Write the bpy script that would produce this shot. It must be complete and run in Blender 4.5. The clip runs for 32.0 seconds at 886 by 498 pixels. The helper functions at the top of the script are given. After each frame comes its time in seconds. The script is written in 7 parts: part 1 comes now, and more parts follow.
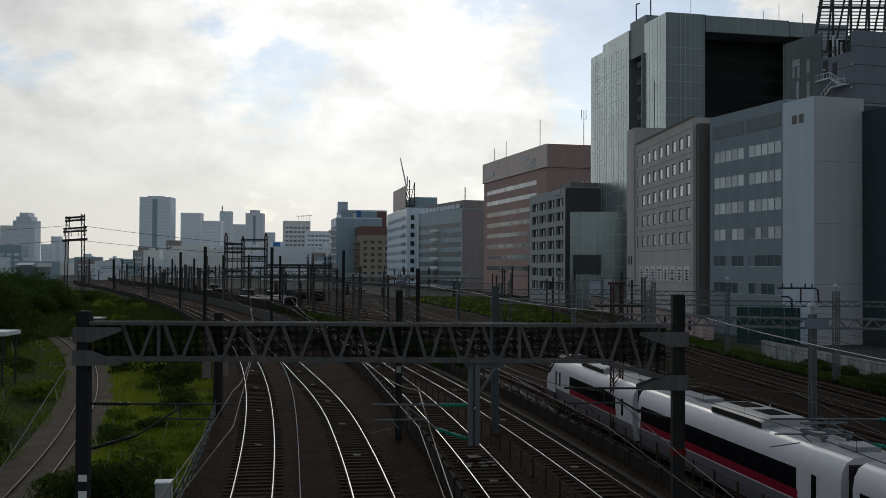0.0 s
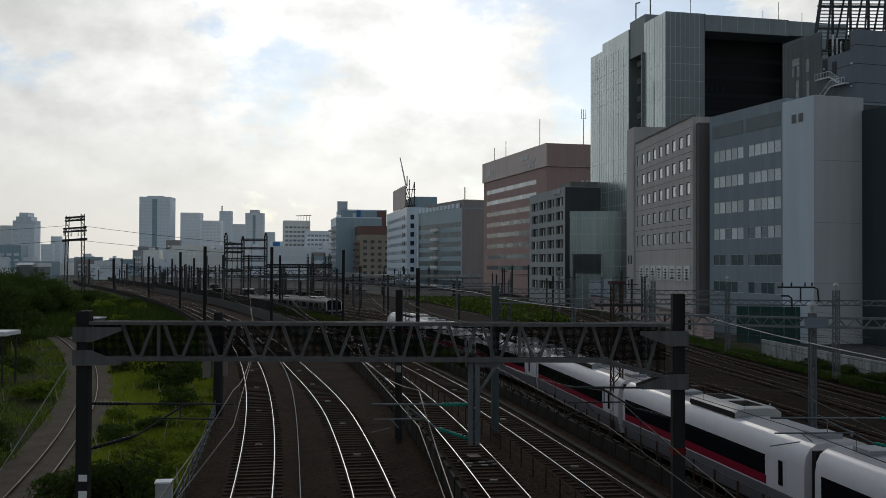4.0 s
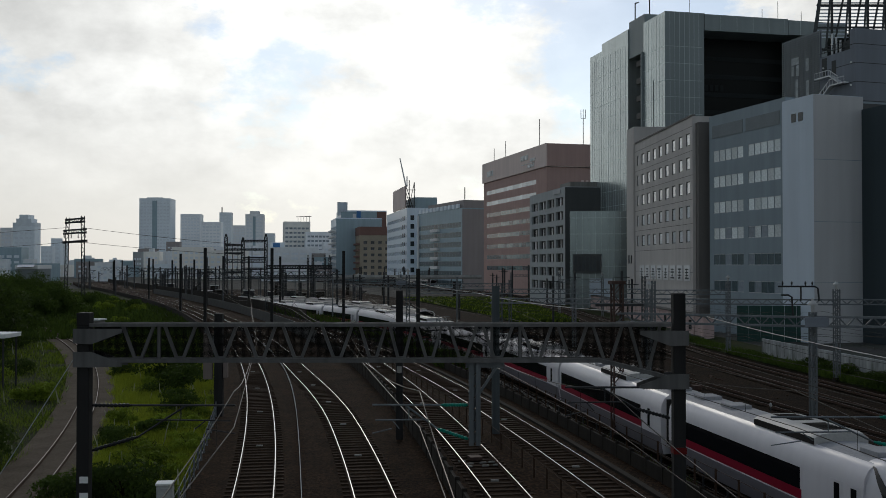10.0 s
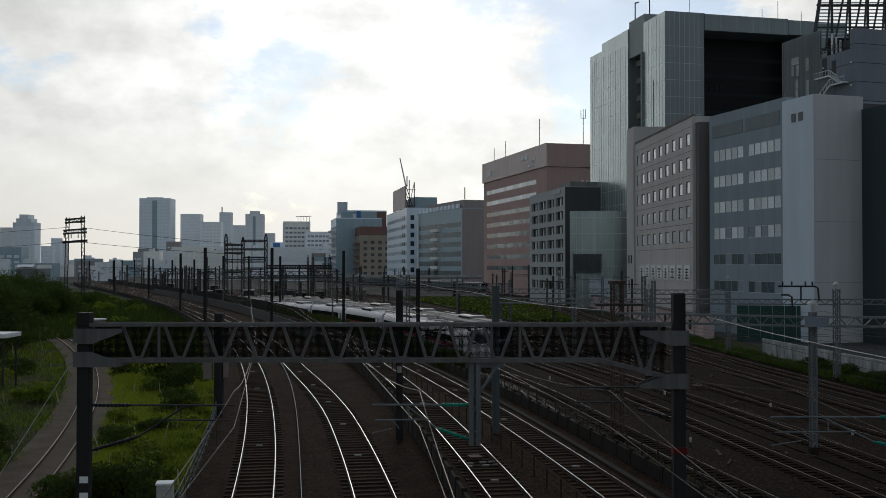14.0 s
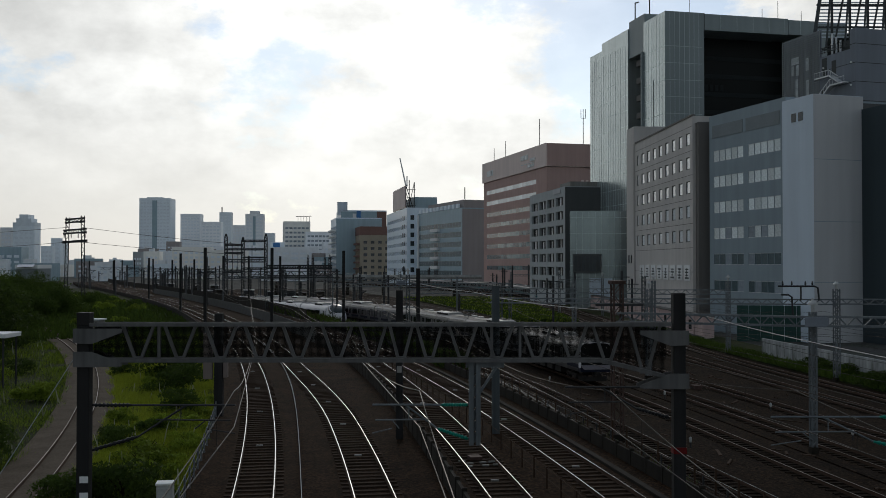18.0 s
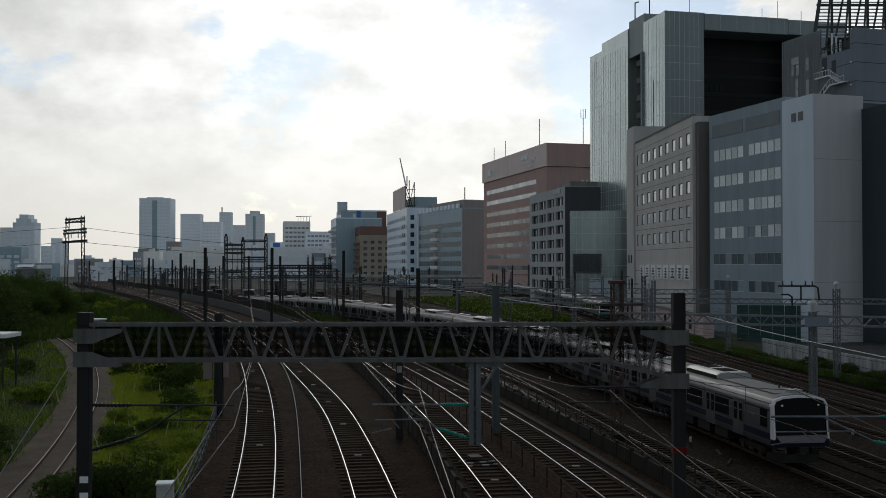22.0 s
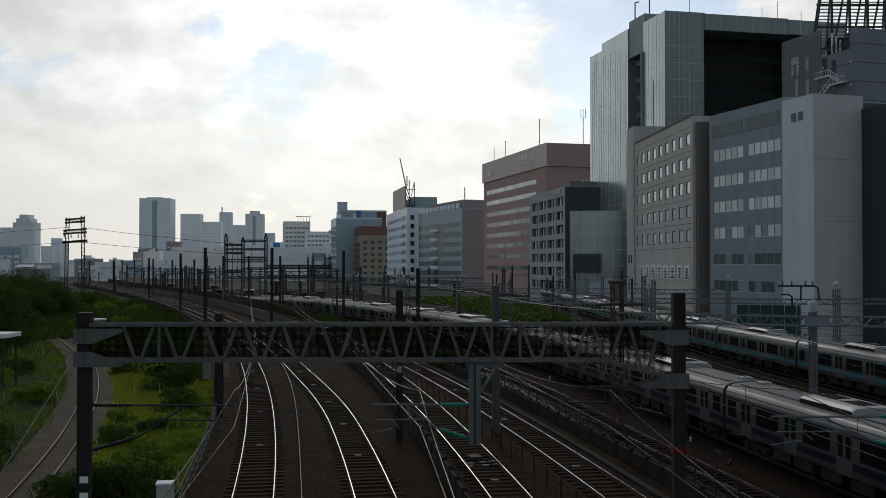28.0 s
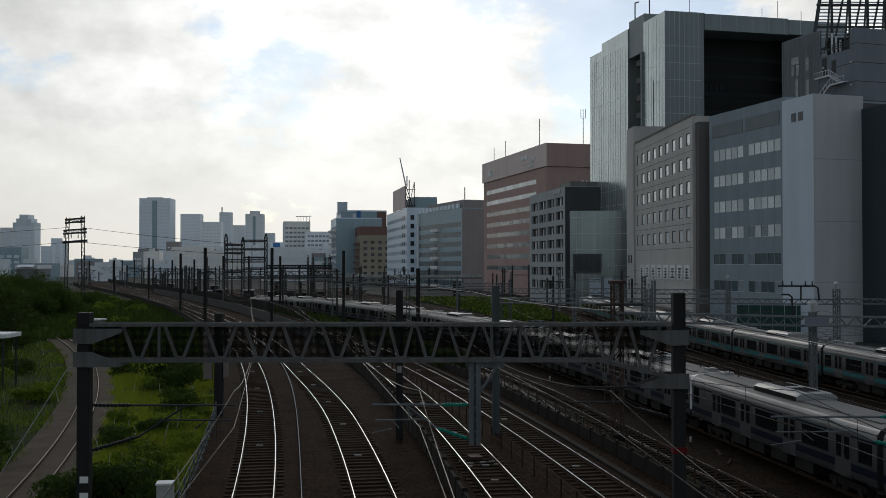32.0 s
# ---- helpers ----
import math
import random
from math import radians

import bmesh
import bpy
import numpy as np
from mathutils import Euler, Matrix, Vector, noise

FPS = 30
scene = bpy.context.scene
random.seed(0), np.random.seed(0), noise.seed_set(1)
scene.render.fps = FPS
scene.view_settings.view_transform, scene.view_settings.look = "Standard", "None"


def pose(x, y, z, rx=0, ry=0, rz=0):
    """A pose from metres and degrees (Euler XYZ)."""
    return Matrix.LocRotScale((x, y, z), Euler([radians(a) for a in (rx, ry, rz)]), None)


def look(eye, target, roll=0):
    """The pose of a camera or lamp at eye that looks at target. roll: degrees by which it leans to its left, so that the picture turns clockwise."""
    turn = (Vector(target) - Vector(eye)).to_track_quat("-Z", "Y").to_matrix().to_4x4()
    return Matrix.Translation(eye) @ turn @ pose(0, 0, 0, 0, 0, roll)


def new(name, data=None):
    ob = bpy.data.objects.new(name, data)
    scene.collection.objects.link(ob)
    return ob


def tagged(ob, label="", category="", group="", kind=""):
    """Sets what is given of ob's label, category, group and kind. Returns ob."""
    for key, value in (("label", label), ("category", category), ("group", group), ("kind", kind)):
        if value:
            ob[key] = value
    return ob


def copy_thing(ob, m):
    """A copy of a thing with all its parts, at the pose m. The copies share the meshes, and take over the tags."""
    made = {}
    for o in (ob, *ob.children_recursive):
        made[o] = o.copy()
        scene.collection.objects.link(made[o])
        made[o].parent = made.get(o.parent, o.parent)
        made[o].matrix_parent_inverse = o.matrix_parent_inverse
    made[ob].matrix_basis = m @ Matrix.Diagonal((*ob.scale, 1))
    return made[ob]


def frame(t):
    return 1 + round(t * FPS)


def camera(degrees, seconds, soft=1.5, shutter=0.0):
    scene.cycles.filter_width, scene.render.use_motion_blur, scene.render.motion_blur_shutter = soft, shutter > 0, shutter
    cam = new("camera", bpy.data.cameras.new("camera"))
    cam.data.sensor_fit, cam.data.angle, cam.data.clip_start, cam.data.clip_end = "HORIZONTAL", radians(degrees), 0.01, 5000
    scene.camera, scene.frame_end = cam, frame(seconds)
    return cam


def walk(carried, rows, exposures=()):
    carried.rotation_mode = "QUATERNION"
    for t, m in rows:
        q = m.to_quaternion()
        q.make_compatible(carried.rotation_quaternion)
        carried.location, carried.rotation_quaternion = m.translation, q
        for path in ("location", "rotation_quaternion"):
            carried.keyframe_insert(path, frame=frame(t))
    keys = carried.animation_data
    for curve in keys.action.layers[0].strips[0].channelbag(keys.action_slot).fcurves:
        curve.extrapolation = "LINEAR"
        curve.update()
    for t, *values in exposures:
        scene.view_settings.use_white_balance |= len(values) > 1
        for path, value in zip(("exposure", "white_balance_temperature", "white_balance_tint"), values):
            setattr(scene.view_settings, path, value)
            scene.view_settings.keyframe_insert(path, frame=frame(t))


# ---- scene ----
# The camera stands on a road bridge ten metres above the yard's rails; it settles a little at the start.
cam = camera(48.27, 32.0, soft=0.85)
EYE = (0.0, 0.0, 10.0)


def view(dx=0.0, dy=0.0, roll=0.0):
    """A pose that shifts the picture by a hair: degrees to the side, degrees up, degrees of lean."""
    return look(EYE, (100 * math.tan(radians(dx)), 100.0, 10.0 + 100 * math.tan(radians(0.95 + dy))), roll)


walk(cam, [
    (0.0, view(0.0, 0.0, 0.28)), (3.0, view(0.0, -0.015, 0.26)), (3.5, view(0.0, -0.02, 0.24)),
    (6.0, view(0.045, -0.055, 0.09)), (6.5, view(0.03, -0.03, 0.05)), (7.0, view(0.015, -0.03, 0.02)),
    (7.5, view()), (8.0, view(0.03, -0.03, 0.02)), (9.0, view()), (11.0, view()), (11.5, view(0.0, 0.045, 0.0)),
    (12.0, view()), (16.5, view(0.0, -0.01, 0.0)), (24.0, view(0.0, -0.02, -0.03)), (32.0, view(0.0, -0.015, -0.03)),
], [(0.0, -0.1), (3.0, -0.06), (7.0, -0.02), (11.0, 0.0), (32.0, 0.0)])

# ---- light: afternoon sun behind bright broken cloud, ahead of the camera ----
SUN_EL, SUN_AZ = 25.0, -2.0     # degrees above the horizon, degrees to the right of straight ahead


def make_world():
    w = bpy.data.worlds.new("sky")
    scene.world = w
    w.use_nodes = True
    nt = w.node_tree
    nt.nodes.clear()
    N = nt.nodes.new
    L = nt.links.new
    out, bg = N("ShaderNodeOutputWorld"), N("ShaderNodeBackground")
    sky = N("ShaderNodeTexSky")
    sky.sky_type, sky.sun_disc = "NISHITA", False
    sky.sun_elevation, sky.sun_rotation = radians(SUN_EL), radians(SUN_AZ)
    sky.air_density, sky.dust_density, sky.ozone_density = 1.0, 0.25, 2.0
    tc = N("ShaderNodeTexCoord")
    sep = N("ShaderNodeSeparateXYZ")
    L(tc.outputs["Generated"], sep.inputs[0])

    def m(op, a, b=None, c=None, clamp=False):
        n = N("ShaderNodeMath")
        n.operation, n.use_clamp = op, clamp
        for i, v in enumerate((a, b, c)):
            if v is None:
                continue
            if isinstance(v, (int, float)):
                n.inputs[i].default_value = v
            else:
                L(v, n.inputs[i])
        return n.outputs[0]

    # heading (rises to the right) and height of a direction, in degrees
    head = m("MULTIPLY", m("ARCTAN2", sep.outputs[0], sep.outputs[1]), 57.2958)
    lift = m("MULTIPLY", m("ARCSINE", sep.outputs[2]), 57.2958)
    comb = N("ShaderNodeCombineXYZ")
    L(m("MULTIPLY", head, 0.1), comb.inputs[0])
    L(m("MULTIPLY", lift, 0.16), comb.inputs[1])

    def fbm(scale, detail, rough, off):
        mp = N("ShaderNodeMapping")
        mp.inputs["Location"].default_value = off
        L(comb.outputs[0], mp.inputs[0])
        n = N("ShaderNodeTexNoise")
        n.inputs["Scale"].default_value, n.inputs["Detail"].default_value, n.inputs["Roughness"].default_value = scale, detail, rough
        L(mp.outputs[0], n.inputs["Vector"])
        return n.outputs["Fac"]

    big = fbm(1.1, 7, 0.6, (3.2, 1.7, 0.0))
    fine = fbm(3.0, 8, 0.62, (9.0, 4.0, 2.0))

    def blob(h, e, rh, re):
        a = m("DIVIDE", m("SUBTRACT", head, h), rh)
        b = m("DIVIDE", m("SUBTRACT", lift, e), re)
        d = m("ADD", m("MULTIPLY", a, a), m("MULTIPLY", b, b))
        return m("POWER", 2.718, m("MULTIPLY", d, -1.4))

    # an almost closed deck with openings of pale blue
    gaps = m("MULTIPLY", blob(-9.5, 11.5, 4.6, 3.2), 0.3)
    for h, e, rh, re, k in ((2.0, 14.6, 6.0, 2.4, 0.7), (8.6, 11.0, 2.6, 4.4, 1.2), (-15.5, 15.0, 5.0, 2.5, 0.45), (13.0, 14.0, 6.0, 3.0, 0.9), (-22.0, 10.0, 2.5, 2.0, 0.4)):
        gaps = m("ADD", gaps, m("MULTIPLY", blob(h, e, rh, re), k))
    high = m("MULTIPLY", m("SUBTRACT", m("MULTIPLY", lift, 0.05), 0.8, clamp=True), 0.55)
    dens = m("SUBTRACT", m("SUBTRACT", 0.62, m("MULTIPLY", gaps, 0.85)), high)
    dens = m("ADD", dens, m("MULTIPLY", m("SUBTRACT", big, 0.5), 2.3))
    dens = m("ADD", dens, m("MULTIPLY", m("SUBTRACT", fine, 0.5), 1.5))
    cover = m("MAXIMUM", m("SMOOTH_MIN", m("MULTIPLY", m("ADD", dens, 0.12), 2.0, clamp=True), 1.0, 0.2), 0.24)
    # brightness of the cloud: falls off away from the sun
    sx, sy, sz = (math.sin(radians(SUN_AZ)) * math.cos(radians(SUN_EL)), math.cos(radians(SUN_AZ)) * math.cos(radians(SUN_EL)), math.sin(radians(SUN_EL)))
    dot = N("ShaderNodeVectorMath")
    dot.operation = "DOT_PRODUCT"
    L(tc.outputs["Generated"], dot.inputs[0])
    dot.inputs[1].default_value = (sx, sy, sz)
    near = m("POWER", m("MAXIMUM", dot.outputs["Value"], 0.0), 5.0)
    bright = m("ADD", CLOUD_FAR, m("MULTIPLY", near, CLOUD_NEAR))
    body = fbm(1.7, 6, 0.55, (1.0, 7.0, 5.0))
    relief = m("ADD", m("MULTIPLY", m("SUBTRACT", fine, 0.5), 0.35), m("MULTIPLY", m("SUBTRACT", body, 0.5), 1.15))
    shade = m("ADD", 0.97, m("MULTIPLY", relief, m("MULTIPLY", m("SUBTRACT", lift, 1.0), 0.12, clamp=True)))
    bright = m("MULTIPLY", m("MULTIPLY", bright, shade), m("SUBTRACT", 1.0, m("MULTIPLY", blob(-22.0, 14.5, 9.0, 4.5), 0.32)))
    ramp = N("ShaderNodeMix")
    ramp.data_type = "RGBA"
    L(m("MULTIPLY", lift, 0.11, clamp=True), ramp.inputs["Factor"])
    ramp.inputs["A"].default_value, ramp.inputs["B"].default_value = (1.0, 0.975, 0.915, 1), (0.995, 0.998, 0.97, 1)
    cl = N("ShaderNodeVectorMath")
    cl.operation = "SCALE"
    cool = N("ShaderNodeMix")
    cool.data_type = "RGBA"
    L(m("MULTIPLY", near, 2.2, clamp=True), cool.inputs["Factor"])
    cool.inputs["A"].default_value = (0.88, 0.985, 1.03, 1)
    L(ramp.outputs["Result"], cool.inputs["B"])
    L(cool.outputs["Result"], cl.inputs[0])
    L(bright, cl.inputs["Scale"])
    sk = N("ShaderNodeVectorMath")
    sk.operation = "SCALE"
    L(sky.outputs[0], sk.inputs[0])
    sk.inputs["Scale"].default_value = SKY_GAIN
    mix = N("ShaderNodeMix")
    mix.data_type = "RGBA"
    L(cover, mix.inputs["Factor"])
    L(sk.outputs[0], mix.inputs["A"])
    L(cl.outputs[0], mix.inputs["B"])
    L(mix.outputs["Result"], bg.inputs[0])
    bg.inputs[1].default_value = 0.1
    L(bg.outputs[0], out.inputs[0])
    sun = new("sun", bpy.data.lights.new("sun", "SUN"))
    sun.data.energy, sun.data.angle, sun.data.color = 0.3, radians(12), (1.0, 0.93, 0.82)
    sun.matrix_world = look((sx * 300, sy * 300, sz * 300), (0, 0, 0))


CLOUD_FAR, CLOUD_NEAR, SKY_GAIN = 3.4, 9.0, 0.95
make_world()

# ---- materials ----
def material(name, color, rough=0.8, metal=0.0, vary=0.25, scale=1.0, bump=0.0, bump_scale=None, second=None, spec=0.13, streak=0.0, rand=0.0, stones=0.0, thin=0.0):
    """A procedural surface: two scales of noise over its colour, some relief; second: a colour of stains; streak: upright rain streaks; rand: variation from piece to piece; thin: share of light that passes through a leaf."""
    mt = bpy.data.materials.new(name)
    mt.use_nodes = True
    nt = mt.node_tree
    N, L = nt.nodes.new, nt.links.new
    b = nt.nodes["Principled BSDF"]
    b.inputs["Roughness"].default_value, b.inputs["Metallic"].default_value = rough, metal
    b.inputs["Specular IOR Level"].default_value = spec
    tc = N("ShaderNodeTexCoord")
    src = tc.outputs["Object"]
    n1, n2 = N("ShaderNodeTexNoise"), N("ShaderNodeTexNoise")
    n1.inputs["Scale"].default_value, n1.inputs["Detail"].default_value = scale * 0.35, 5
    n2.inputs["Scale"].default_value, n2.inputs["Detail"].default_value = scale * 6.0, 4
    L(src, n1.inputs["Vector"])
    if streak:
        mp = N("ShaderNodeMapping")
        mp.inputs["Scale"].default_value = (1.0, 1.0, 0.06)
        L(src, mp.inputs[0])
        L(mp.outputs[0], n2.inputs["Vector"])
        n2.inputs["Scale"].default_value = scale * 2.0
    else:
        L(src, n2.inputs["Vector"])
    mixn = N("ShaderNodeMath")
    mixn.operation = "MULTIPLY_ADD"
    L(n2.outputs["Fac"], mixn.inputs[0])
    mixn.inputs[1].default_value = 0.6
    half = N("ShaderNodeMath")
    half.operation = "MULTIPLY"
    L(n1.outputs["Fac"], half.inputs[0])
    half.inputs[1].default_value = 0.4
    L(half.outputs[0], mixn.inputs[2])
    rng = N("ShaderNodeMapRange")
    L(mixn.outputs[0], rng.inputs["Value"])
    rng.inputs["From Min"].default_value, rng.inputs["From Max"].default_value = 0.3, 0.7
    rng.inputs["To Min"].default_value, rng.inputs["To Max"].default_value = 1 - vary, 1 + vary
    val = rng.outputs[0]
    if rand:
        oi = N("ShaderNodeObjectInfo")
        geo = N("ShaderNodeNewGeometry")
        add = N("ShaderNodeMath")
        add.operation = "ADD"
        L(oi.outputs["Random"], add.inputs[0])
        L(geo.outputs["Random Per Island"], add.inputs[1])
        r2 = N("ShaderNodeMapRange")
        L(add.outputs[0], r2.inputs["Value"])
        r2.inputs["From Max"].default_value = 2.0
        r2.inputs["To Min"].default_value, r2.inputs["To Max"].default_value = 1 - rand, 1 + rand
        mul = N("ShaderNodeMath")
        mul.operation = "MULTIPLY"
        L(val, mul.inputs[0])
        L(r2.outputs[0], mul.inputs[1])
        val = mul.outputs[0]
    if stones:
        # broken stone: each cell has a tone of its own, with dark joints
        vo = N("ShaderNodeTexVoronoi")
        vo.inputs["Scale"].default_value = stones
        L(src, vo.inputs["Vector"])
        sepc = N("ShaderNodeSeparateColor")
        L(vo.outputs["Color"], sepc.inputs[0])
        tone = N("ShaderNodeMapRange")
        L(sepc.outputs[0], tone.inputs["Value"])
        tone.inputs["To Min"].default_value, tone.inputs["To Max"].default_value = 0.35, 2.1
        joint = N("ShaderNodeMapRange")
        L(vo.outputs["Distance"], joint.inputs["Value"])
        joint.inputs["From Max"].default_value = 0.75
        joint.inputs["To Min"].default_value, joint.inputs["To Max"].default_value = 1.15, 0.45
        for o in (tone.outputs[0], joint.outputs[0]):
            mu = N("ShaderNodeMath")
            mu.operation = "MULTIPLY"
            L(val, mu.inputs[0])
            L(o, mu.inputs[1])
            val = mu.outputs[0]
    sc = N("ShaderNodeVectorMath")
    sc.operation = "SCALE"
    if second:
        mx = N("ShaderNodeMix")
        mx.data_type = "RGBA"
        st = N("ShaderNodeMapRange")
        L(n1.outputs["Fac"], st.inputs["Value"])
        st.inputs["From Min"].default_value, st.inputs["From Max"].default_value = 0.42, 0.64
        L(st.outputs[0], mx.inputs["Factor"])
        mx.inputs["A"].default_value, mx.inputs["B"].default_value = (*color, 1), (*second, 1)
        L(mx.outputs["Result"], sc.inputs[0])
    else:
        sc.inputs[0].default_value = color
    L(val, sc.inputs["Scale"])
    L(sc.outputs[0], b.inputs["Base Color"])
    if bump:
        bp = N("ShaderNodeBump")
        bp.inputs["Strength"].default_value, bp.inputs["Distance"].default_value = bump, 0.03
        n3 = N("ShaderNodeTexNoise")
        n3.inputs["Scale"].default_value, n3.inputs["Detail"].default_value = bump_scale or scale * 12, 3
        L(src, n3.inputs["Vector"])
        L(n3.outputs["Fac"], bp.inputs["Height"])
        L(bp.outputs[0], b.inputs["Normal"])
    if thin:
        tr, mx2 = N("ShaderNodeBsdfTranslucent"), N("ShaderNodeMixShader")
        L(sc.outputs[0], tr.inputs["Color"])
        mx2.inputs[0].default_value = thin
        L(b.outputs[0], mx2.inputs[1])
        L(tr.outputs[0], mx2.inputs[2])
        L(mx2.outputs[0], nt.nodes["Material Output"].inputs["Surface"])
    return mt


M = {}
M["ballast"] = material("ballast", (0.034, 0.018, 0.009), 0.95, 0, 0.45, 1.5, 0.9, 14, second=(0.0165, 0.0086, 0.0042), spec=0.04, stones=11.0)
M["yard"] = material("yard_ballast", (0.0235, 0.0138, 0.0076), 0.95, 0, 0.5, 0.8, 0.9, 12, second=(0.013, 0.0082, 0.0055), spec=0.04, stones=9.0)
M["ground"] = material("town_ground", (0.09, 0.085, 0.08), 0.95, 0, 0.4, 0.3, second=(0.06, 0.065, 0.055), spec=0.04)
M["soil"] = material("soil", (0.035, 0.04, 0.016), 0.95, 0, 0.4, 0.8, 0.8, 8, second=(0.02, 0.028, 0.012), spec=0.04)
M["gravel"] = material("pale_gravel", (0.11, 0.088, 0.066), 0.95, 0, 0.4, 2.0, 0.9, 18, spec=0.04)
M["sleeper"] = material("sleeper", (0.046, 0.031, 0.022), 0.9, 0, 0.35, 3.0, 0.4, rand=0.25, spec=0.04)
M["sleeper_wood"] = material("sleeper_wood", (0.017, 0.012, 0.0085), 0.9, 0, 0.35, 3.0, 0.4, rand=0.3, spec=0.04)
M["rail_top"] = material("polished_rail", (0.6, 0.59, 0.58), 0.22, 1.0, 0.08, 4.0)
M["rail_dull"] = material("dull_rail_head", (0.24, 0.2, 0.18), 0.42, 0.6, 0.25, 4.0)
M["rail_side"] = material("rusty_rail", (0.05, 0.03, 0.02), 0.9, 0.0, 0.3, 6.0)
M["steel_dark"] = material("painted_steel_dark", (0.045, 0.046, 0.048), 0.55, 0.3, 0.3, 2.0, 0.15, streak=1)
M["steel_galv"] = material("galvanised_steel", (0.15, 0.165, 0.175), 0.6, 0.4, 0.3, 2.0, 0.1, streak=1)
M["steel_post"] = material("weathered_post", (0.027, 0.026, 0.026), 0.7, 0.2, 0.35, 1.5, 0.2, streak=1)
M["steel_brown"] = material("rusty_brown_steel", (0.075, 0.047, 0.039), 0.75, 0.2, 0.35, 2.0, 0.2, streak=1)
M["concrete"] = material("concrete", (0.3, 0.29, 0.27), 0.9, 0, 0.25, 1.0, 0.3, streak=1, second=(0.22, 0.21, 0.19))
M["concrete_dark"] = material("sooty_concrete", (0.03, 0.0255, 0.021), 0.95, 0, 0.3, 1.0, 0.3, streak=1, second=(0.018, 0.015, 0.012))
M["concrete_mid"] = material("grey_concrete", (0.11, 0.108, 0.104), 0.95, 0, 0.3, 1.0, 0.3, streak=1, second=(0.08, 0.078, 0.074))
M["wall_pale"] = material("pale_wall_concrete", (0.5, 0.5, 0.485), 0.9, 0, 0.3, 0.8, 0.2, streak=1, second=(0.33, 0.33, 0.31))
M["wall_stained"] = material("stained_wall_concrete", (0.42, 0.43, 0.43), 0.9, 0, 0.5, 1.2, 0.3, streak=1, second=(0.16, 0.17, 0.16))
M["green_ins"] = material("green_insulator", (0.01, 0.22, 0.16), 0.3, 0, 0.1, 5)
M["white_ins"] = material("white_porcelain", (0.75, 0.75, 0.74), 0.3, 0, 0.08, 5)
M["black_ins"] = material("black_insulator", (0.02, 0.02, 0.022), 0.35, 0, 0.1, 5)
M["wire"] = material("wire", (0.05, 0.045, 0.04), 0.5, 0.6, 0.1, 5)
M["wire_light"] = material("aluminium_wire", (0.3, 0.31, 0.31), 0.5, 0.5, 0.1, 5)
M["leaf"] = material("leaf", (0.15, 0.205, 0.02), 0.75, 0, 0.3, 2, rand=0.55, spec=0.15, thin=0.45)
M["leaf_dark"] = material("leaf_dark", (0.046, 0.074, 0.012), 0.75, 0, 0.3, 2, rand=0.5, spec=0.15, thin=0.4)
M["grass"] = material("grass_blade", (0.21, 0.25, 0.024), 0.75, 0, 0.3, 2, rand=0.6, spec=0.15, thin=0.45)
M["grass_dry"] = material("grass_plume", (0.3, 0.3, 0.2), 0.85, 0, 0.2, 2, rand=0.3, spec=0.15)
M["red_paint"] = material("red_paint", (0.12, 0.008, 0.008), 0.5, 0, 0.12, 3)
M["white_paint"] = material("white_paint", (0.78, 0.78, 0.77), 0.5, 0, 0.06, 3)
M["blue_paint"] = material("blue_paint", (0.07, 0.2, 0.45), 0.5, 0, 0.1, 3)


# ---- building blocks ----
def mesh_of(bm, name, mats, smooth=False):
    me = bpy.data.meshes.new(name)
    bm.to_mesh(me)
    bm.free()
    for mt in (mats if isinstance(mats, (list, tuple)) else [mats]):
        me.materials.append(mt)
    if smooth:
        for p in me.polygons:
            p.use_smooth = True
        me.set_sharp_from_angle(angle=radians(38))
    return me


def part(name, bm, material_, parent=None, label="", smooth=False):
    """Links a bmesh, or a mesh, as one object under a thing or a part."""
    me = bm if isinstance(bm, bpy.types.Mesh) else mesh_of(bm, name, material_, smooth)
    ob = new(name, me)
    if parent is not None:
        ob.parent = parent
    if label:
        ob["label"] = label
    return ob


def thing(name, label, category, m=None, group="", kind=""):
    ob = new(name)
    ob.empty_display_size = 0.2
    if m is not None:
        ob.matrix_basis = m
    return tagged(ob, label, category, group, kind)


def box(bm, x0, x1, y0, y1, z0, z1, mat=0, m=None):
    vs = [bm.verts.new(v) for v in ((x0, y0, z0), (x1, y0, z0), (x1, y1, z0), (x0, y1, z0), (x0, y0, z1), (x1, y0, z1), (x1, y1, z1), (x0, y1, z1))]
    if m is not None:
        for v in vs:
            v.co = m @ v.co
    for f in ((3, 2, 1, 0), (4, 5, 6, 7), (0, 1, 5, 4), (1, 2, 6, 5), (2, 3, 7, 6), (3, 0, 4, 7)):
        bm.faces.new([vs[i] for i in f]).material_index = mat
    return vs


def boxbm(*a, **k):
    bm = bmesh.new()
    box(bm, *a, **k)
    return bm


def bevelbox(x0, x1, y0, y1, z0, z1, r=0.02, seg=2):
    bm = boxbm(x0, x1, y0, y1, z0, z1)
    bmesh.ops.bevel(bm, geom=list(bm.edges), offset=r, segments=seg, affect="EDGES", profile=0.6)
    return bm


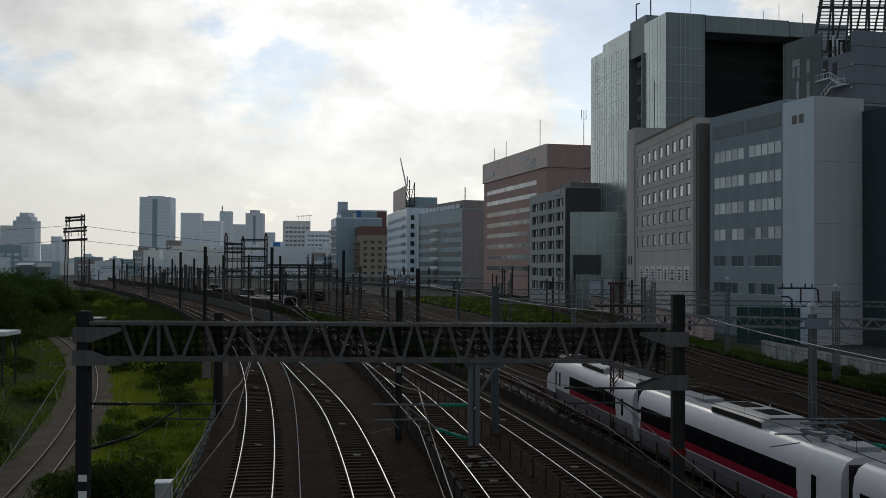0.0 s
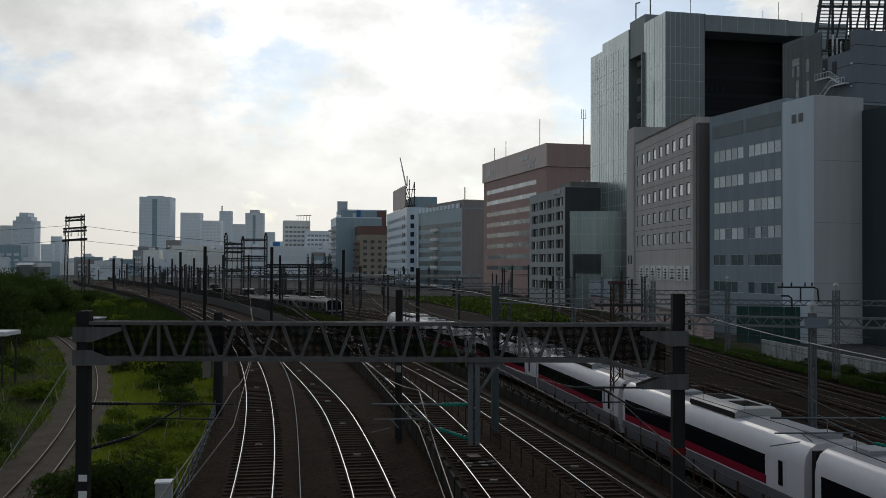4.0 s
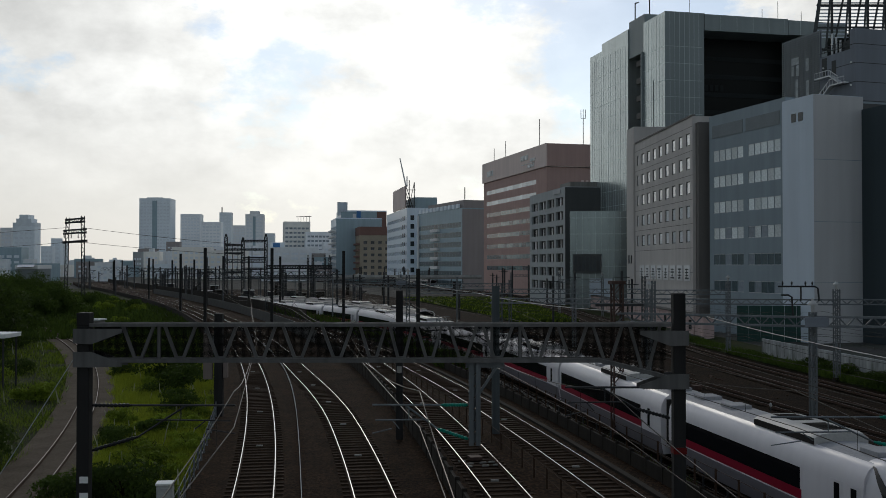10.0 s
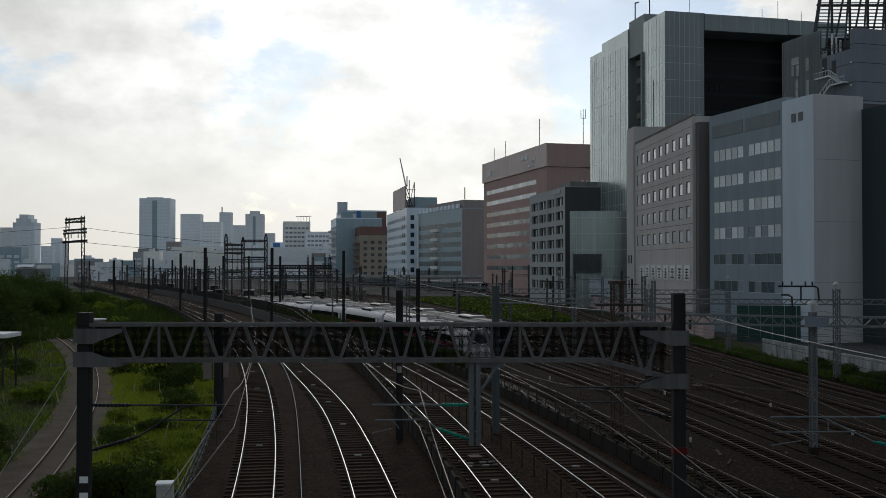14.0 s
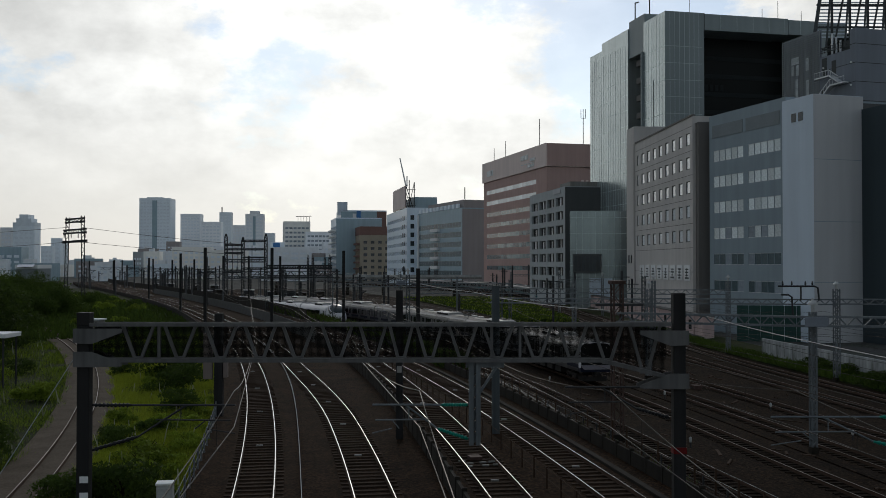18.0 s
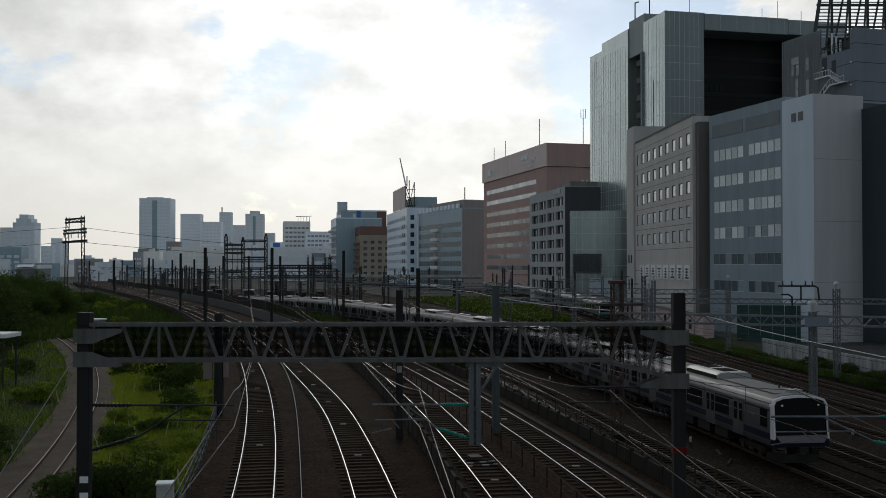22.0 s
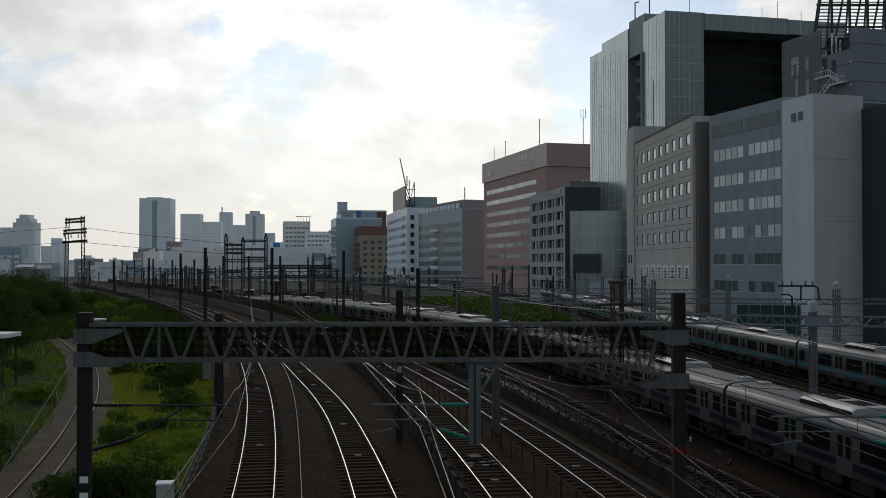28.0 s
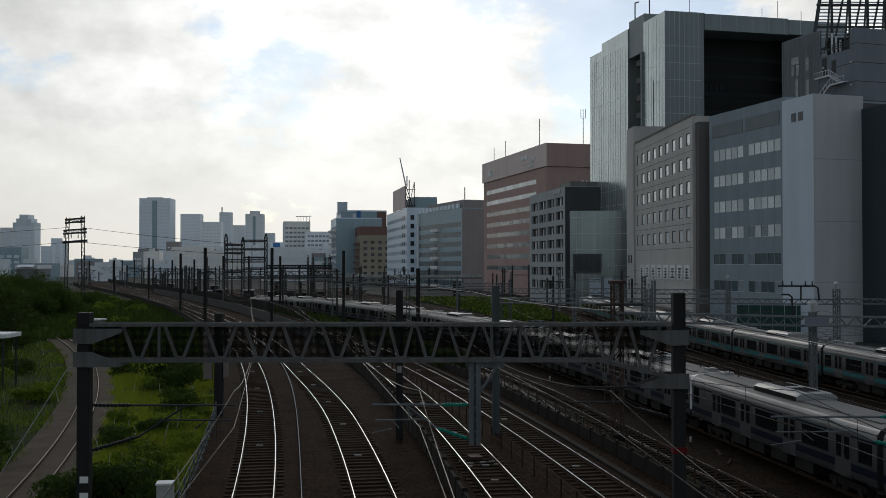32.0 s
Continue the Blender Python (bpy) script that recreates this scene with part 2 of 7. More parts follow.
def bar(bm, a, b, w, h=None, mat=0, up=(0, 0, 1)):
    """A straight bar of rectangular section from a to b."""
    a, b = Vector(a), Vector(b)
    h = w if h is None else h
    d = b - a
    n = d.normalized()
    u = Vector(up)
    if abs(n.dot(u)) > 0.98:
        u = Vector((0, 1, 0))
    s = n.cross(u).normalized()
    u = s.cross(n).normalized()
    vs = []
    for p in (a, b):
        for sx, sz in ((-1, -1), (1, -1), (1, 1), (-1, 1)):
            vs.append(bm.verts.new(p + s * (sx * w / 2) + u * (sz * h / 2)))
    for f in ((0, 1, 2, 3), (7, 6, 5, 4), (0, 4, 5, 1), (1, 5, 6, 2), (2, 6, 7, 3), (3, 7, 4, 0)):
        bm.faces.new([vs[i] for i in f]).material_index = mat


def rod(bm, a, b, r, n=6, r2=None, mat=0):
    """A round rod from a to b, tapering to r2."""
    a, b = Vector(a), Vector(b)
    r2 = r if r2 is None else r2
    q = (b - a).to_track_quat("Z", "Y")
    rings = []
    for p, rr in ((a, r), (b, r2)):
        rings.append([bm.verts.new(p + q @ Vector((rr * math.cos(2 * math.pi * i / n), rr * math.sin(2 * math.pi * i / n), 0))) for i in range(n)])
    for i in range(n):
        bm.faces.new((rings[0][i], rings[0][(i + 1) % n], rings[1][(i + 1) % n], rings[1][i])).material_index = mat
    bm.faces.new(rings[0][::-1]).material_index = mat
    bm.faces.new(rings[1]).material_index = mat


def lathe(bm, a, b, prof, n=10, mat=0):
    """A turned body along a-b; prof: (share of the length, radius)."""
    a, b = Vector(a), Vector(b)
    q = (b - a).to_track_quat("Z", "Y")
    rings = []
    for s, r in prof:
        p = a.lerp(b, s)
        rings.append([bm.verts.new(p + q @ Vector((r * math.cos(2 * math.pi * i / n), r * math.sin(2 * math.pi * i / n), 0))) for i in range(n)])
    for r0, r1 in zip(rings, rings[1:]):
        for i in range(n):
            bm.faces.new((r0[i], r0[(i + 1) % n], r1[(i + 1) % n], r1[i])).material_index = mat
    bm.faces.new(rings[0][::-1]).material_index = mat
    bm.faces.new(rings[-1]).material_index = mat


def tube(bm, pts, r, n=4, mat=0):
    """A thin wire along points."""
    pts = [Vector(p) for p in pts]
    rings = []
    for i, p in enumerate(pts):
        d = pts[min(i + 1, len(pts) - 1)] - pts[max(i - 1, 0)]
        q = d.to_track_quat("Z", "Y")
        rings.append([bm.verts.new(p + q @ Vector((r * math.cos(2 * math.pi * k / n + 0.785), r * math.sin(2 * math.pi * k / n + 0.785), 0))) for k in range(n)])
    for r0, r1 in zip(rings, rings[1:]):
        for i in range(n):
            bm.faces.new((r0[i], r0[(i + 1) % n], r1[(i + 1) % n], r1[i])).material_index = mat


def bar_mesh(pairs, r):
    bm = bmesh.new()
    for a, b in pairs:
        rod(bm, a, b, r, 8)
    return bm


# ---- the line of the railway: all tracks run beside one curve that bends to the left ----
def base_x(y):
    """Sideways place of the first bullet-train track at the distance y."""
    c = min(y, 537.0)
    x = -3.006 - 0.07768 * c - 9.943e-4 * c * c + 8.655e-7 * c ** 3
    return x - 0.397 * max(0.0, y - 537.0)


def ease(t):
    t = min(1.0, max(0.0, t))
    return t * t * (3 - 2 * t)


def off_1(y):
    return 0.0


def off_2(y):
    return 4.87 - 0.9 * ease((y - 58.0) / 38.0)


def off_3(y):
    return 9.13 + 0.0285 * min(y, 95.0)


def off_4(y):
    return 14.75


def off_express(y):
    """The outermost yard track, on which the express runs."""
    return 21.9 + 1.6 * ease((y - 50.0) / 40.0) - 5.0 * ease((y - 118.0) / 100.0)


def off_commuter(y):
    """The second yard track, which bends a little harder than the first."""
    return 26.6 + 3.4 * ease((y - 35.0) / 80.0) - 7.0 * ease((y - 118.0) / 110.0)


def yard(o):
    """A line of the lower yard; 22.6 is the express track, 27.5 the commuter track, others lie beside or between them."""
    if o <= 22.6:
        return lambda y: off_express(y) - (22.6 - o)
    if o >= 27.5:
        return lambda y: off_commuter(y) + (o - 27.5)
    k = (o - 22.6) / 4.9
    return lambda y: off_express(y) * (1 - k) + off_commuter(y) * k


def siding(o, y0):
    """A yard track that leaves the one before it beyond y0."""
    return lambda y: off_commuter(y) + (o - 27.5) - 4.4 * (1 - ease((y - y0) / 45.0))


def dip_far(y):
    """The second track follows it down a little later."""
    return 3.0 * ease((y - 185.0) / 125.0)


def dip(y):
    """How far the outermost yard track sinks below the yard as it goes away."""
    return 3.0 * ease((y - 140.0) / 170.0)


def level(z, y):
    return z(y) if callable(z) else z


def straight(o):
    """A track on the right that leaves the curve and runs straight on behind the green."""
    def bend(y):
        c = min(y, 425.0)
        return -0.022 * max(0.0, y - 190.0) - 0.0013 * max(0.0, c - 295.0) ** 2 - 0.338 * max(0.0, y - 425.0)
    return lambda y: (o - 53.0) + 29.5 + 0.09 * 12.0 * math.log1p(math.exp(min(40.0, (118.0 - y) / 12.0))) + bend(y) - base_x(y)


def freight(y):
    """The old single track in the weeds, which swings away to the left."""
    return -9.7 - 0.06 * (y - 42.0) - 0.0009 * max(0.0, y - 42.0) ** 2


def place(off, y, side=0.0, z=0.0):
    """A point at the distance y on a track, moved to its right by side."""
    x = base_x(y) + off(y)
    d = Vector((base_x(y + 1) + off(y + 1) - base_x(y - 1) - off(y - 1), 2.0, 0)).normalized()
    return Vector((x + d.y * side, y - d.x * side, z))


class Line:
    """A track with a length scale along it, for things that run on it."""
    def __init__(self, off, z, y0=-330.0, y1=660.0):
        self.off, self.z = off, z
        self.ys = np.arange(y0, y1, 1.0)
        xs = np.array([base_x(y) + off(y) for y in self.ys])
        ds = np.hypot(np.diff(xs), np.diff(self.ys))
        self.ss = np.concatenate([[0], np.cumsum(ds)])
        self.ss -= np.interp(0.0, self.ys, self.ss)

    def s_at(self, y):
        return float(np.interp(y, self.ys, self.ss))

    def at(self, s):
        y = float(np.interp(s, self.ss, self.ys))
        return Vector((base_x(y) + self.off(y), y, level(self.z, y)))


Z_HI, Z_LO = 0.8, 0.0      # rail heads of the bullet-train tracks and of the yard
GAUGE_HI, GAUGE_LO = 1.55, 1.067


def span_of(y0, y1):
    """Steps that lengthen with the distance."""
    out, y = [], y0
    while y < y1:
        out.append(y)
        y += max(1.0, 0.035 * abs(y))
    return out + [y1]


def strip(name, o0, o1, z, y0, y1, mt, label, z1=None, thick=0.0, cat="ground"):
    """A band of ground that follows the railway between two offsets."""
    bm = bmesh.new()
    z1 = z if z1 is None else z1
    prev = None
    for y in span_of(y0, y1):
        a = bm.verts.new((base_x(y) + (o0(y) if callable(o0) else o0), y, level(z, y)))
        b = bm.verts.new((base_x(y) + (o1(y) if callable(o1) else o1), y, level(z1, y)))
        row = (a, b)
        if thick:
            row = (bm.verts.new((a.co.x, y, a.co.z - thick)), a, b, bm.verts.new((b.co.x, y, b.co.z - thick)))
        if prev:
            for i in range(len(row) - 1):
                bm.faces.new((prev[i], prev[i + 1], row[i + 1], row[i]))
        prev = row
    bmesh.ops.recalc_face_normals(bm, faces=bm.faces)
    if sum(f.normal.z for f in bm.faces) < 0:
        bmesh.ops.reverse_faces(bm, faces=bm.faces)
    return tagged(part(name, bm, mt), label, cat, kind="structure")


def rails(off, gauge, z, y0, y1):
    """One running rail with its polished head, on either side."""
    for sgn in (-1, 1):
        bm = bmesh.new()
        prev = None
        for y in span_of(y0, y1):
            row = []
            for dx, dz in ((-0.065, -0.15), (-0.033, -0.03), (-0.033, -0.004), (-0.02, 0.0), (0.02, 0.0), (0.033, -0.004), (0.033, -0.03), (0.065, -0.15)):
                row.append(bm.verts.new(place(off, y, sgn * (gauge / 2 + 0.033) + dx, level(z, y) + dz)))
            if prev:
                for i in range(7):
                    bm.faces.new((prev[i], row[i], row[i + 1], prev[i + 1])).material_index = 0 if i == 3 else 1
            prev = row
        yield bm


def track(name, off, gauge, z, y0, y1, label, pitch=0.62, slen=2.3, wood=False, parts_to=0.0, group="railway tracks", head="rail_top"):
    t = thing(name, label, "railway track", group=group)
    for bm in rails(off, gauge, z, y0, y1):
        part("rail", bm, [M[head], M["rail_side"]], t, "steel rail with a polished head" if head == "rail_top" else "dull rusty steel rail")
    line = Line(off, z, y0 - 5, y1 + 5)
    me = mesh_of(boxbm(-slen / 2, slen / 2, -0.11, 0.11, -0.33, -0.15), "sleeper", M["sleeper_wood" if wood else "sleeper"])
    s, s1 = line.s_at(y0), line.s_at(min(y1, 230.0))
    bm = bmesh.new()
    far = False
    while s < s1:
        p = line.at(s)
        q = line.at(s + 1)
        ang = math.atan2(-(q.x - p.x), q.y - p.y)
        jit = random.uniform(-0.012, 0.012)
        if p.y < parts_to:
            ob = new("sleeper", me)
            ob.parent = t
            ob.matrix_basis = Matrix.Translation(p + Vector((0, 0, jit))) @ Matrix.Rotation(ang, 4, "Z")
        else:
            far = True
            box(bm, -slen / 2, slen / 2, -0.11, 0.11, -0.33, -0.15 + jit, m=Matrix.Translation(p) @ Matrix.Rotation(ang, 4, "Z"))
        s += pitch
    if far:
        part("track_timber", bm, M["sleeper_wood" if wood else "sleeper"], t)["kind"] = "stuff"
    else:
        bm.free()
    return t

# ---- the land ----
def green_edge(y):
    """The left edge of the weedy wedge between the curved and the straight tracks."""
    return 52.0 + 0.2 * (y - 160.0)


def wall_off(y):
    return 17.6 - 0.65 * ease((y - 105.0) / 60.0)


def wide_ground():
    """One sheet to the horizon, sunk below the outer yard track."""
    bm = bmesh.new()
    prev = None
    for y in span_of(-60, 4200):
        low = -0.65 - dip(y) * (1 - ease((y - 620) / 40.0))
        row = [bm.verts.new((base_x(y) + o, y, z)) for o, z in ((-1400, -0.62), (16.6, -0.62), (16.7, low), (yard(30.0)(y), low), (yard(30.2)(y), -0.62), (1900, -0.62))]
        if prev:
            for i in range(5):
                bm.faces.new((prev[i], prev[i + 1], row[i + 1], row[i]))
        prev = row
    bmesh.ops.recalc_face_normals(bm, faces=bm.faces)
    if sum(f.normal.z for f in bm.faces) < 0:
        bmesh.ops.reverse_faces(bm, faces=bm.faces)
    tagged(part("ground", bm, M["ground"]), "wide grey-brown ground reaching the horizon", "ground", kind="structure")


def land():
    wide_ground()
    strip("sunken_bed", 16.8, yard(25.2), lambda y: -0.2 - dip(y), -40, 620, M["yard"], "rust-brown ballast of the sinking outer yard track", thick=0.2)
    strip("sunken_bed", yard(25.21), yard(29.9), lambda y: -0.2 - dip_far(y), -40, 620, M["yard"], "rust-brown ballast of the second sinking yard track", thick=1.2)
    strip("yard_bed", yard(30.1), lambda y: straight(55.2)(y) if y < 170 else green_edge(y) + 0.3, -0.2, -40, 420, M["yard"], "rust-brown ballast of the railway yard", thick=3.3)
    strip("straight_bed", straight(46.4), straight(55.2), -0.19, 150, 640, M["yard"], "brown ballast of the tracks that run straight on", thick=0.4)
    strip("raised_bed", -2.9, lambda y: wall_off(y) + 0.1, 0.6, -40, 560, M["ballast"], "dark brown ballast of the bullet-train tracks", thick=4.4)
    strip("verge_left", -150.0, -2.9, -0.35, -40, 420, M["soil"], "dark weedy soil beside the tracks", z1=0.2, thick=0.5)
    strip("freight_bed", lambda y: freight(y) - 2.1, lambda y: freight(y) + 1.9, 0.29, -40, 330, M["gravel"], "pale gravel bed of the freight track", thick=0.6)
    strip("green", green_edge, straight(46.4), 0.05, 170, 300, M["soil"], "weedy ground between the diverging tracks", thick=0.8)
    strip("verge_right", straight(55.2), straight(60.0), -0.1, -20, 330, M["soil"], "weedy strip before the boundary wall", z1=0.5, thick=0.6)


land()
TRACK_HI = [off_1, off_2, off_3, off_4]
YARD_O = [22.6, 27.5, 32.1, 36.7]
SIDINGS = [(41.1, 88.0), (45.5, 112.0)]
STRAIGHT_O = [48.8, 53.0]


def all_tracks():
    for i, off in enumerate(TRACK_HI):
        t = track("bullet_train_track", off, GAUGE_HI, Z_HI, 12, 540, "bullet-train track with shining steel rails on brown ballast", 0.72, 2.4, parts_to=68)
        for k in range(10):
            y = (39.4 + 11.9 * k, 39.2 + 9.5 * k, 43.0 + 12 * k, 46 + 14 * k)[i]
            p = place(off, y, 0.0, Z_HI - 0.15)
            part("white_marker", boxbm(p.x - 0.17, p.x + 0.17, p.y - 0.08, p.y + 0.08, p.z, p.z + 0.06), M["concrete"], t)
    for o in YARD_O:
        track("yard_track", yard(o), GAUGE_LO, (lambda y: -dip(y)) if o < 25 else (lambda y: -dip_far(y)) if o < 30 else Z_LO, 12, 610 if o < 30 else 420, "rusty yard track on dark brown ballast", 0.64, 2.0, wood=True, head="rail_top" if o < 25 else "rail_dull")
    for o, y0 in SIDINGS:
        track("yard_track", siding(o, y0), GAUGE_LO, Z_LO, y0 - 4, 420, "rusty siding that leaves a yard track", 0.64, 2.0, wood=True, head="rail_dull")
    for o in STRAIGHT_O:
        track("yard_track", straight(o), GAUGE_LO, Z_LO, 12, 640, "yard track that runs straight on beside the wall", 0.64, 2.0, wood=True, head="rail_dull")
    track("freight_track", freight, GAUGE_LO, 0.42, 12, 330, "old single freight track in the weeds", 0.66, 2.0, wood=True, head="rail_dull")


all_tracks()


def panel_wall(name, off, z0, h, y0, y1, pitch, mt, label, post=True, thick=0.12, rail=False):
    """A low wall of slabs between posts that follows the railway."""
    t = thing(name, label, "wall")
    line = Line(off, 0.0, y0 - 5, y1 + 5)
    s, s1 = line.s_at(y0), line.s_at(y1)
    me = mesh_of(boxbm(-thick / 2, thick / 2, -pitch / 2 + 0.01, pitch / 2 - 0.01, 0, h), "slab", mt)
    mp = mesh_of(boxbm(-0.09, 0.09, -0.06, 0.06, -0.05, h + 0.12), "post", M["concrete_dark"])
    while s < s1:
        p, q = line.at(s), line.at(s + 1)
        ang = math.atan2(-(q.x - p.x), q.y - p.y)
        ob = new("slab", me)
        ob.parent = t
        ob.matrix_basis = Matrix.Translation((p.x, p.y, z0)) @ Matrix.Rotation(ang, 4, "Z")
        if post:
            r = line.at(s + pitch / 2)
            ob = new("post", mp)
            ob.parent = t
            ob.matrix_basis = Matrix.Translation((r.x, r.y, z0)) @ Matrix.Rotation(ang, 4, "Z")
        s += pitch
    if rail:
        bm = bmesh.new()
        for dz in (0.35, 0.7):
            tube(bm, [line.at(line.s_at(y)) + Vector((0, 0, z0 + h + dz)) for y in span_of(y0, y1)], 0.014)
        part("top_rail", bm, M["steel_dark"], t)
    return t


def rail_fence(name, off, z0, h, y0, y1, pitch, label, wires=3, mt="steel_dark"):
    t = thing(name, label, "fence")
    line = Line(off, 0.0, y0 - 5, y1 + 5)
    me = mesh_of(boxbm(-0.035, 0.035, -0.035, 0.035, -0.1, h), "post", M[mt])
    s = line.s_at(y0)
    while s < line.s_at(y1):
        ob = new("post", me)
        ob.parent = t
        ob.location = line.at(s) + Vector((0, 0, z0))
        s += pitch
    for k in range(wires):
        bm = bmesh.new()
        tube(bm, [line.at(line.s_at(y)) + Vector((0, 0, z0 + h * (k + 1) / wires - 0.04)) for y in span_of(y0, y1)], 0.013)
        part("fence_rail", bm, M[mt], t)
    return t


def low_walls():
    panel_wall("slab_wall", lambda y: off_3(y) - 2.2, 0.6, 1.0, 20, 120, 2.0, M["concrete_dark"], "low sooty concrete slab wall beside a bullet-train track")
    panel_wall("slab_wall", lambda y: off_3(y) - 2.2, 0.3, 1.9, 121, 330, 4.0, M["concrete_mid"], "pale grey concrete slab wall between the far bullet-train tracks", post=False)
    panel_wall("retaining_wall", wall_off, 0.4, 0.85, 20, 170, 2.0, M["concrete_dark"], "low sooty concrete wall between the raised tracks and the yard")
    rail_fence("wall_fence", lambda y: wall_off(y) + 0.12, 0.4, 1.85, 20, 170, 2.0, "rusty pipe fence along the top of the low wall", 4, "rail_side")
    rail_fence("track_fence", lambda y: 12.3, 0.6, 0.9, 20, 120, 2.2, "thin rusty pipe fence between two bullet-train tracks", 2, "rail_side")
    rail_fence("edge_fence", lambda y: -2.75, 0.55, 1.0, 20, 140, 2.0, "thin grey pipe fence along the raised bed", 3, "steel_galv")
    rail_fence("yard_fence", lambda y: 19.4, -0.2, 1.1, 24, 110, 2.4, "thin grey pipe fence at the foot of the wall", 3)
    strip("cable_trough", lambda y: 1.95 + 1.1 * ease((y - 40) / 60) - 0.016, lambda y: 1.95 + 1.1 * ease((y - 40) / 60) + 0.016, 0.74, 12, 200, M["wall_pale"], "narrow pale cable trough beside a track", thick=0.15, cat="cable trough")
    strip("cable_trough", lambda y: 16.3, lambda y: 16.6, 0.72, 12, 200, M["concrete_dark"], "sooty cable trough beside a track", thick=0.14, cat="cable trough")
    panel_wall("boundary_wall", straight(57.8), -0.3, 2.2, 60, 110, 4.0, M["wall_stained"], "weathered pale concrete boundary wall above the weeds", post=False, thick=0.25)
    panel_wall("bullet_side_wall", lambda y: -2.95 , 0.2, 1.1, 150, 520, 5.0, M["concrete_dark"], "dark parapet of the bullet-train line", post=False, thick=0.2)
    panel_wall("bullet_parapet", wall_off, 0.4, 2.1, 171, 560, 5.0, M["concrete_dark"], "dark far parapet of the bullet-train line", post=False, thick=0.2)
    w = thing("long_low_shed", "long low salmon-coloured trackside shed", "shed", pose(34.6, 131.0, -0.6, 0, 0, 0.4))
    SAL = material("salmon_wall", (0.5, 0.37, 0.35), 0.8, 0, 0.2, 0.5, streak=1, second=(0.4, 0.3, 0.28))
    part("wall", boxbm(0, 1.3, 0, 130, 0, 3.7), SAL, w)
    part("roof", boxbm(-0.1, 1.4, -0.1, 130.1, 3.7, 3.82), M["concrete_mid"], w)
    part("plinth", boxbm(-0.06, -0.004, 0.1, 129.9, 0, 1.1), M["concrete_mid"], w)
    for i in range(26):
        part("pilaster", boxbm(-0.14, -0.004, 5.0 * i, 5.0 * i + 0.4, 1.11, 3.68), SAL, w)
        if i % 3 == 1:
            part("window", boxbm(-0.05, -0.004, 5.0 * i + 1.6, 5.0 * i + 3.0, 1.7, 3.0), GLASS_EARLY, w)
    h = thing("green_hoarding", "dark green hoarding before the grey building", "hoarding", pose(41.0, 138.0, -0.6, 0, 0, -8))
    GREENH = material("green_hoarding", (0.03, 0.07, 0.06), 0.6, 0, 0.15, 0.5, streak=1)
    for i in range(8):
        part("panel", boxbm(1.6 * i, 1.6 * i + 1.55, 0, 0.1, 0, 5.0), GREENH, h)


GLASS_EARLY = material("shed_glass", (0.03, 0.035, 0.04), 0.15, 0, 0.2, 0.5)
low_walls()

# ---- buildings ----
def facade(bm, o, u, width, z0, z1, cols, rows, depth=0.25, mat=0):
    """A wall of windows: a grid whose window cells are set back by depth. cols, rows: (from, to) along u and in height."""
    o, u = Vector(o), Vector(u).normalized()
    n = u.cross(Vector((0, 0, 1)))      # points out of the wall
    us = sorted({0.0, width, *[c for ab in cols for c in ab]})
    zs = sorted({z0, z1, *[c for ab in rows for c in ab]})
    P = lambda a, z, d=0.0: o + u * a + Vector((0, 0, z)) - n * d
    verts = {}

    def v(a, z, d=0.0):
        k = (round(a, 3), round(z, 3), d)
        if k not in verts:
            verts[k] = bm.verts.new(P(a, z, d))
        return verts[k]

    for a0, a1 in zip(us, us[1:]):
        hit = any(c0 - 1e-4 <= a0 and a1 <= c1 + 1e-4 for c0, c1 in cols)
        for b0, b1 in zip(zs, zs[1:]):
            if hit and any(r0 - 1e-4 <= b0 and b1 <= r1 + 1e-4 for r0, r1 in rows):
                for (p, q), (r, s) in (((a0, b0), (a1, b0)), ((a1, b0), (a1, b1)), ((a1, b1), (a0, b1)), ((a0, b1), (a0, b0))):
                    bm.faces.new((v(p, q), v(r, s), v(r, s, depth), v(p, q, depth))).material_index = mat
                bm.faces.new((v(a0, b0, depth), v(a1, b0, depth), v(a1, b1, depth), v(a0, b1, depth))).material_index = mat
            else:
                bm.faces.new((v(a0, b0), v(a1, b0), v(a1, b1), v(a0, b1))).material_index = mat


def block(name, label, corner, lean, length, width, top, mt, base=-0.6, parent=None, category="building", roof=True):
    """A building whose near corner stands at corner: one side runs away along (lean, 1), the other to the right."""
    d = Vector((lean, 1, 0)).normalized()
    e = Vector((d.y, -d.x, 0))
    t = thing(name, label, category, Matrix(((e.x, d.x, 0, corner[0]), (e.y, d.y, 0, corner[1]), (0, 0, 1, base), (0, 0, 0, 1))))
    t["size"] = (width, length, top - base)
    return t


def spread(a, b, n, share):
    """n windows between a and b, each taking that share of its bay."""
    w = (b - a) / n
    if share > 0.98:
        share = 1.0 - 0.06 / w
    return [(a + w * (i + 0.5 - share / 2), a + w * (i + 0.5 + share / 2)) for i in range(n)]


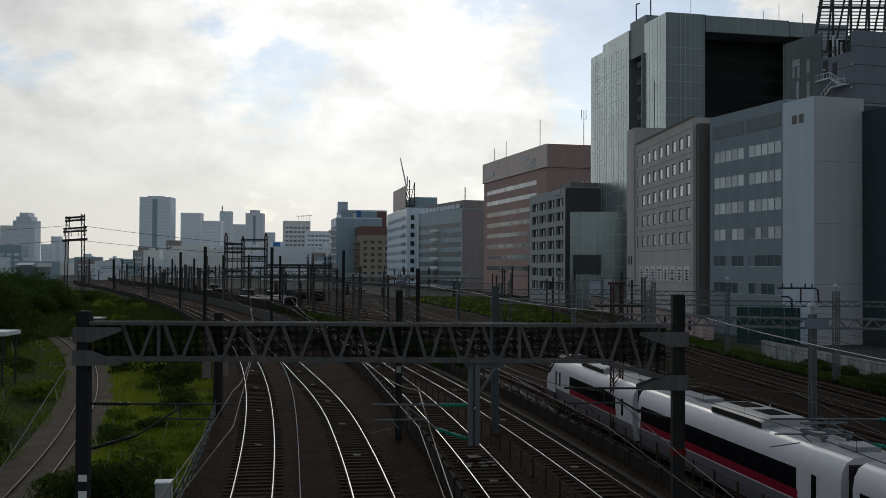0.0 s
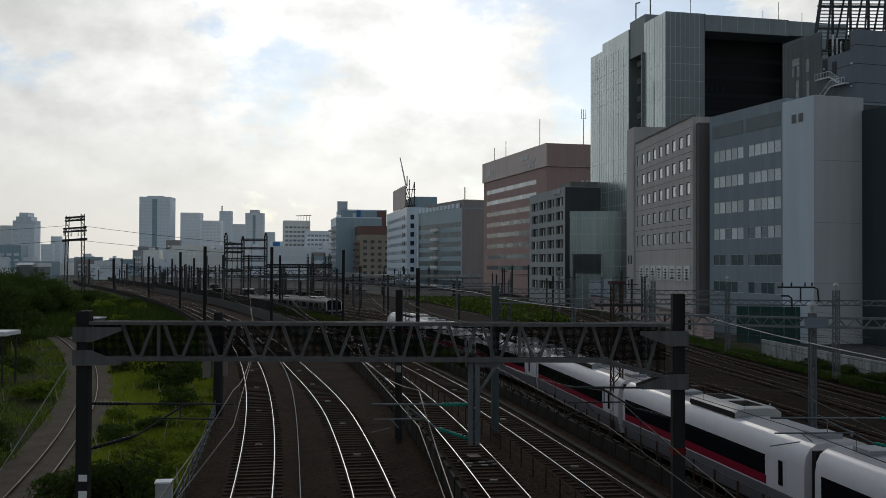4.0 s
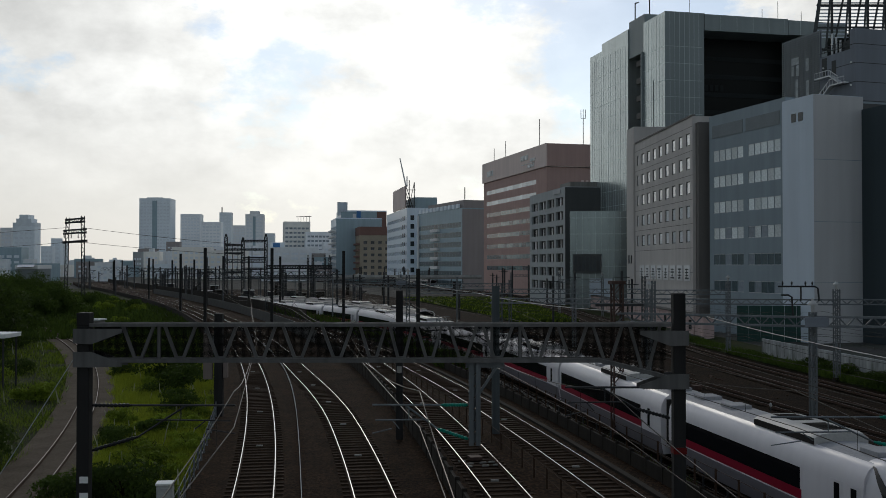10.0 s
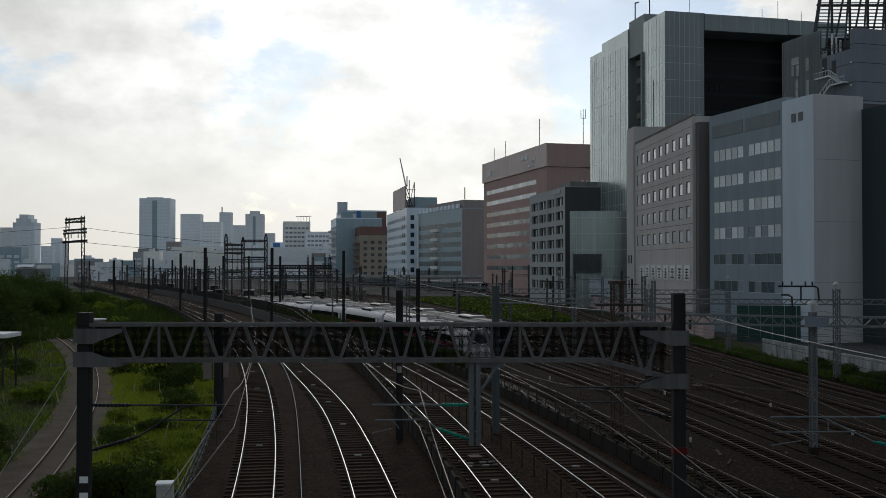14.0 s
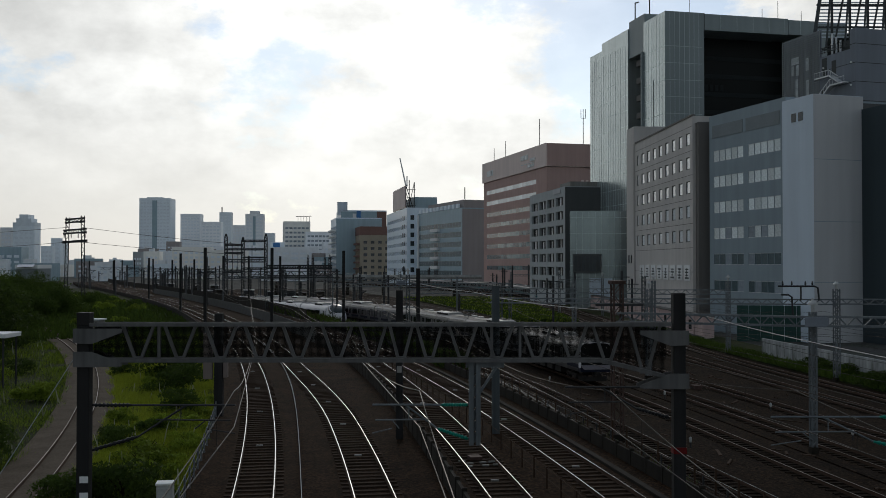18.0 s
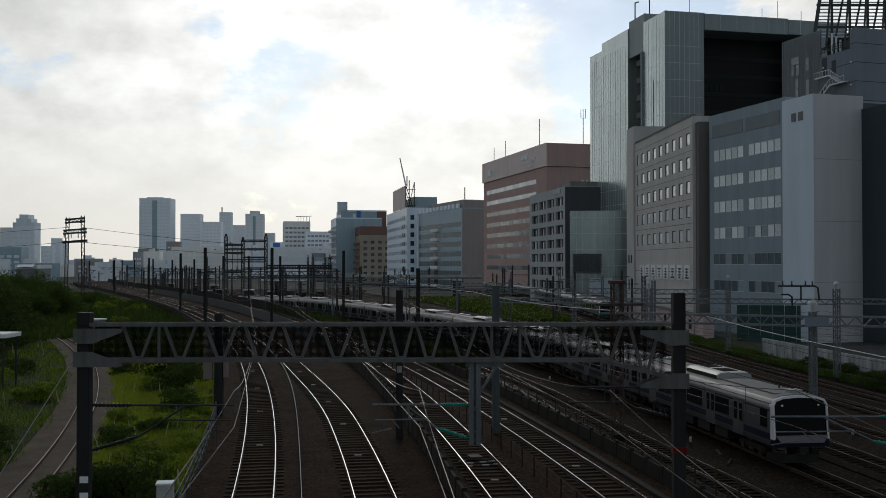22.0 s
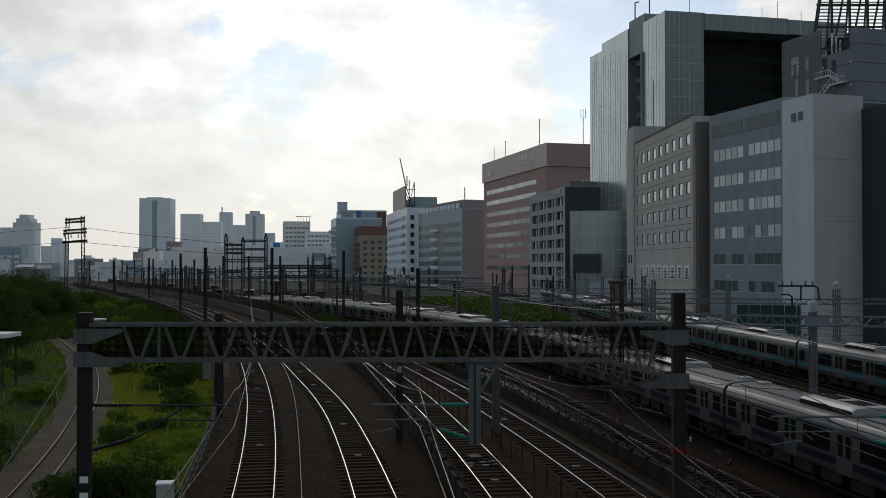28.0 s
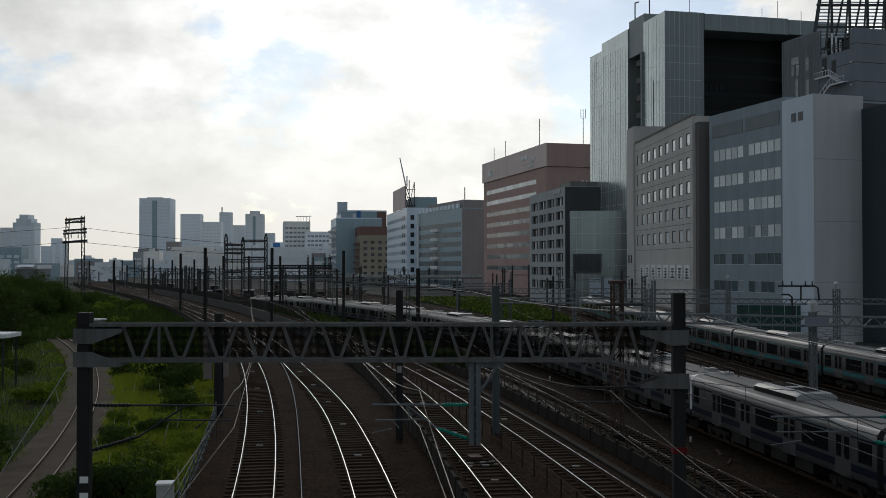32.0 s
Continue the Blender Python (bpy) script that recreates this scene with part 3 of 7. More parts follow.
def walls(t, mt, side=((), ()), front=((), ()), depth=0.25, label="", x0=0.0, y0=0.0, x1=None, y1=None, z0=0.0, z1=None, name="wall", parapet=0.9, glass=None, roofmat=None, frame=None, pick=None, pane_name="window", joined=False, surround=False):
    """Walls, roof and panes of one block of the building t; side: the long wall that faces the railway, front: the wall that faces the bridge."""
    w, l, h = t["size"]
    x1, y1, z1 = (w if x1 is None else x1), (l if y1 is None else y1), (h if z1 is None else z1)
    bm = bmesh.new()
    facade(bm, (x0, y1, 0), (0, -1, 0), y1 - y0, z0, z1, *side, depth=depth)
    facade(bm, (x0, y0, 0), (1, 0, 0), x1 - x0, z0, z1, *front, depth=depth)
    for f in (((x1, y0, z0), (x1, y1, z0), (x1, y1, z1), (x1, y0, z1)), ((x1, y1, z0), (x0, y1, z0), (x0, y1, z1), (x1, y1, z1))):
        bm.faces.new([bm.verts.new(p) for p in f])
    # parapet
    k = 0.3
    for f in (((x0, y0), (x1, y0), (x1 - k, y0 + k), (x0 + k, y0 + k)), ((x1, y0), (x1, y1), (x1 - k, y1 - k), (x1 - k, y0 + k)),
              ((x1, y1), (x0, y1), (x0 + k, y1 - k), (x1 - k, y1 - k)), ((x0, y1), (x0, y0), (x0 + k, y0 + k), (x0 + k, y1 - k))):
        bm.faces.new([bm.verts.new((*p, z1)) for p in f])
        bm.faces.new([bm.verts.new(p) for p in ((*f[3], z1), (*f[2], z1), (*f[2], z1 - parapet), (*f[3], z1 - parapet))])
    wl = part(name, bm, mt, t, label)
    part("roof", boxbm(x0 + k, x1 - k, y0 + k, y1 - k, z1 - parapet - 0.3, z1 - parapet), roofmat or M["concrete_dark"], t)
    panes = {}
    if glass and joined:
        b2 = bmesh.new()
        for cols, rows, face in ((*side, 0), (*front, 1)):
            for c0, c1 in cols:
                for r0, r1 in rows:
                    if face == 0:
                        box(b2, x0 + depth - 0.04, x0 + depth - 0.002, y1 - c1, y1 - c0, r0, r1)
                    else:
                        box(b2, x0 + c0, x0 + c1, y0 + depth - 0.04, y0 + depth - 0.002, r0, r1)
        part("window_panes", b2, glass, t)["kind"] = "stuff"
    elif glass:
        for face, (cols, rows) in (("side", side), ("front", front)):
            for ci, (c0, c1) in enumerate(cols):
                for ri, (r0, r1) in enumerate(rows):
                    gm = pick(face, ci, ri) if pick else glass
                    key = (face, round(c1 - c0, 2), round(r1 - r0, 2), gm.name)
                    if key not in panes:
                        ww, hh = c1 - c0, r1 - r0
                        b2 = bmesh.new()
                        if face == "side":
                            box(b2, -0.03, 0.0, -ww / 2, ww / 2, 0, hh)
                            if frame and surround:
                                for q in ((-ww / 2, -ww / 2 + 0.2, 0, hh), (ww / 2 - 0.2, ww / 2, 0, hh), (-ww / 2, ww / 2, 0, 0.14), (-ww / 2, ww / 2, hh - 0.14, hh)):
                                    box(b2, -0.07, -0.032, *q, 1)
                            elif frame:
                                box(b2, -0.07, -0.032, -ww / 2, ww / 2, 0, 0.07, 1)
                                box(b2, -0.07, -0.032, -ww / 2, ww / 2, hh - 0.07, hh, 1)
                        else:
                            box(b2, -ww / 2, ww / 2, -0.03, 0.0, 0, hh)
                        panes[key] = mesh_of(b2, "window_pane", [gm, frame or gm])
                    ob = new(pane_name, panes[key])
                    ob.parent = t
                    if face == "side":
                        ob.location = (x0 + depth - 0.002, y1 - (c0 + c1) / 2, r0)
                    else:
                        ob.location = (x0 + (c0 + c1) / 2, y0 + depth - 0.002, r0)
    return wl


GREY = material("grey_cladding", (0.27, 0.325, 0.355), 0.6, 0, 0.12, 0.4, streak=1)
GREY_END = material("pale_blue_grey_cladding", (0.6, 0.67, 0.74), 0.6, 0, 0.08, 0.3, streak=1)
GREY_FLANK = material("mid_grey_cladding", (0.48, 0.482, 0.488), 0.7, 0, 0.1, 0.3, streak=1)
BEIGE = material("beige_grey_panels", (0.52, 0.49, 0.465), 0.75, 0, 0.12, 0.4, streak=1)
# dark trim and joints; also the shade of gaps and slots, as colour
BEIGE_DARK = material("beige_dark_trim_and_shade", (0.16, 0.15, 0.14), 0.75, 0, 0.12, 0.4, streak=1)
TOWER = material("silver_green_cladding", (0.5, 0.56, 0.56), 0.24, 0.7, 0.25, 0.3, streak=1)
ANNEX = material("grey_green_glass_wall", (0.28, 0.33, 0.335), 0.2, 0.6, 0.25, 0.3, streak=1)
# the same cladding darkened: the shade of the tower's front is in the colour
TOWER_SHADE = material("silver_green_cladding_shaded", (0.24, 0.275, 0.28), 0.45, 0.2, 0.12, 0.3, streak=1)
JOINT = material("cladding_joint_grey", (0.5, 0.56, 0.56), 0.4, 0.5, 0.15, 1)
SCREEN = material("mesh_screen_grey", (0.24, 0.26, 0.265), 0.6, 0.2, 0.2, 1)
SCREEN_PALE = material("pale_perforated_panel", (0.4, 0.43, 0.44), 0.6, 0.1, 0.5, 3)
LOUVRE = material("grey_louvre", (0.21, 0.235, 0.245), 0.6, 0, 0.15, 1)
# near-black tones: the shade inside a deep recess is put into the colour
RECESS = material("shaded_recess_glass", (0.006, 0.008, 0.008), 0.4, 0, 0.2, 0.5, spec=0.12)
RECESS_B = material("shaded_recess_band", (0.022, 0.026, 0.027), 0.7, 0, 0.2, 0.5, spec=0.1)
SEAM = material("dark_seam", (0.06, 0.065, 0.065), 0.6, 0, 0.1, 1)
PINK = material("salmon_tile", (0.49, 0.335, 0.3), 0.75, 0, 0.1, 0.4, streak=1)
PINK_TOP = material("pale_salmon_tile", (0.78, 0.64, 0.59), 0.7, 0, 0.08, 0.4, streak=1)
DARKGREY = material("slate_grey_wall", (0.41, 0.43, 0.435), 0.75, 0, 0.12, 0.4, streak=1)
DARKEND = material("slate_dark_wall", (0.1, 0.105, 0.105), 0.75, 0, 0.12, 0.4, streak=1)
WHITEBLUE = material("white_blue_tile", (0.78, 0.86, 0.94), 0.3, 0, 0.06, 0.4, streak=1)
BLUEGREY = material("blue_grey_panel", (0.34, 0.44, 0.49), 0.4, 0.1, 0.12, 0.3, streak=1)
BROWNEND = material("pale_brown_wall", (0.35, 0.315, 0.305), 0.75, 0, 0.1, 0.3, streak=1)
TAN = material("tan_brick", (0.36, 0.31, 0.24), 0.8, 0, 0.12, 0.4)
BROWN = material("brown_brick", (0.22, 0.13, 0.11), 0.8, 0, 0.12, 0.4)
# far walls: the haze of distance is put into these pale colours
HAZED = material("haze_pale_concrete", (0.88, 0.9, 0.92), 0.8, 0, 0.1, 0.05, rand=0.15)
HAZED_B = material("haze_pale_blue", (0.82, 0.88, 0.93), 0.6, 0, 0.1, 0.05, rand=0.15)
HAZED_C = material("haze_pale_cream", (0.88, 0.86, 0.81), 0.8, 0, 0.1, 0.05, rand=0.15)
GLASS = material("dark_window_glass", (0.02, 0.024, 0.028), 0.12, 0, 0.2, 0.5, spec=0.7, rand=0.4)
GLASS_GREEN = material("green_window_glass", (0.16, 0.22, 0.21), 0.1, 0, 0.3, 0.3, spec=0.8, rand=0.3)
GLASS_MID = material("grey_window_glass", (0.3, 0.34, 0.38), 0.2, 0, 0.2, 0.3, rand=0.3)
GLASS_TEAL = material("teal_window_glass", (0.065, 0.105, 0.12), 0.25, 0, 0.3, 0.3, spec=0.3, rand=0.25)
GLASS_DIM = material("dim_window_glass", (0.03, 0.045, 0.055), 0.15, 0, 0.4, 0.4, spec=0.4, rand=0.5)
# far panes, paled almost to the wall tone to stand for haze
GLASS_HAZED = material("haze_pale_glass", (0.78, 0.83, 0.88), 0.6, 0, 0.1, 0.1)
# pale blinds; the light tone also paints in sky reflected by the panes
BLIND_REFLECT = material("window_blind_and_reflection", (0.8, 0.83, 0.83), 0.06, 0, 0.15, 0.5, rand=0.28, spec=0.6)
BLIND_DIM = material("window_with_grey_blind", (0.76, 0.82, 0.82), 0.08, 0, 0.3, 0.7, rand=0.4, spec=0.5)
FRAME = material("window_frame_grey", (0.6, 0.62, 0.63), 0.5, 0.4, 0.1, 1)


def seams(t, x0, x1, y, zs, n, flat="front", mt=None, w=0.12):
    """Upright joints that stand a little proud of a clad wall."""
    for i in range(1, n):
        a = x0 + (x1 - x0) * i / n
        bm = boxbm(a - w / 2, a + w / 2, y - 0.03, y + 0.005, *zs) if flat == "front" else boxbm(y - 0.03, y + 0.005, a - w / 2, a + w / 2, *zs)
        part("cladding_joint", bm, mt or TOWER_SHADE, t)


def grey_office():
    t = block("office_building", "grey office building with ribbon windows and a windowless pale end", (50.3, 134.0), -0.305, 26.5, 24.0, 33.6, GREY)
    c = spread(1.2, 9.4, 5, 0.95) + spread(10.6, 18.6, 5, 0.95)
    zr = [30.7, 27.4, 23.3, 19.2, 15.05, 10.95, 6.8]
    rows = [(z + 0.6 - 0.9, z + 0.6 + 0.85) for z in zr[1:]]
    rng = random.Random(4)

    def pick(face, ci, ri):
        if ri <= 2 or (ri == 3 and rng.random() < 0.75):
            return BLIND_DIM
        return GLASS_TEAL if rng.random() < 0.7 else GLASS_MID

    walls(t, GREY, (c, rows), depth=0.1, x0=0.5, y0=6.84, z1=34.6, glass=GLASS, pick=pick, frame=FRAME)
    for a, b in ((8.0, 16.4), (17.2, 25.6)):
        part("louvre", boxbm(0.44, 0.52, a, b, 30.9, 32.9), LOUVRE, t, "dark louvred band under the roof")
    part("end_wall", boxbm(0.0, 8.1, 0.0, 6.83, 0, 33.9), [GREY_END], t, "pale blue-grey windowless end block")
    # thin sheet that makes the end greyer and darker than the railway side
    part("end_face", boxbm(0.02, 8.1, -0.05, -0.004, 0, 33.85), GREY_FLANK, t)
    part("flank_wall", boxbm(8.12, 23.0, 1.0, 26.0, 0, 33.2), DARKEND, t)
    for i in range(2):
        part("window", boxbm(-0.05, -0.004, 2.2 + 1.5 * i, 3.2 + 1.5 * i, 30.6, 31.8), GLASS, t)
    for z in (8.2, 16.5, 25.0):
        part("panel_joint", boxbm(0.0, 8.1, -0.06, -0.052, z, z + 0.08), GREY, t)
    t2 = block("office_building", "dark blue-grey office block beside the grey building", (59.4, 131.0), -0.305, 30.0, 40.0, 31.5, DARKEND)
    walls(t2, material("blue_black_panel", (0.055, 0.072, 0.08), 0.5, 0.1, 0.1, 0.3, streak=1))
    seams(t2, 0, 40, 0.0, (0.5, 31.8), 14, mt=DARKEND)


def beige_office():
    t = block("office_building", "beige panelled office building with small square windows", (41.2, 161.0), -0.054, 45.0, 26.0, 34.6, BEIGE)
    # columns are counted from the far end
    cols = [(45 - (4.2 + 4.2 * i) - 1.1, 45 - (4.2 + 4.2 * i) + 1.1) for i in range(9)][::-1]
    cols[0] = (cols[0][0] + 0.5, cols[0][1] - 0.4)
    rows = [(z + 0.6 - 1.05, z + 0.6 + 1.05) for z in (31.0, 27.0, 22.95, 18.9, 14.9)]
    walls(t, BEIGE, (cols, rows), depth=0.18, glass=BLIND_REFLECT, y0=1.6, frame=SEAM, surround=True)
    for k in range(8):
        part("panel_joint", boxbm(-0.02, 0.004, 1.7, 44.9, 5.4 + 4.02 * k, 5.48 + 4.02 * k), BEIGE_DARK, t)
    # the shaded gap towards the grey building, put in as a dark box
    part("recessed_stair", boxbm(0.5, 6.0, 0.0, 1.58, 0, 34.0), BEIGE_DARK, t, "dark corner strip standing for a shaded gap")
    part("end_wall", boxbm(6.02, 26, -0.4, 1.59, 0, 33.6), GREY, t)
    part("raised_end", boxbm(-0.3, 10.0, 39.6, 45.6, 35.22, 38.8), BEIGE, t, "taller end of the roof")
    part("corner_strip", boxbm(-0.35, -0.004, 39.8, 45.6, 0, 35.2), BEIGE, t)
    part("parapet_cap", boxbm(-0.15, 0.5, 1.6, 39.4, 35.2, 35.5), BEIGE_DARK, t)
    for yy in (41.6, 43.6):
        for z in (11.0, 5.9):
            part("window", boxbm(-0.4, -0.36, yy - 0.4, yy + 0.4, z, z + 1.7), GLASS, t)
    SIGN = material("sign_board", (0.86, 0.86, 0.85), 0.08, 0, 0.08, 1, spec=0.6)
    for i in range(8):
        y = 4.6 + 4.25 * i
        sg = part("sign_panel", boxbm(-0.14, -0.004, y - 1.5, y + 1.5, 8.0, 10.6), SIGN, t, "white sign board with dark marks")
        r = random.Random(i)
        for k in range(4):
            z = 8.3 + 0.5 * k
            hw = r.uniform(0.5, 1.1)
            part("mark", boxbm(-0.16, -0.142, y - hw, y + hw, z, z + r.uniform(0.16, 0.3)), SEAM, sg)
        part("mark", boxbm(-0.165, -0.142, y - 0.12, y + 0.12, 8.3, 10.1), SEAM, sg)


def tower():
    t = block("office_tower", "tall silver-green office tower with a deep dark recess", (48.4, 215.0), -0.231, 44.0, 52.0, 65.5, TOWER)
    H = 66.1
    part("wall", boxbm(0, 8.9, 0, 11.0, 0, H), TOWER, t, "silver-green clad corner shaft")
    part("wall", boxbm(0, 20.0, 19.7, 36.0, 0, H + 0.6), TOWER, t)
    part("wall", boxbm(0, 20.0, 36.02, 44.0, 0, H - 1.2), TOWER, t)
    part("wall", boxbm(0.3, 20.0, 11.02, 19.68, 59.6, H + 2.2), TOWER_SHADE, t, "raised lift head")
    part("wall", boxbm(8.92, 52.0, 7.0, 43.0, 0, 65.4), RECESS, t, "glazed recess with its shade painted near-black")
    part("wall", boxbm(3.4, 8.9, 11.02, 19.68, 0, 59.5), BEIGE_DARK, t)
    part("wall", boxbm(33.6, 40.0, 0.0, 6.98, 0, 62.5), TOWER_SHADE, t)
    part("front_cladding", boxbm(0.05, 9.3, -0.12, -0.004, 0, H + 0.05), TOWER_SHADE, t)
    part("lintel", boxbm(9.4, 30.0, -0.14, 6.98, 62.4, H - 0.1), TOWER_SHADE, t)
    part("lintel", boxbm(30.1, 45.0, -0.14, 6.98, 62.52, H - 0.3), TOWER_SHADE, t)
    for k in range(14):
        z = 4 + 4.1 * k
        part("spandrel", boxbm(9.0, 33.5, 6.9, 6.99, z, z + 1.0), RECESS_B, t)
        b = part("balcony", boxbm(1.2, 3.38, 13.0, 17.6, z, z + 0.25), BEIGE_DARK, t)
        part("balcony_rail", boxbm(1.2, 1.3, 13.0, 17.6, z + 0.25, z + 1.3), BEIGE_DARK, b)
    part("fin", boxbm(-0.5, 3.3, 11.02, 11.5, 0, 59.5), TOWER_SHADE, t)
    part("slot", boxbm(-0.05, -0.004, 5.6, 5.85, 28, 52), SEAM, t, "dark upright slot")
    seams(t, 0, 11.0, 0.0, (0.3, H - 0.2), 8, "side", JOINT, 0.07)
    seams(t, 19.7, 44.0, 0.0, (0.3, H - 3), 16, "side", JOINT, 0.07)
    seams(t, 0.0, 9.2, -0.12, (0.3, H), 8, "front", JOINT, 0.06)
    seams(t, 9.4, 45.0, -0.14, (62.6, H - 0.4), 9, "front", JOINT, 0.08)
    for k in range(16):
        z = 3.0 + 3.7 * k
        part("cladding_joint", boxbm(-0.02, 0.0, 19.8, 43.9, z, z + 0.07), JOINT, t)
        part("cladding_joint", boxbm(-0.02, 0.0, 0.1, 10.9, z, z + 0.07), JOINT, t)
        part("cladding_joint", boxbm(0.1, 8.8, -0.14, -0.12, z, z + 0.07), JOINT, t)
    # faint glints of panes, painted a little paler than the recess; none is lit
    for i in range(6):
        part("lit_window", boxbm(10.5 + 1.3 * i, 11.3 + 1.3 * i, 6.86, 6.9, 50.4, 51.8), RECESS_B, t)
    part("parapet_line", boxbm(9.3, 9.42, -0.2, -0.142, 62.4, H + 0.1), SEAM, t)
    for x, y in ((2.0, 12.0), (1.2, 18.2)):
        bm = bmesh.new()
        rod(bm, (x, y, H + 2.0), (x, y, H + 6.5), 0.16)
        rod(bm, (x, y, H + 6.5), (x + 0.9, y, H + 6.8), 0.16)
        part("vent_pipe", bm, SEAM, t)
    for x, y, h in ((8, 4, 8), (30, 4, 5), (26, 4, 3), (36, 4, 3)):
        bm = bmesh.new()
        rod(bm, (x, y, H - 0.2), (x, y, H + h), 0.07)
        part("mast", bm, SEAM, t)
    # lower glazed annex
    t2 = block("annex", "low glazed annex with a dark projecting glass box", (29.3, 228.0), 0.125, 14.0, 13.0, 22.5, TOWER)
    walls(t2, ANNEX)
    seams(t2, 0, 13.0, 0.0, (0.3, 22.8), 9, "front", JOINT, 0.06)
    for k in range(6):
        part("cladding_joint", boxbm(0.1, 12.9, -0.02, 0.0, 3.0 + 3.7 * k, 3.07 + 3.7 * k), JOINT, t2)
    bx = part("glass_box", boxbm(0.7, 7.1, -1.5, -0.04, 8.8, 13.2), DARKEND, t2, "dark glazed box")
    for i in range(7):
        part("window", boxbm(1.0 + i * 0.84, 1.74 + i * 0.84, -1.54, -1.504, 9.3, 12.7), GLASS_DIM, bx)
    part("edge_strip", boxbm(7.12, 7.24, -1.5, -0.04, 8.8, 13.2), M["white_paint"], bx)
    part("lower_panel", boxbm(4.4, 9.6, -0.2, -0.04, 3.0, 7.6), GREY_END, t2, "pale lower panel")


def roof_frame():
    """The great sign frame, screen and stair that stand on roofs behind the grey building."""
    t = block("rooftop_plant_house", "blue-grey plant house with an outside stair on a roof", (64.9, 155.0), -0.305, 8.6, 26.0, 48.0, DARKEND)
    WALL = material("blue_grey_concrete", (0.2, 0.22, 0.25), 0.7, 0, 0.12, 0.4, streak=1)
    walls(t, WALL, z1=44.9)
    part("upper_wall", boxbm(0.0, 26.0, 0.0, 1.3, 44.92, 48.0), WALL, t, "raised parapet of the plant house")
    for x, z in ((8.8, 38.5), (8.8, 45.0), (12.2, 43.0)):
        part("door_opening", boxbm(x, x + 1.0, -0.05, -0.004, z, z + 2.2), SEAM, t)
    bm = bmesh.new()
    for (ya, za), (yb, zb) in (((8.3, 36.9), (4.6, 39.6)), ((4.6, 39.6), (1.2, 39.6)), ((2.6, 39.8), (4.8, 41.2)), ((4.8, 41.2), (8.4, 41.2))):
        bar(bm, (-0.8, ya, za), (-0.8, yb, zb), 0.9, 0.22)
        bar(bm, (-1.25, ya, za + 0.95), (-1.25, yb, zb + 0.95), 0.07, 0.1)
        for k in range(6):
            a = k / 5
            bar(bm, (-1.25, ya + (yb - ya) * a, za + (zb - za) * a), (-1.25, ya + (yb - ya) * a, za + (zb - za) * a + 0.95), 0.05)
    part("stair", bm, FRAME, t, "steel outside stair in two flights")
    for y, z in ((0.8, 42.6), (7.4, 42.9), (6.4, 38.2), (0.9, 39.0)):
        part("wall_lamp", boxbm(-0.2, -0.004, y, y + 0.25, z, z + 0.25), M["white_paint"], t)
    for y0, y1, z0, z1 in ((6.8, 8.0, 41.5, 44.6), (4.6, 5.6, 41.6, 43.8), (6.6, 8.0, 36.8, 39.4)):
        part("door_opening", boxbm(-0.05, -0.004, y0, y1, z0, z1), SEAM, t)
    for k in range(4):
        part("wall_joint", boxbm(-0.02, 0.0, 0.0, 8.6, 36.5 + 3 * k, 36.6 + 3 * k), SEAM, t)
        part("wall_joint", boxbm(0.0, 26.0, -0.02, 0.0, 36.5 + 3 * k, 36.6 + 3 * k), SEAM, t)
    bm = bmesh.new()
    for i in range(11):
        bar(bm, (0.1, 1.6 + 0.65 * i, 45.4), (0.1, 1.6 + 0.65 * i, 46.4), 0.06)
    for z in (45.9, 46.4):
        bar(bm, (0.1, 1.5, z), (0.1, 8.4, z), 0.06)
    part("roof_railing", bm, SEAM, t)
    for i, (x, w, h) in enumerate(((1.2, 1.4, 1.8), (3.4, 1.0, 2.6), (5.2, 2.0, 1.5), (8.2, 1.2, 2.2))):
        part("roof_unit", bevelbox(x, x + w, 2.6 + 1.1 * i, 4.0 + 1.1 * i, 44.3, 45.0 + h, 0.05), FRAME if i % 2 else SEAM, t)
    for i in range(3):
        part("roof_pipe", bar_mesh([((0.9 + 0.8 * i, 6.6, 44.3), (0.9 + 0.8 * i, 6.6, 48.6 - 0.5 * i))], 0.16), FRAME, t)
    s = thing("roof_screen", "tall mesh screen on a roof edge", "screen", pose(62.4, 163.3, 33.0, 0, 0, 107.0))
    for i in range(15):
        part("upright", boxbm(0.7 * i - 0.05, 0.7 * i + 0.05, -0.05, 0.05, 0, 16.0), SCREEN, s)
    for k in range(44):
        part("slat", boxbm(-0.05, 9.9, 0.055, 0.12, 0.15 + 0.36 * k, 0.32 + 0.36 * k), SCREEN, s)
    part("backing", boxbm(-0.05, 9.9, -0.4, -0.3, 0, 16), WALL, s)
    for a, b, z0, z1 in ((2.6, 3.4, 9.8, 11.9), (5.2, 7.2, 11.4, 12.6), (5.2, 5.9, 9.4, 11.2), (6.6, 7.2, 9.6, 11.2), (2.6, 3.3, 4.0, 8.2), (5.4, 6.1, 5.0, 8.8)):
        part("pale_panel", boxbm(a, b, 0.125, 0.15, z0, z1), SCREEN_PALE, s)
    f = thing("roof_sign_frame", "dark open steel sign frame with pale slats above a roof", "sign frame", pose(68.3, 170.0, 46.5, 0, 0, 0))
    g = bmesh.new()
    for i in range(6):
        x = 3.2 * i
        bar(g, (x + 1.2, 6, 0), (x + 1.2, 6, 14), 0.35)
        bar(g, (x - 2.2, 0, 1), (x + 1.2, 6, 14), 0.3)
        bar(g, (x, 3, 0), (x + 3.4, 6, 12), 0.25)
    for z in (2, 6, 10, 13.5):
        bar(g, (-1.5, 6, z), (19, 6, z), 0.3)
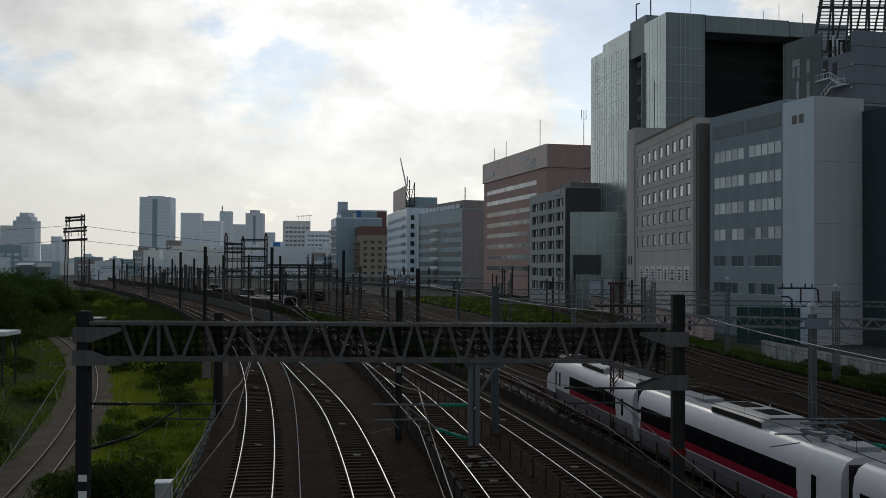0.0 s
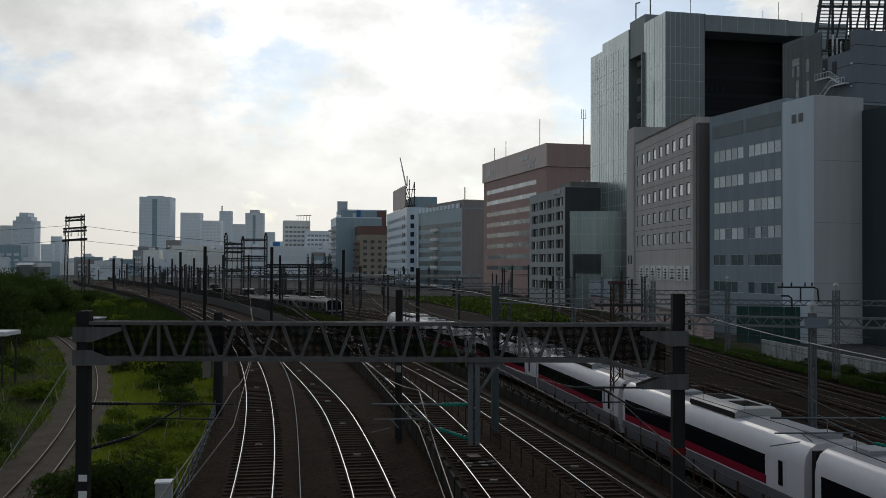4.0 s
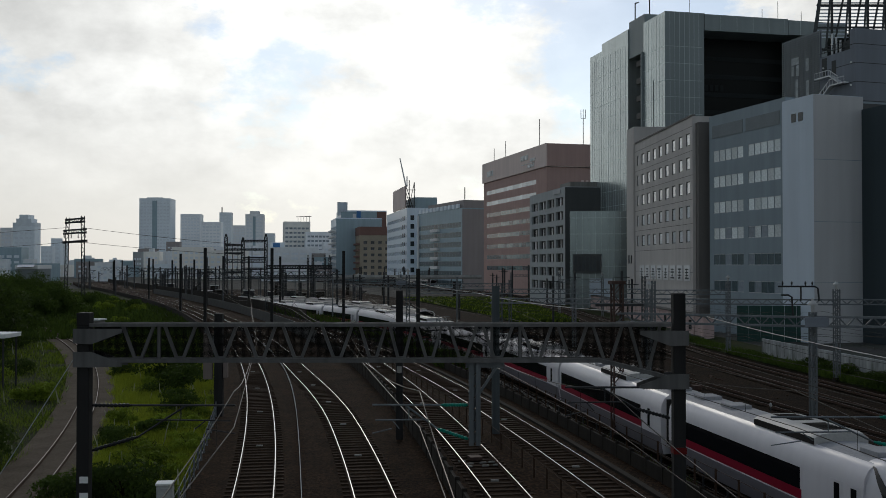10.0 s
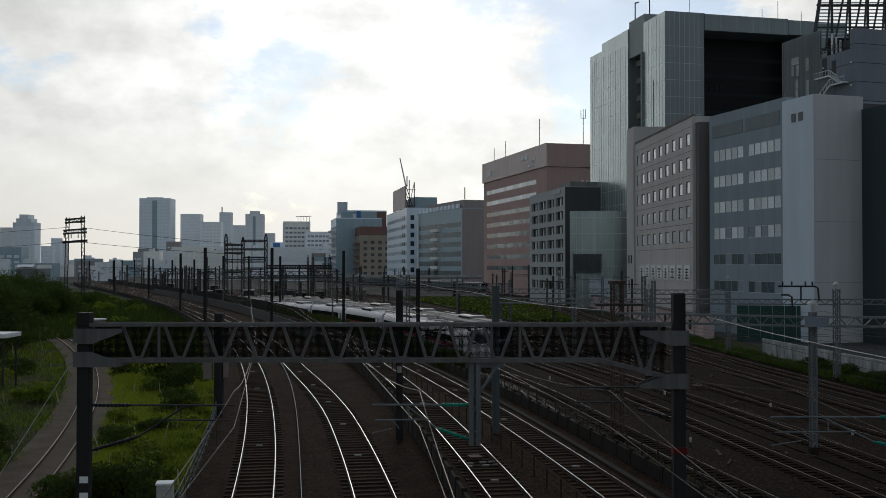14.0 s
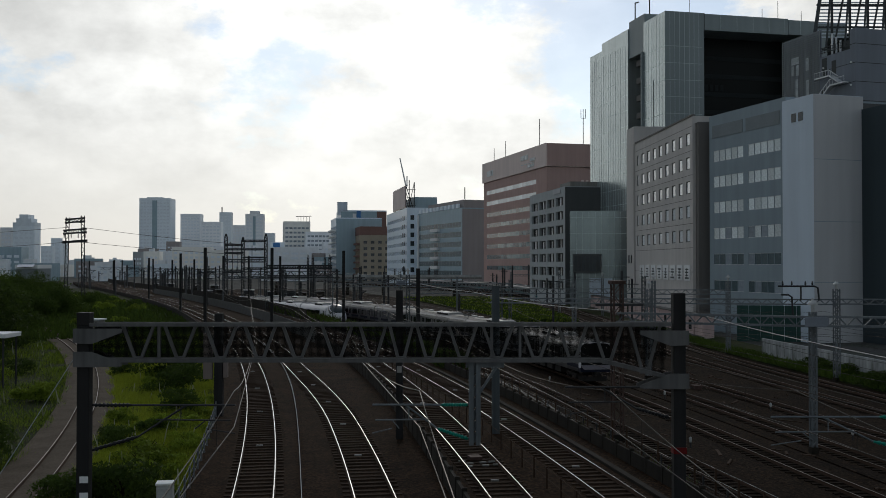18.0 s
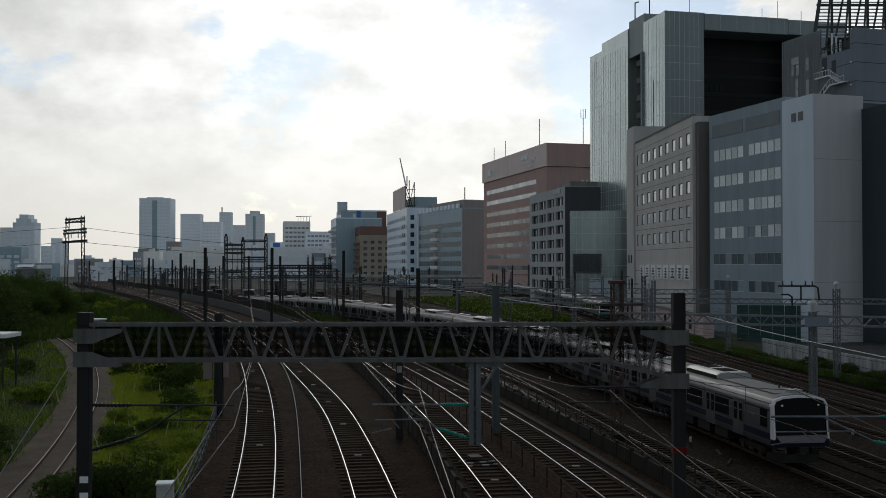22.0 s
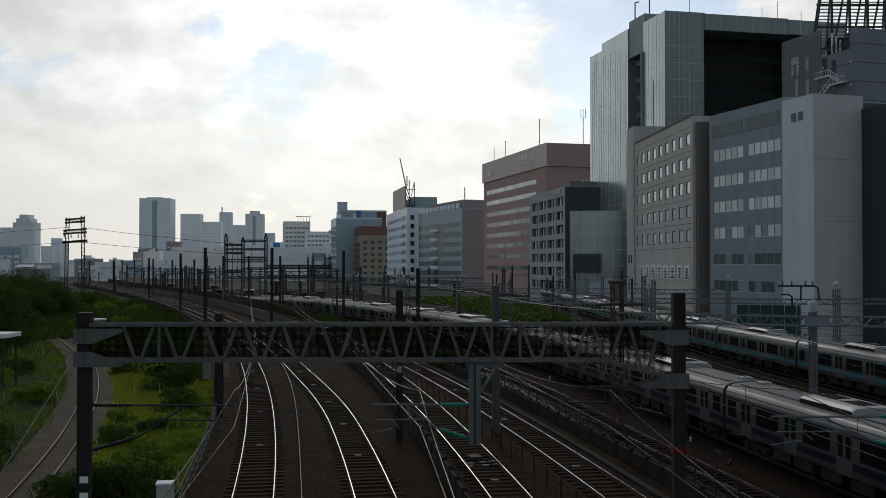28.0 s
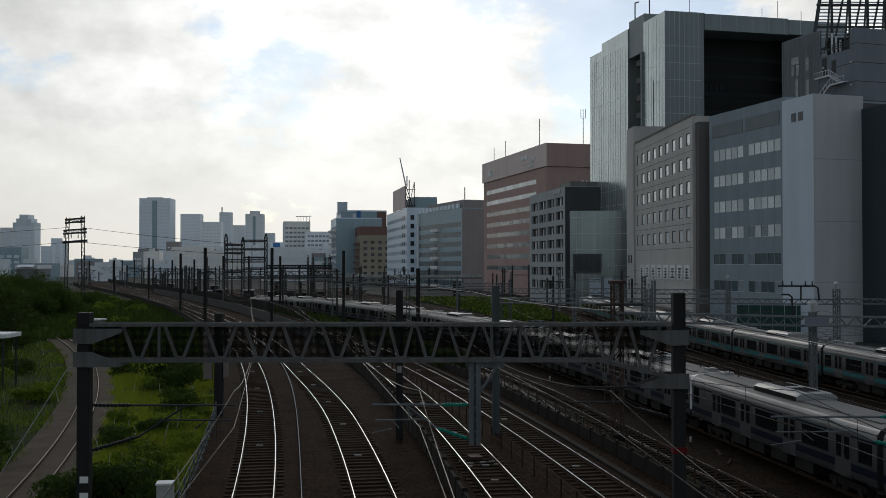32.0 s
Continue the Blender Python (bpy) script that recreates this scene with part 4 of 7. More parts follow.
    bar(g, (-4.0, 1.0, 2.0), (-0.5, 6.0, 13.8), 0.5)
    part("frame", g, SEAM, f)
    for k in range(16):
        part("slat", boxbm(-1.5 + 0.16 * k * 0.5, 18.5, 6.3, 6.4, 4.2 + 0.62 * k, 4.42 + 0.62 * k), GREY_END, f)


def pink_office():
    t = block("office_building", "salmon-tiled office building with pale sign band and ribbon windows", (33.6, 320.0), -0.2594, 70.0, 34.0, 49.6, PINK)
    zs = [37.9, 33.7] + [29.3 - 4.05 * i for i in range(6)]
    rows = [(z + 0.6 - 0.75, z + 0.6 + 0.75) for z in zs]
    rng = random.Random(2)
    walls(t, PINK, (spread(4.0, 60.0, 16, 0.995), rows), depth=0.05, glass=GLASS, pick=lambda f, c, r: BLIND_REFLECT if (r < 2 or c == 15) else (GLASS_GREEN if 3 < c and rng.random() < 0.8 else GLASS), z1=42.6)
    part("sign_band", boxbm(-0.5, 34.2, -0.5, 70.5, 42.7, 50.2), PINK_TOP, t, "pale salmon top band")
    part("shadow_gap", boxbm(0.2, 33.8, 0.2, 69.8, 42.58, 42.72), SEAM, t)
    part("end_cladding", boxbm(0.0, 34.3, -0.6, -0.504, 42.9, 50.1), PINK, t)
    # plain shapes where the firm's marks stand
    for y0, y1, z0, z1 in ((9.5, 14.8, 45.6, 46.6), (16.5, 24.0, 46.6, 48.2), (10.0, 24.0, 45.0, 45.2), (10.5, 17.0, 43.7, 44.7), (56.0, 64.0, 44.6, 46.6)):
        n = max(1, int((y1 - y0) / 1.5))
        for i in range(n):
            a = y0 + (y1 - y0) * i / n
            part("sign_letter_bar", boxbm(-0.75, -0.504, a, a + (y1 - y0) / n * 0.72, z0, z1), FRAME, t)
    for x, y, h in ((0.5, 8.0, 9), (0.5, 44, 6), (0.5, 58, 5), (14, 3, 9)):
        bm = bmesh.new()
        rod(bm, (x, y, 50.2), (x, y, 50.2 + h), 0.12, 5)
        if x > 10:
            for k in range(3):
                rod(bm, (x - 0.8 + 0.8 * k, y, 50.2 + h), (x - 0.8 + 0.8 * k, y, 50.2 + h + 3), 0.1, 5)
            bar(bm, (x - 0.8, y, 50.2 + h), (x + 0.8, y, 50.2 + h), 0.1)
        part("mast", bm, SEAM, t)
    for i in range(4):
        part("louvre", boxbm(12 + 1.6 * i, 12.9 + 1.6 * i, -0.05, -0.004, 35, 38.5), PINK_TOP, t)


def slate_office():
    t = block("office_building", "slate-grey office building with black windows and white curtains", (30.9, 250.0), -0.157, 37.0, 22.0, 30.0, DARKGREY)
    cols = spread(1.5, 36.0, 4, 0.8)
    rows = [(z + 0.6 - 1.1, z + 0.6 + 1.1) for z in (26.4, 22.8, 19.2, 15.6, 12.0, 8.4, 4.8)]
    walls(t, DARKGREY, (cols, rows), depth=0.7, glass=RECESS)
    # thin sheet that makes the end much darker than the railway side
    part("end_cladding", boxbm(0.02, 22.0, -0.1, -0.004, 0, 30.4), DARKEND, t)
    rng = random.Random(9)
    for c0, c1 in cols:
        for r0, r1 in rows:
            part("curtain", boxbm(0.3, 0.34, 37 - (c0 + c1) / 2 - 0.75, 37 - (c0 + c1) / 2 + rng.uniform(-0.2, 0.5), r0 + 0.05, r1 - rng.uniform(0.05, 0.5)), M["white_paint"], t)
            part("mullion", boxbm(0.15, 0.3, 37 - (c0 + c1) / 2 - 1.6, 37 - (c0 + c1) / 2 - 1.45, r0, r1), SEAM, t)
    part("name_board", boxbm(-0.2, -0.004, 4.0, 11.0, 29.2, 30.3), GREY_FLANK, t)
    part("plant", boxbm(2, 10, 2, 12, 30.6, 32.0), M["concrete"], t)


def ribbon_block(name, label, corner, lean, length, width, top, mt, floors, zlo, pitch, side_n, front_n, h=1.6, glass=None, front_mt=None, share=0.9, joined=False, depth=0.25):
    t = block(name, label, corner, lean, length, width, top, mt)
    rows = [(zlo + pitch * i, zlo + pitch * i + h) for i in range(floors)]
    walls(t, mt, (spread(1, length - 1, side_n, share), rows) if side_n else ((), ()), (spread(1, width - 1, front_n, share), rows) if front_n else ((), ()), depth=depth, glass=glass or GLASS_MID, joined=joined)
    return t


def mid_town():
    t = ribbon_block("office_building", "blue-grey panelled office building with white balconies", (7.0, 360.0), -0.37, 50.0, 24.0, 31.0, BLUEGREY, 7, 3.0, 3.6, 16, 0, 1.9, GLASS_TEAL, share=0.99, depth=0.04)
    part("end_cladding", boxbm(0.02, 24.0, -0.1, -0.004, 0, 31.2), BROWNEND, t)
    for k in range(7):
        b = part("balcony", boxbm(-1.2, -0.004, 24.0, 32.0, 2.0 + 3.6 * k, 3.1 + 3.6 * k), M["white_paint"], t)
        for y in (26.4, 28.0, 29.6):
            part("balcony_door", boxbm(-0.06, -0.008, y - 0.55, y + 0.55, 3.12 + 3.6 * k, 5.0 + 3.6 * k), GLASS, b)
    part("roof_plant", boxbm(1.0, 24.0, 1.0, 40.0, 31.62, 34.6), BROWNEND, t)
    for i in range(11):
        part("cornice_block", boxbm(-0.3, 0.3, 3 + 4.2 * i, 5.6 + 4.2 * i, 31.62, 33.2), WHITEBLUE, t)
    part("white_pier", boxbm(-0.5, -0.004, 48.0, 49.2, 0, 31.0), M["white_paint"], t)
    bm = bmesh.new()
    rod(bm, (3, 5, 35), (3, 5, 39.5), 0.2)
    part("mast", bm, SEAM, t)

    t = ribbon_block("office_building", "white-blue tiled office building with a billboard frame on its roof", (-15.4, 420.0), -0.19, 64.0, 20.0, 34.5, WHITEBLUE, 8, 4.0, 3.7, 18, 0, 1.5, GLASS_MID, share=0.8)
    for k in range(8):
        part("window", boxbm(1.6, 3.2, -0.06, -0.004, 4 + 3.7 * k, 6 + 3.7 * k), GLASS, t)
        for y in (6.0, 11.0):
            part("window", boxbm(-0.06, -0.004, y, y + 2.0, 4.2 + 3.7 * k, 6 + 3.7 * k), GLASS, t)
    part("billboard", boxbm(-0.4, 0.0, 3.0, 40.0, 35.3, 44.5), PINK_TOP, t, "plain pinkish billboard back")
    bm = bmesh.new()
    for i in range(8):
        y = 3 + 5.2 * i
        bar(bm, (0.1, y, 35), (0.1, y, 45), 0.3)
        bar(bm, (3.2, y, 35), (0.3, y, 44), 0.25)
    for i in range(3):
        bar(bm, (0.2, 1.0, 36 + 3.4 * i), (4.0, 1.0, 36 + 3.4 * i), 0.25)
    bar(bm, (1.2, 1.0, 35), (1.2, 1.0, 47), 0.35)
    bar(bm, (3.4, 1.0, 35), (3.4, 1.0, 46), 0.35)
    bar(bm, (1.2, 1.0, 36), (3.4, 1.0, 46), 0.25)
    part("billboard_frame", bm, SEAM, t)
    part("roof_plant", boxbm(4.0, 14.0, 5.0, 30.0, 35.12, 40.0), BLUEGREY, t)
    bm = bmesh.new()
    rod(bm, (0.5, 6.0, 45.0), (-1.8, 8.0, 57.0), 0.35, 5, 0.25)
    rod(bm, (1.0, 6, 44.5), (1.0, 6, 49), 0.25)
    part("crane_jib", bm, M["white_paint"], t, "white crane jib")

    t = ribbon_block("apartment_block", "blue-white slab block with stacked balconies", (-60.5, 560.0), -0.2, 36.0, 26.0, 37.0, WHITEBLUE, 9, 3.0, 3.5, 8, 0, 1.8, GLASS)
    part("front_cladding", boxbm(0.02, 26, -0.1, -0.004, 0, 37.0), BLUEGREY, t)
    for k in range(9):
        part("balcony", boxbm(-2.0, -0.004, 2.0, 34.0, 2.0 + 3.5 * k, 3.0 + 3.5 * k), M["white_paint"], t)
    t = ribbon_block("apartment_block", "tan brick block with a brown top and balconies", (-45.4, 540.0), -0.2, 22.0, 18.0, 26.5, TAN, 7, 2.0, 3.4, 4, 4, 1.5, GLASS, share=0.5)
    part("top_storey", boxbm(-0.1, 18.1, -0.1, 22.0, 27.2, 31.8), BROWN, t, "brown brick top storey")
    for k in range(7):
        part("balcony", boxbm(-1.4, -0.004, 1.0, 20.0, 1.4 + 3.4 * k, 2.4 + 3.4 * k), BROWN, t)
    t = ribbon_block("office_building", "pale office block with a blue sign", (-62.0, 600.0), -0.2, 30.0, 28.0, 43.5, WHITEBLUE, 9, 4.0, 3.8, 6, 0, 1.6, GLASS_MID)
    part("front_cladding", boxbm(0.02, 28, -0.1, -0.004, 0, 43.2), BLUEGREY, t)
    part("blue_sign", boxbm(9.6, 12.0, -0.6, -0.11, 33.0, 43.6), M["blue_paint"], t, "tall blue sign")
    part("sign_bar", boxbm(7.2, 9.2, -0.3, -0.11, 36.0, 42.0), M["white_paint"], t)
    part("brown_box", boxbm(22.0, 27.8, -0.3, 5.0, 34.0, 43.4), BROWN, t)
    part("billboard", boxbm(-2.0, 4.0, 0.0, 2.0, 41.0, 49.0), GREY_END, t, "plain billboard")
    t = ribbon_block("apartment_block", "grey block behind the tan one", (-30.0, 620.0), -0.2, 30.0, 24.0, 36.0, DARKGREY, 8, 4.0, 3.6, 6, 6, 1.6, GLASS)


def far_town():
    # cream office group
    for x, y, lean, l, w, h, mt, nm in ((-145, 900, -0.2, 25, 24, 50, HAZED_C, "cream office block with an open roof frame"), (-122, 880, -0.2, 25, 22, 40, HAZED, "pale office block beside the cream one"), (-104, 860, -0.2, 20, 22, 30, HAZED, "low pale office block"),
                                       (-150, 820, -0.2, 25, 46, 25, HAZED, "long low pale building"), (-150, 860, -0.2, 20, 12, 30, HAZED_B, "narrow pale block with a blue top")):
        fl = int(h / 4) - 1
        t = ribbon_block("office_building", nm, (x, y), lean, l, w, h, mt, fl, 3.5, 4.0, 5, 6, 1.7, GLASS_MID if h > 35 else GLASS_HAZED, share=0.75, joined=True)
        if h == 50:
            bm = bmesh.new()
            for i in range(5):
                bar(bm, (13 + 2.6 * i, 2, 50), (13 + 2.6 * i, 2, 55), 0.3)
            bar(bm, (11, 2, 55), (25, 2, 55.6), 1.6, 0.5)
            part("roof_frame", bm, SEAM, t)
        if h == 30 and w == 12:
            part("blue_sign", boxbm(2, 8, -0.5, -0.05, 25.5, 30), M["blue_paint"], t)
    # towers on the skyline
    for x0, x1, ytop, d, mt, nm in ((246, 300, 351, 1500, HAZED_B, "tall pale glass tower on the skyline"), (319, 354, 379, 1550, HAZED, "pale grey tower on the skyline"), (356, 390, 393, 1500, HAZED, "broad pale tower on the skyline"),
                                    (388, 409, 376, 1600, HAZED_B, "slim tower with a mast on the skyline"), (410, 433, 399, 1700, HAZED, "pale slab on the skyline"), (434, 465, 379, 1450, HAZED, "stepped pale tower on the skyline"),
                                    (463, 485, 413, 1700, HAZED_B, "low pale slab on the skyline"), (294, 317, 428, 1200, BROWNEND, "brownish slab on the skyline"), (0, 20, 403, 1100, HAZED, "pale block on the skyline"), (22, 60, 400, 1000, HAZED_B, "dull blue tower with a stepped pyramid roof"),
                                    (72, 92, 436, 1100, HAZED_B, "low block on the skyline"), (90, 106, 422, 1150, HAZED_B, "bluish block on the skyline"), (235, 252, 446, 900, DARKGREY, "grey block on the skyline"), (106, 118, 428, 1300, HAZED, "pale block on the skyline"), (-6, 37, 438, 760, BLUEGREY, "dark blue-grey block with ribbon windows")):
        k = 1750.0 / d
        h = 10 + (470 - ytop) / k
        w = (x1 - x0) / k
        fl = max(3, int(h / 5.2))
        t = ribbon_block("tower_block", nm, ((x0 - 784) / k, d), -0.05, w * 0.8, w, h, mt, fl, 3.0, (h - 6) / fl, 4, max(3, int(w / 5)), 2.0, GLASS_HAZED, share=0.7, joined=True)
        if "pyramid" in nm:
            bm = bmesh.new()
            for i, (a, z) in enumerate(((0.0, 0), (0.16, 4), (0.3, 8))):
                box(bm, w * a, w * (1 - a), 0, w * 0.8, h + z - 0.02 * i, h + z + 4)
            part("stepped_roof", bm, mt, t)
        if "mast" in nm:
            bm = bmesh.new()
            rod(bm, (w * 0.2, 2, h), (w * 0.2, 2, h + 9), 0.9)
            part("mast", bm, SEAM, t)
        if "stepped pale" in nm or "glass tower" in nm:
            part("crown", boxbm(w * 0.25, w * 0.75, 1, w * 0.6, h, h + (5 if "stepped" in nm else 2)), mt, t)
            part("dark_strip", boxbm(w * 0.42, w * 0.58, -0.3, -0.02, 8, h - 3), BLUEGREY, t)
    # a hall added to hold the white glint at the far left
    t = thing("white_hall", "low white-roofed hall added to carry a far glint", "hall", pose(-272.0, 600.0, -0.6))
    part("wall", boxbm(13, 26, 0, 20, 0, 8.6), LOUVRE, t)
    part("roof", boxbm(12.5, 26.5, -0.5, 20.5, 8.6, 10.9), M["white_paint"], t)
    bm = bmesh.new()
    # added reflector: tilted so that it mirrors bright sky towards the bridge
    bar(bm, (14.4, -1.6, 10.3), (24.6, -1.6, 10.3), 3.2, 0.12, up=(0, -0.5, 1))
    part("roof_sheet", bm, M["rail_top"], t, "bare metal sheet tilted to mirror the sky")
    # low rooftops between them
    rng = random.Random(11)
    pairs = [HAZED, HAZED_B, HAZED_C, HAZED, BROWNEND, BLUEGREY]
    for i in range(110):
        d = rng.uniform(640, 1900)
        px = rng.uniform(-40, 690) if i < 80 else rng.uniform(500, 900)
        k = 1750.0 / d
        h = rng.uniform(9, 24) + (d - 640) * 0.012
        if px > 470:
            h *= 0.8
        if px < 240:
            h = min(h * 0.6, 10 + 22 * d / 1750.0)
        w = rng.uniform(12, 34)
        t = block("low_building", rng.choice(("pale low building in the far town", "grey flat-roofed building in the far town", "cream low block in the far town")), ((px - 784) / k, d), rng.uniform(-0.4, 0.1), rng.uniform(12, 25), w, h, HAZED)
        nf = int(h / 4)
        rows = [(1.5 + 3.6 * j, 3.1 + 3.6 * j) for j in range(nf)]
        walls(t, rng.choice(pairs), ((), ()), (spread(1, w - 1, max(2, int(w / 4)), 0.6), rows), depth=0.3, glass=GLASS_HAZED, joined=True)
        if rng.random() < 0.5:
            part("roof_house", boxbm(w * 0.3, w * 0.6, 2, 8, h + 0.5, h + 3.4), HAZED, t)


grey_office()
beige_office()
tower()
roof_frame()
pink_office()
slate_office()
before = set(scene.objects)
mid_town()
# these blocks stand beyond the straight tracks, a quarter farther off and larger
for ob in [o for o in scene.objects if o not in before and o.parent is None]:
    ob.matrix_basis = Matrix.Translation(EYE) @ Matrix.Scale(1.25, 4) @ Matrix.Translation([-c for c in EYE]) @ ob.matrix_basis
far_town()

M["steel_mid"] = material("weathered_grey_steel", (0.09, 0.09, 0.092), 0.75, 0.1, 0.4, 2.0, 0.2, streak=1)
M["mesh_black"] = material("black_wire_mesh", (0.006, 0.006, 0.006), 0.9, 0, 0.2, 3.0, spec=0.02)
M["gantry_grey"] = material("weathered_gantry_steel", (0.125, 0.122, 0.12), 0.75, 0.1, 0.4, 2.0, 0.2, streak=1)
M["casing"] = material("pinkish_casing", (0.2, 0.16, 0.145), 0.8, 0, 0.2, 2, streak=1)
M["steel_galv_dark"] = material("dull_galvanised_steel", (0.08, 0.092, 0.097), 0.65, 0.3, 0.3, 2.0, 0.1, streak=1)
M["steel_pale"] = material("pale_grey_paint", (0.42, 0.42, 0.41), 0.5, 0.1, 0.15, 2.0)
M["steel_pale_blue"] = material("pale_blue_plate", (0.2, 0.22, 0.25), 0.6, 0, 0.1, 2.0)


# ---- the near gantry, with its brackets and insulators ----
def insulator(parent, a, b, mt, name="insulator", n=9, r=0.058):
    """A ribbed rod insulator from a to b."""
    bm = bmesh.new()
    prof = [(0, 0.03)]
    for i in range(n):
        s = 0.06 + 0.88 * i / n
        w = 0.88 / n
        prof += [(s, 0.035), (s + 0.3 * w, r), (s + 0.55 * w, r * 0.9), (s + 0.8 * w, 0.035)]
    prof.append((1, 0.03))
    lathe(bm, a, b, prof, 10)
    return part(name, bm, mt, parent, smooth=True)


def near_gantry():
    t = thing("overhead_line_gantry", "dark steel truss gantry spanning the bullet-train tracks", "gantry", pose(0, 26, 0))
    for x, w, z0, z1 in ((-9.4, 0.32, -0.1, 8.42), (6.18, 0.32, -0.2, 9.27)):
        p = part("post", bevelbox(x - w / 2, x + w / 2, -w / 2, w / 2, z0, z1, 0.025), M["steel_post"], t, "dark weathered steel post")
        if x < 0:
            part("cap", bevelbox(x - 0.17, x + 0.17, -0.17, 0.17, z1, 8.76, 0.02), M["steel_post"], p)
            for z, h in ((4.33, 0.17), (3.88, 0.2)):
                part("plate", boxbm(x - 0.06, x + 0.16, -w / 2 - 0.02, -w / 2 - 0.004, z, z + h), M["white_paint"], p)
        else:
            part("red_band", boxbm(x - w / 2 - 0.012, x + w / 2 + 0.012, -w / 2 - 0.012, w / 2 + 0.012, 5.08, 5.25), M["red_paint"], p)
        for z in (8.15, 7.55) if x < 0 else (8.1, 6.98):
            g = bmesh.new()
            s = 1 if x < 0 else -1
            lo, hi = (z - 0.2, z + 0.2)
            pts = [(x - s * 0.22, lo if z < 8 else lo + 0.02), (x + s * 0.26, lo), (x + s * 1.05, hi - 0.1 if z > 8 else lo + 0.02), (x + s * 1.05, hi if z > 8 else lo + 0.1), (x + s * 0.26, hi), (x - s * 0.22, hi)]
            for dy in (-0.27, 0.25):
                va = [g.verts.new((a, dy, b)) for a, b in pts]
                vb = [g.verts.new((a, dy + 0.02, b)) for a, b in pts]
                g.faces.new(va)
                g.faces.new(vb[::-1])
                for i in range(len(pts)):
                    g.faces.new((va[i], va[(i + 1) % 6], vb[(i + 1) % 6], vb[i]))
            bmesh.ops.recalc_face_normals(g, faces=g.faces)
            part("gusset", g, M["gantry_grey"], t)
    x0, x1 = -9.2, 5.95
    ztop, zbot = 8.45, 7.52
    for dy in (-0.2, 0.2):
        part("top_chord", boxbm(x0, x1, dy - 0.05, dy + 0.05, ztop - 0.045, ztop + 0.045), M["gantry_grey"], t)
        part("bottom_chord", boxbm(x0, 4.1, dy - 0.05, dy + 0.05, zbot - 0.05, zbot + 0.05), M["gantry_grey"], t)
        g = bmesh.new()
        bar(g, (4.1, dy, zbot), (5.4, dy, 7.2), 0.1, 0.1)
        bar(g, (5.4, dy, 7.2), (5.95, dy, 7.05), 0.1, 0.1)
        part("bottom_chord", g, M["gantry_grey"], t)
    # one diagonal after the other, in uneven Vs
    nodes = [-8.0, -6.9, -5.83, -4.8, -3.8, -2.78, -1.84, -1.1, -0.36, 0.52, 1.44, 2.46, 3.4, 4.32, 5.3]
    for i, xb in enumerate(nodes):
        w = 0.42 * min(1.0, (nodes[min(i + 1, 14)] - nodes[max(i - 1, 0)]) / (2.0 if 0 < i < 14 else 1.0))
        zb = zbot if xb < 4.2 else zbot - 0.25 * (xb - 4.1)
        for s in (-1, 1):
            g = bmesh.new()
            bar(g, (xb + s * 0.07, 0, zb), (xb + s * w, 0, ztop), 0.078, 0.078)
            part("diagonal", g, M["gantry_grey"], t)
        part("gusset_plate", boxbm(xb - 0.13, xb + 0.13, -0.04, 0.04, zb - 0.06, zb + 0.09), M["gantry_grey"], t)
    for x in (-7.45, 1.28, 2.02):
        part("upright", boxbm(x - 0.035, x + 0.035, -0.05, 0.05, zbot, ztop), M["gantry_grey"], t)
    g = bmesh.new()
    for i in range(26):
        xx = x0 + 0.58 * i
        bar(g, (xx, -0.2, ztop), (xx + 0.29, 0.2, ztop), 0.04, 0.04)
        bar(g, (xx + 0.29, 0.2, ztop), (xx + 0.58, -0.2, ztop), 0.04, 0.04)
    ob = part("top_lacing", g, M["gantry_grey"], t)
    ob["kind"] = "stuff"
    # wire mesh that guards the walkway inside the truss
    g = bmesh.new()
    for i in range(int((5.9 - x0) / 0.03)):
        xx = x0 + 0.03 * i
        zb = zbot if xx < 4.1 else zbot - 0.246 * (xx - 4.1)
        bar(g, (xx, 0.16, zb), (xx, 0.16, ztop), 0.0125)
    for k in range(31):
        bar(g, (x0, 0.175, zbot + 0.03 * k), (5.9, 0.175, zbot + 0.03 * k), 0.0125)
    part("wire_mesh", g, M["mesh_black"], t, "fine dark wire mesh")["kind"] = "stuff"
    # hanging lattice post in the middle
    d = part("drop_post", boxbm(0.68, 0.8, -0.14, 0.14, 5.3, 7.5), M["steel_galv"], t, "grey hanging post")
    part("drop_leg", boxbm(0.86, 0.98, -0.14, 0.14, 5.3, 7.5), M["steel_galv"], d)
    for i in range(7):
        g = bmesh.new()
        bar(g, (0.72, 0, 5.4 + 0.3 * i), (0.94, 0, 5.58 + 0.3 * i), 0.05, 0.2)
        part("lacing", g, M["steel_galv"], d)
    g = bmesh.new()
    bar(g, (0.92, 0, 6.6), (1.55, 0, 7.55), 0.07)
    bar(g, (0.6, 0, 7.4), (1.6, 0, 7.4), 0.1, 0.16)
    part("brace", g, M["steel_galv"], d)

    def bracket(root, tip, zt, zl, ins, tubes, label, low=True):
        """A swinging bracket: an upper tube with its insulator, a slanting one, a steady arm."""
        a = part("cantilever", bar_mesh([((root + (tip - root) * 0.28, 0, zt), (tip, 0, zt))], 0.028), tubes, t, label)
        insulator(a, (root, 0, zt), (root + (tip - root) * 0.28, 0, zt), ins)
        if low:
            j = root + (tip - root) * 0.32
            insulator(a, (root, 0, zl), (j, 0, zl + (zt - zl) * 0.3), ins)
            part("strut", bar_mesh([((j, 0, zl + (zt - zl) * 0.3), (root + (tip - root) * 0.66, 0, zt))], 0.025), tubes, a)
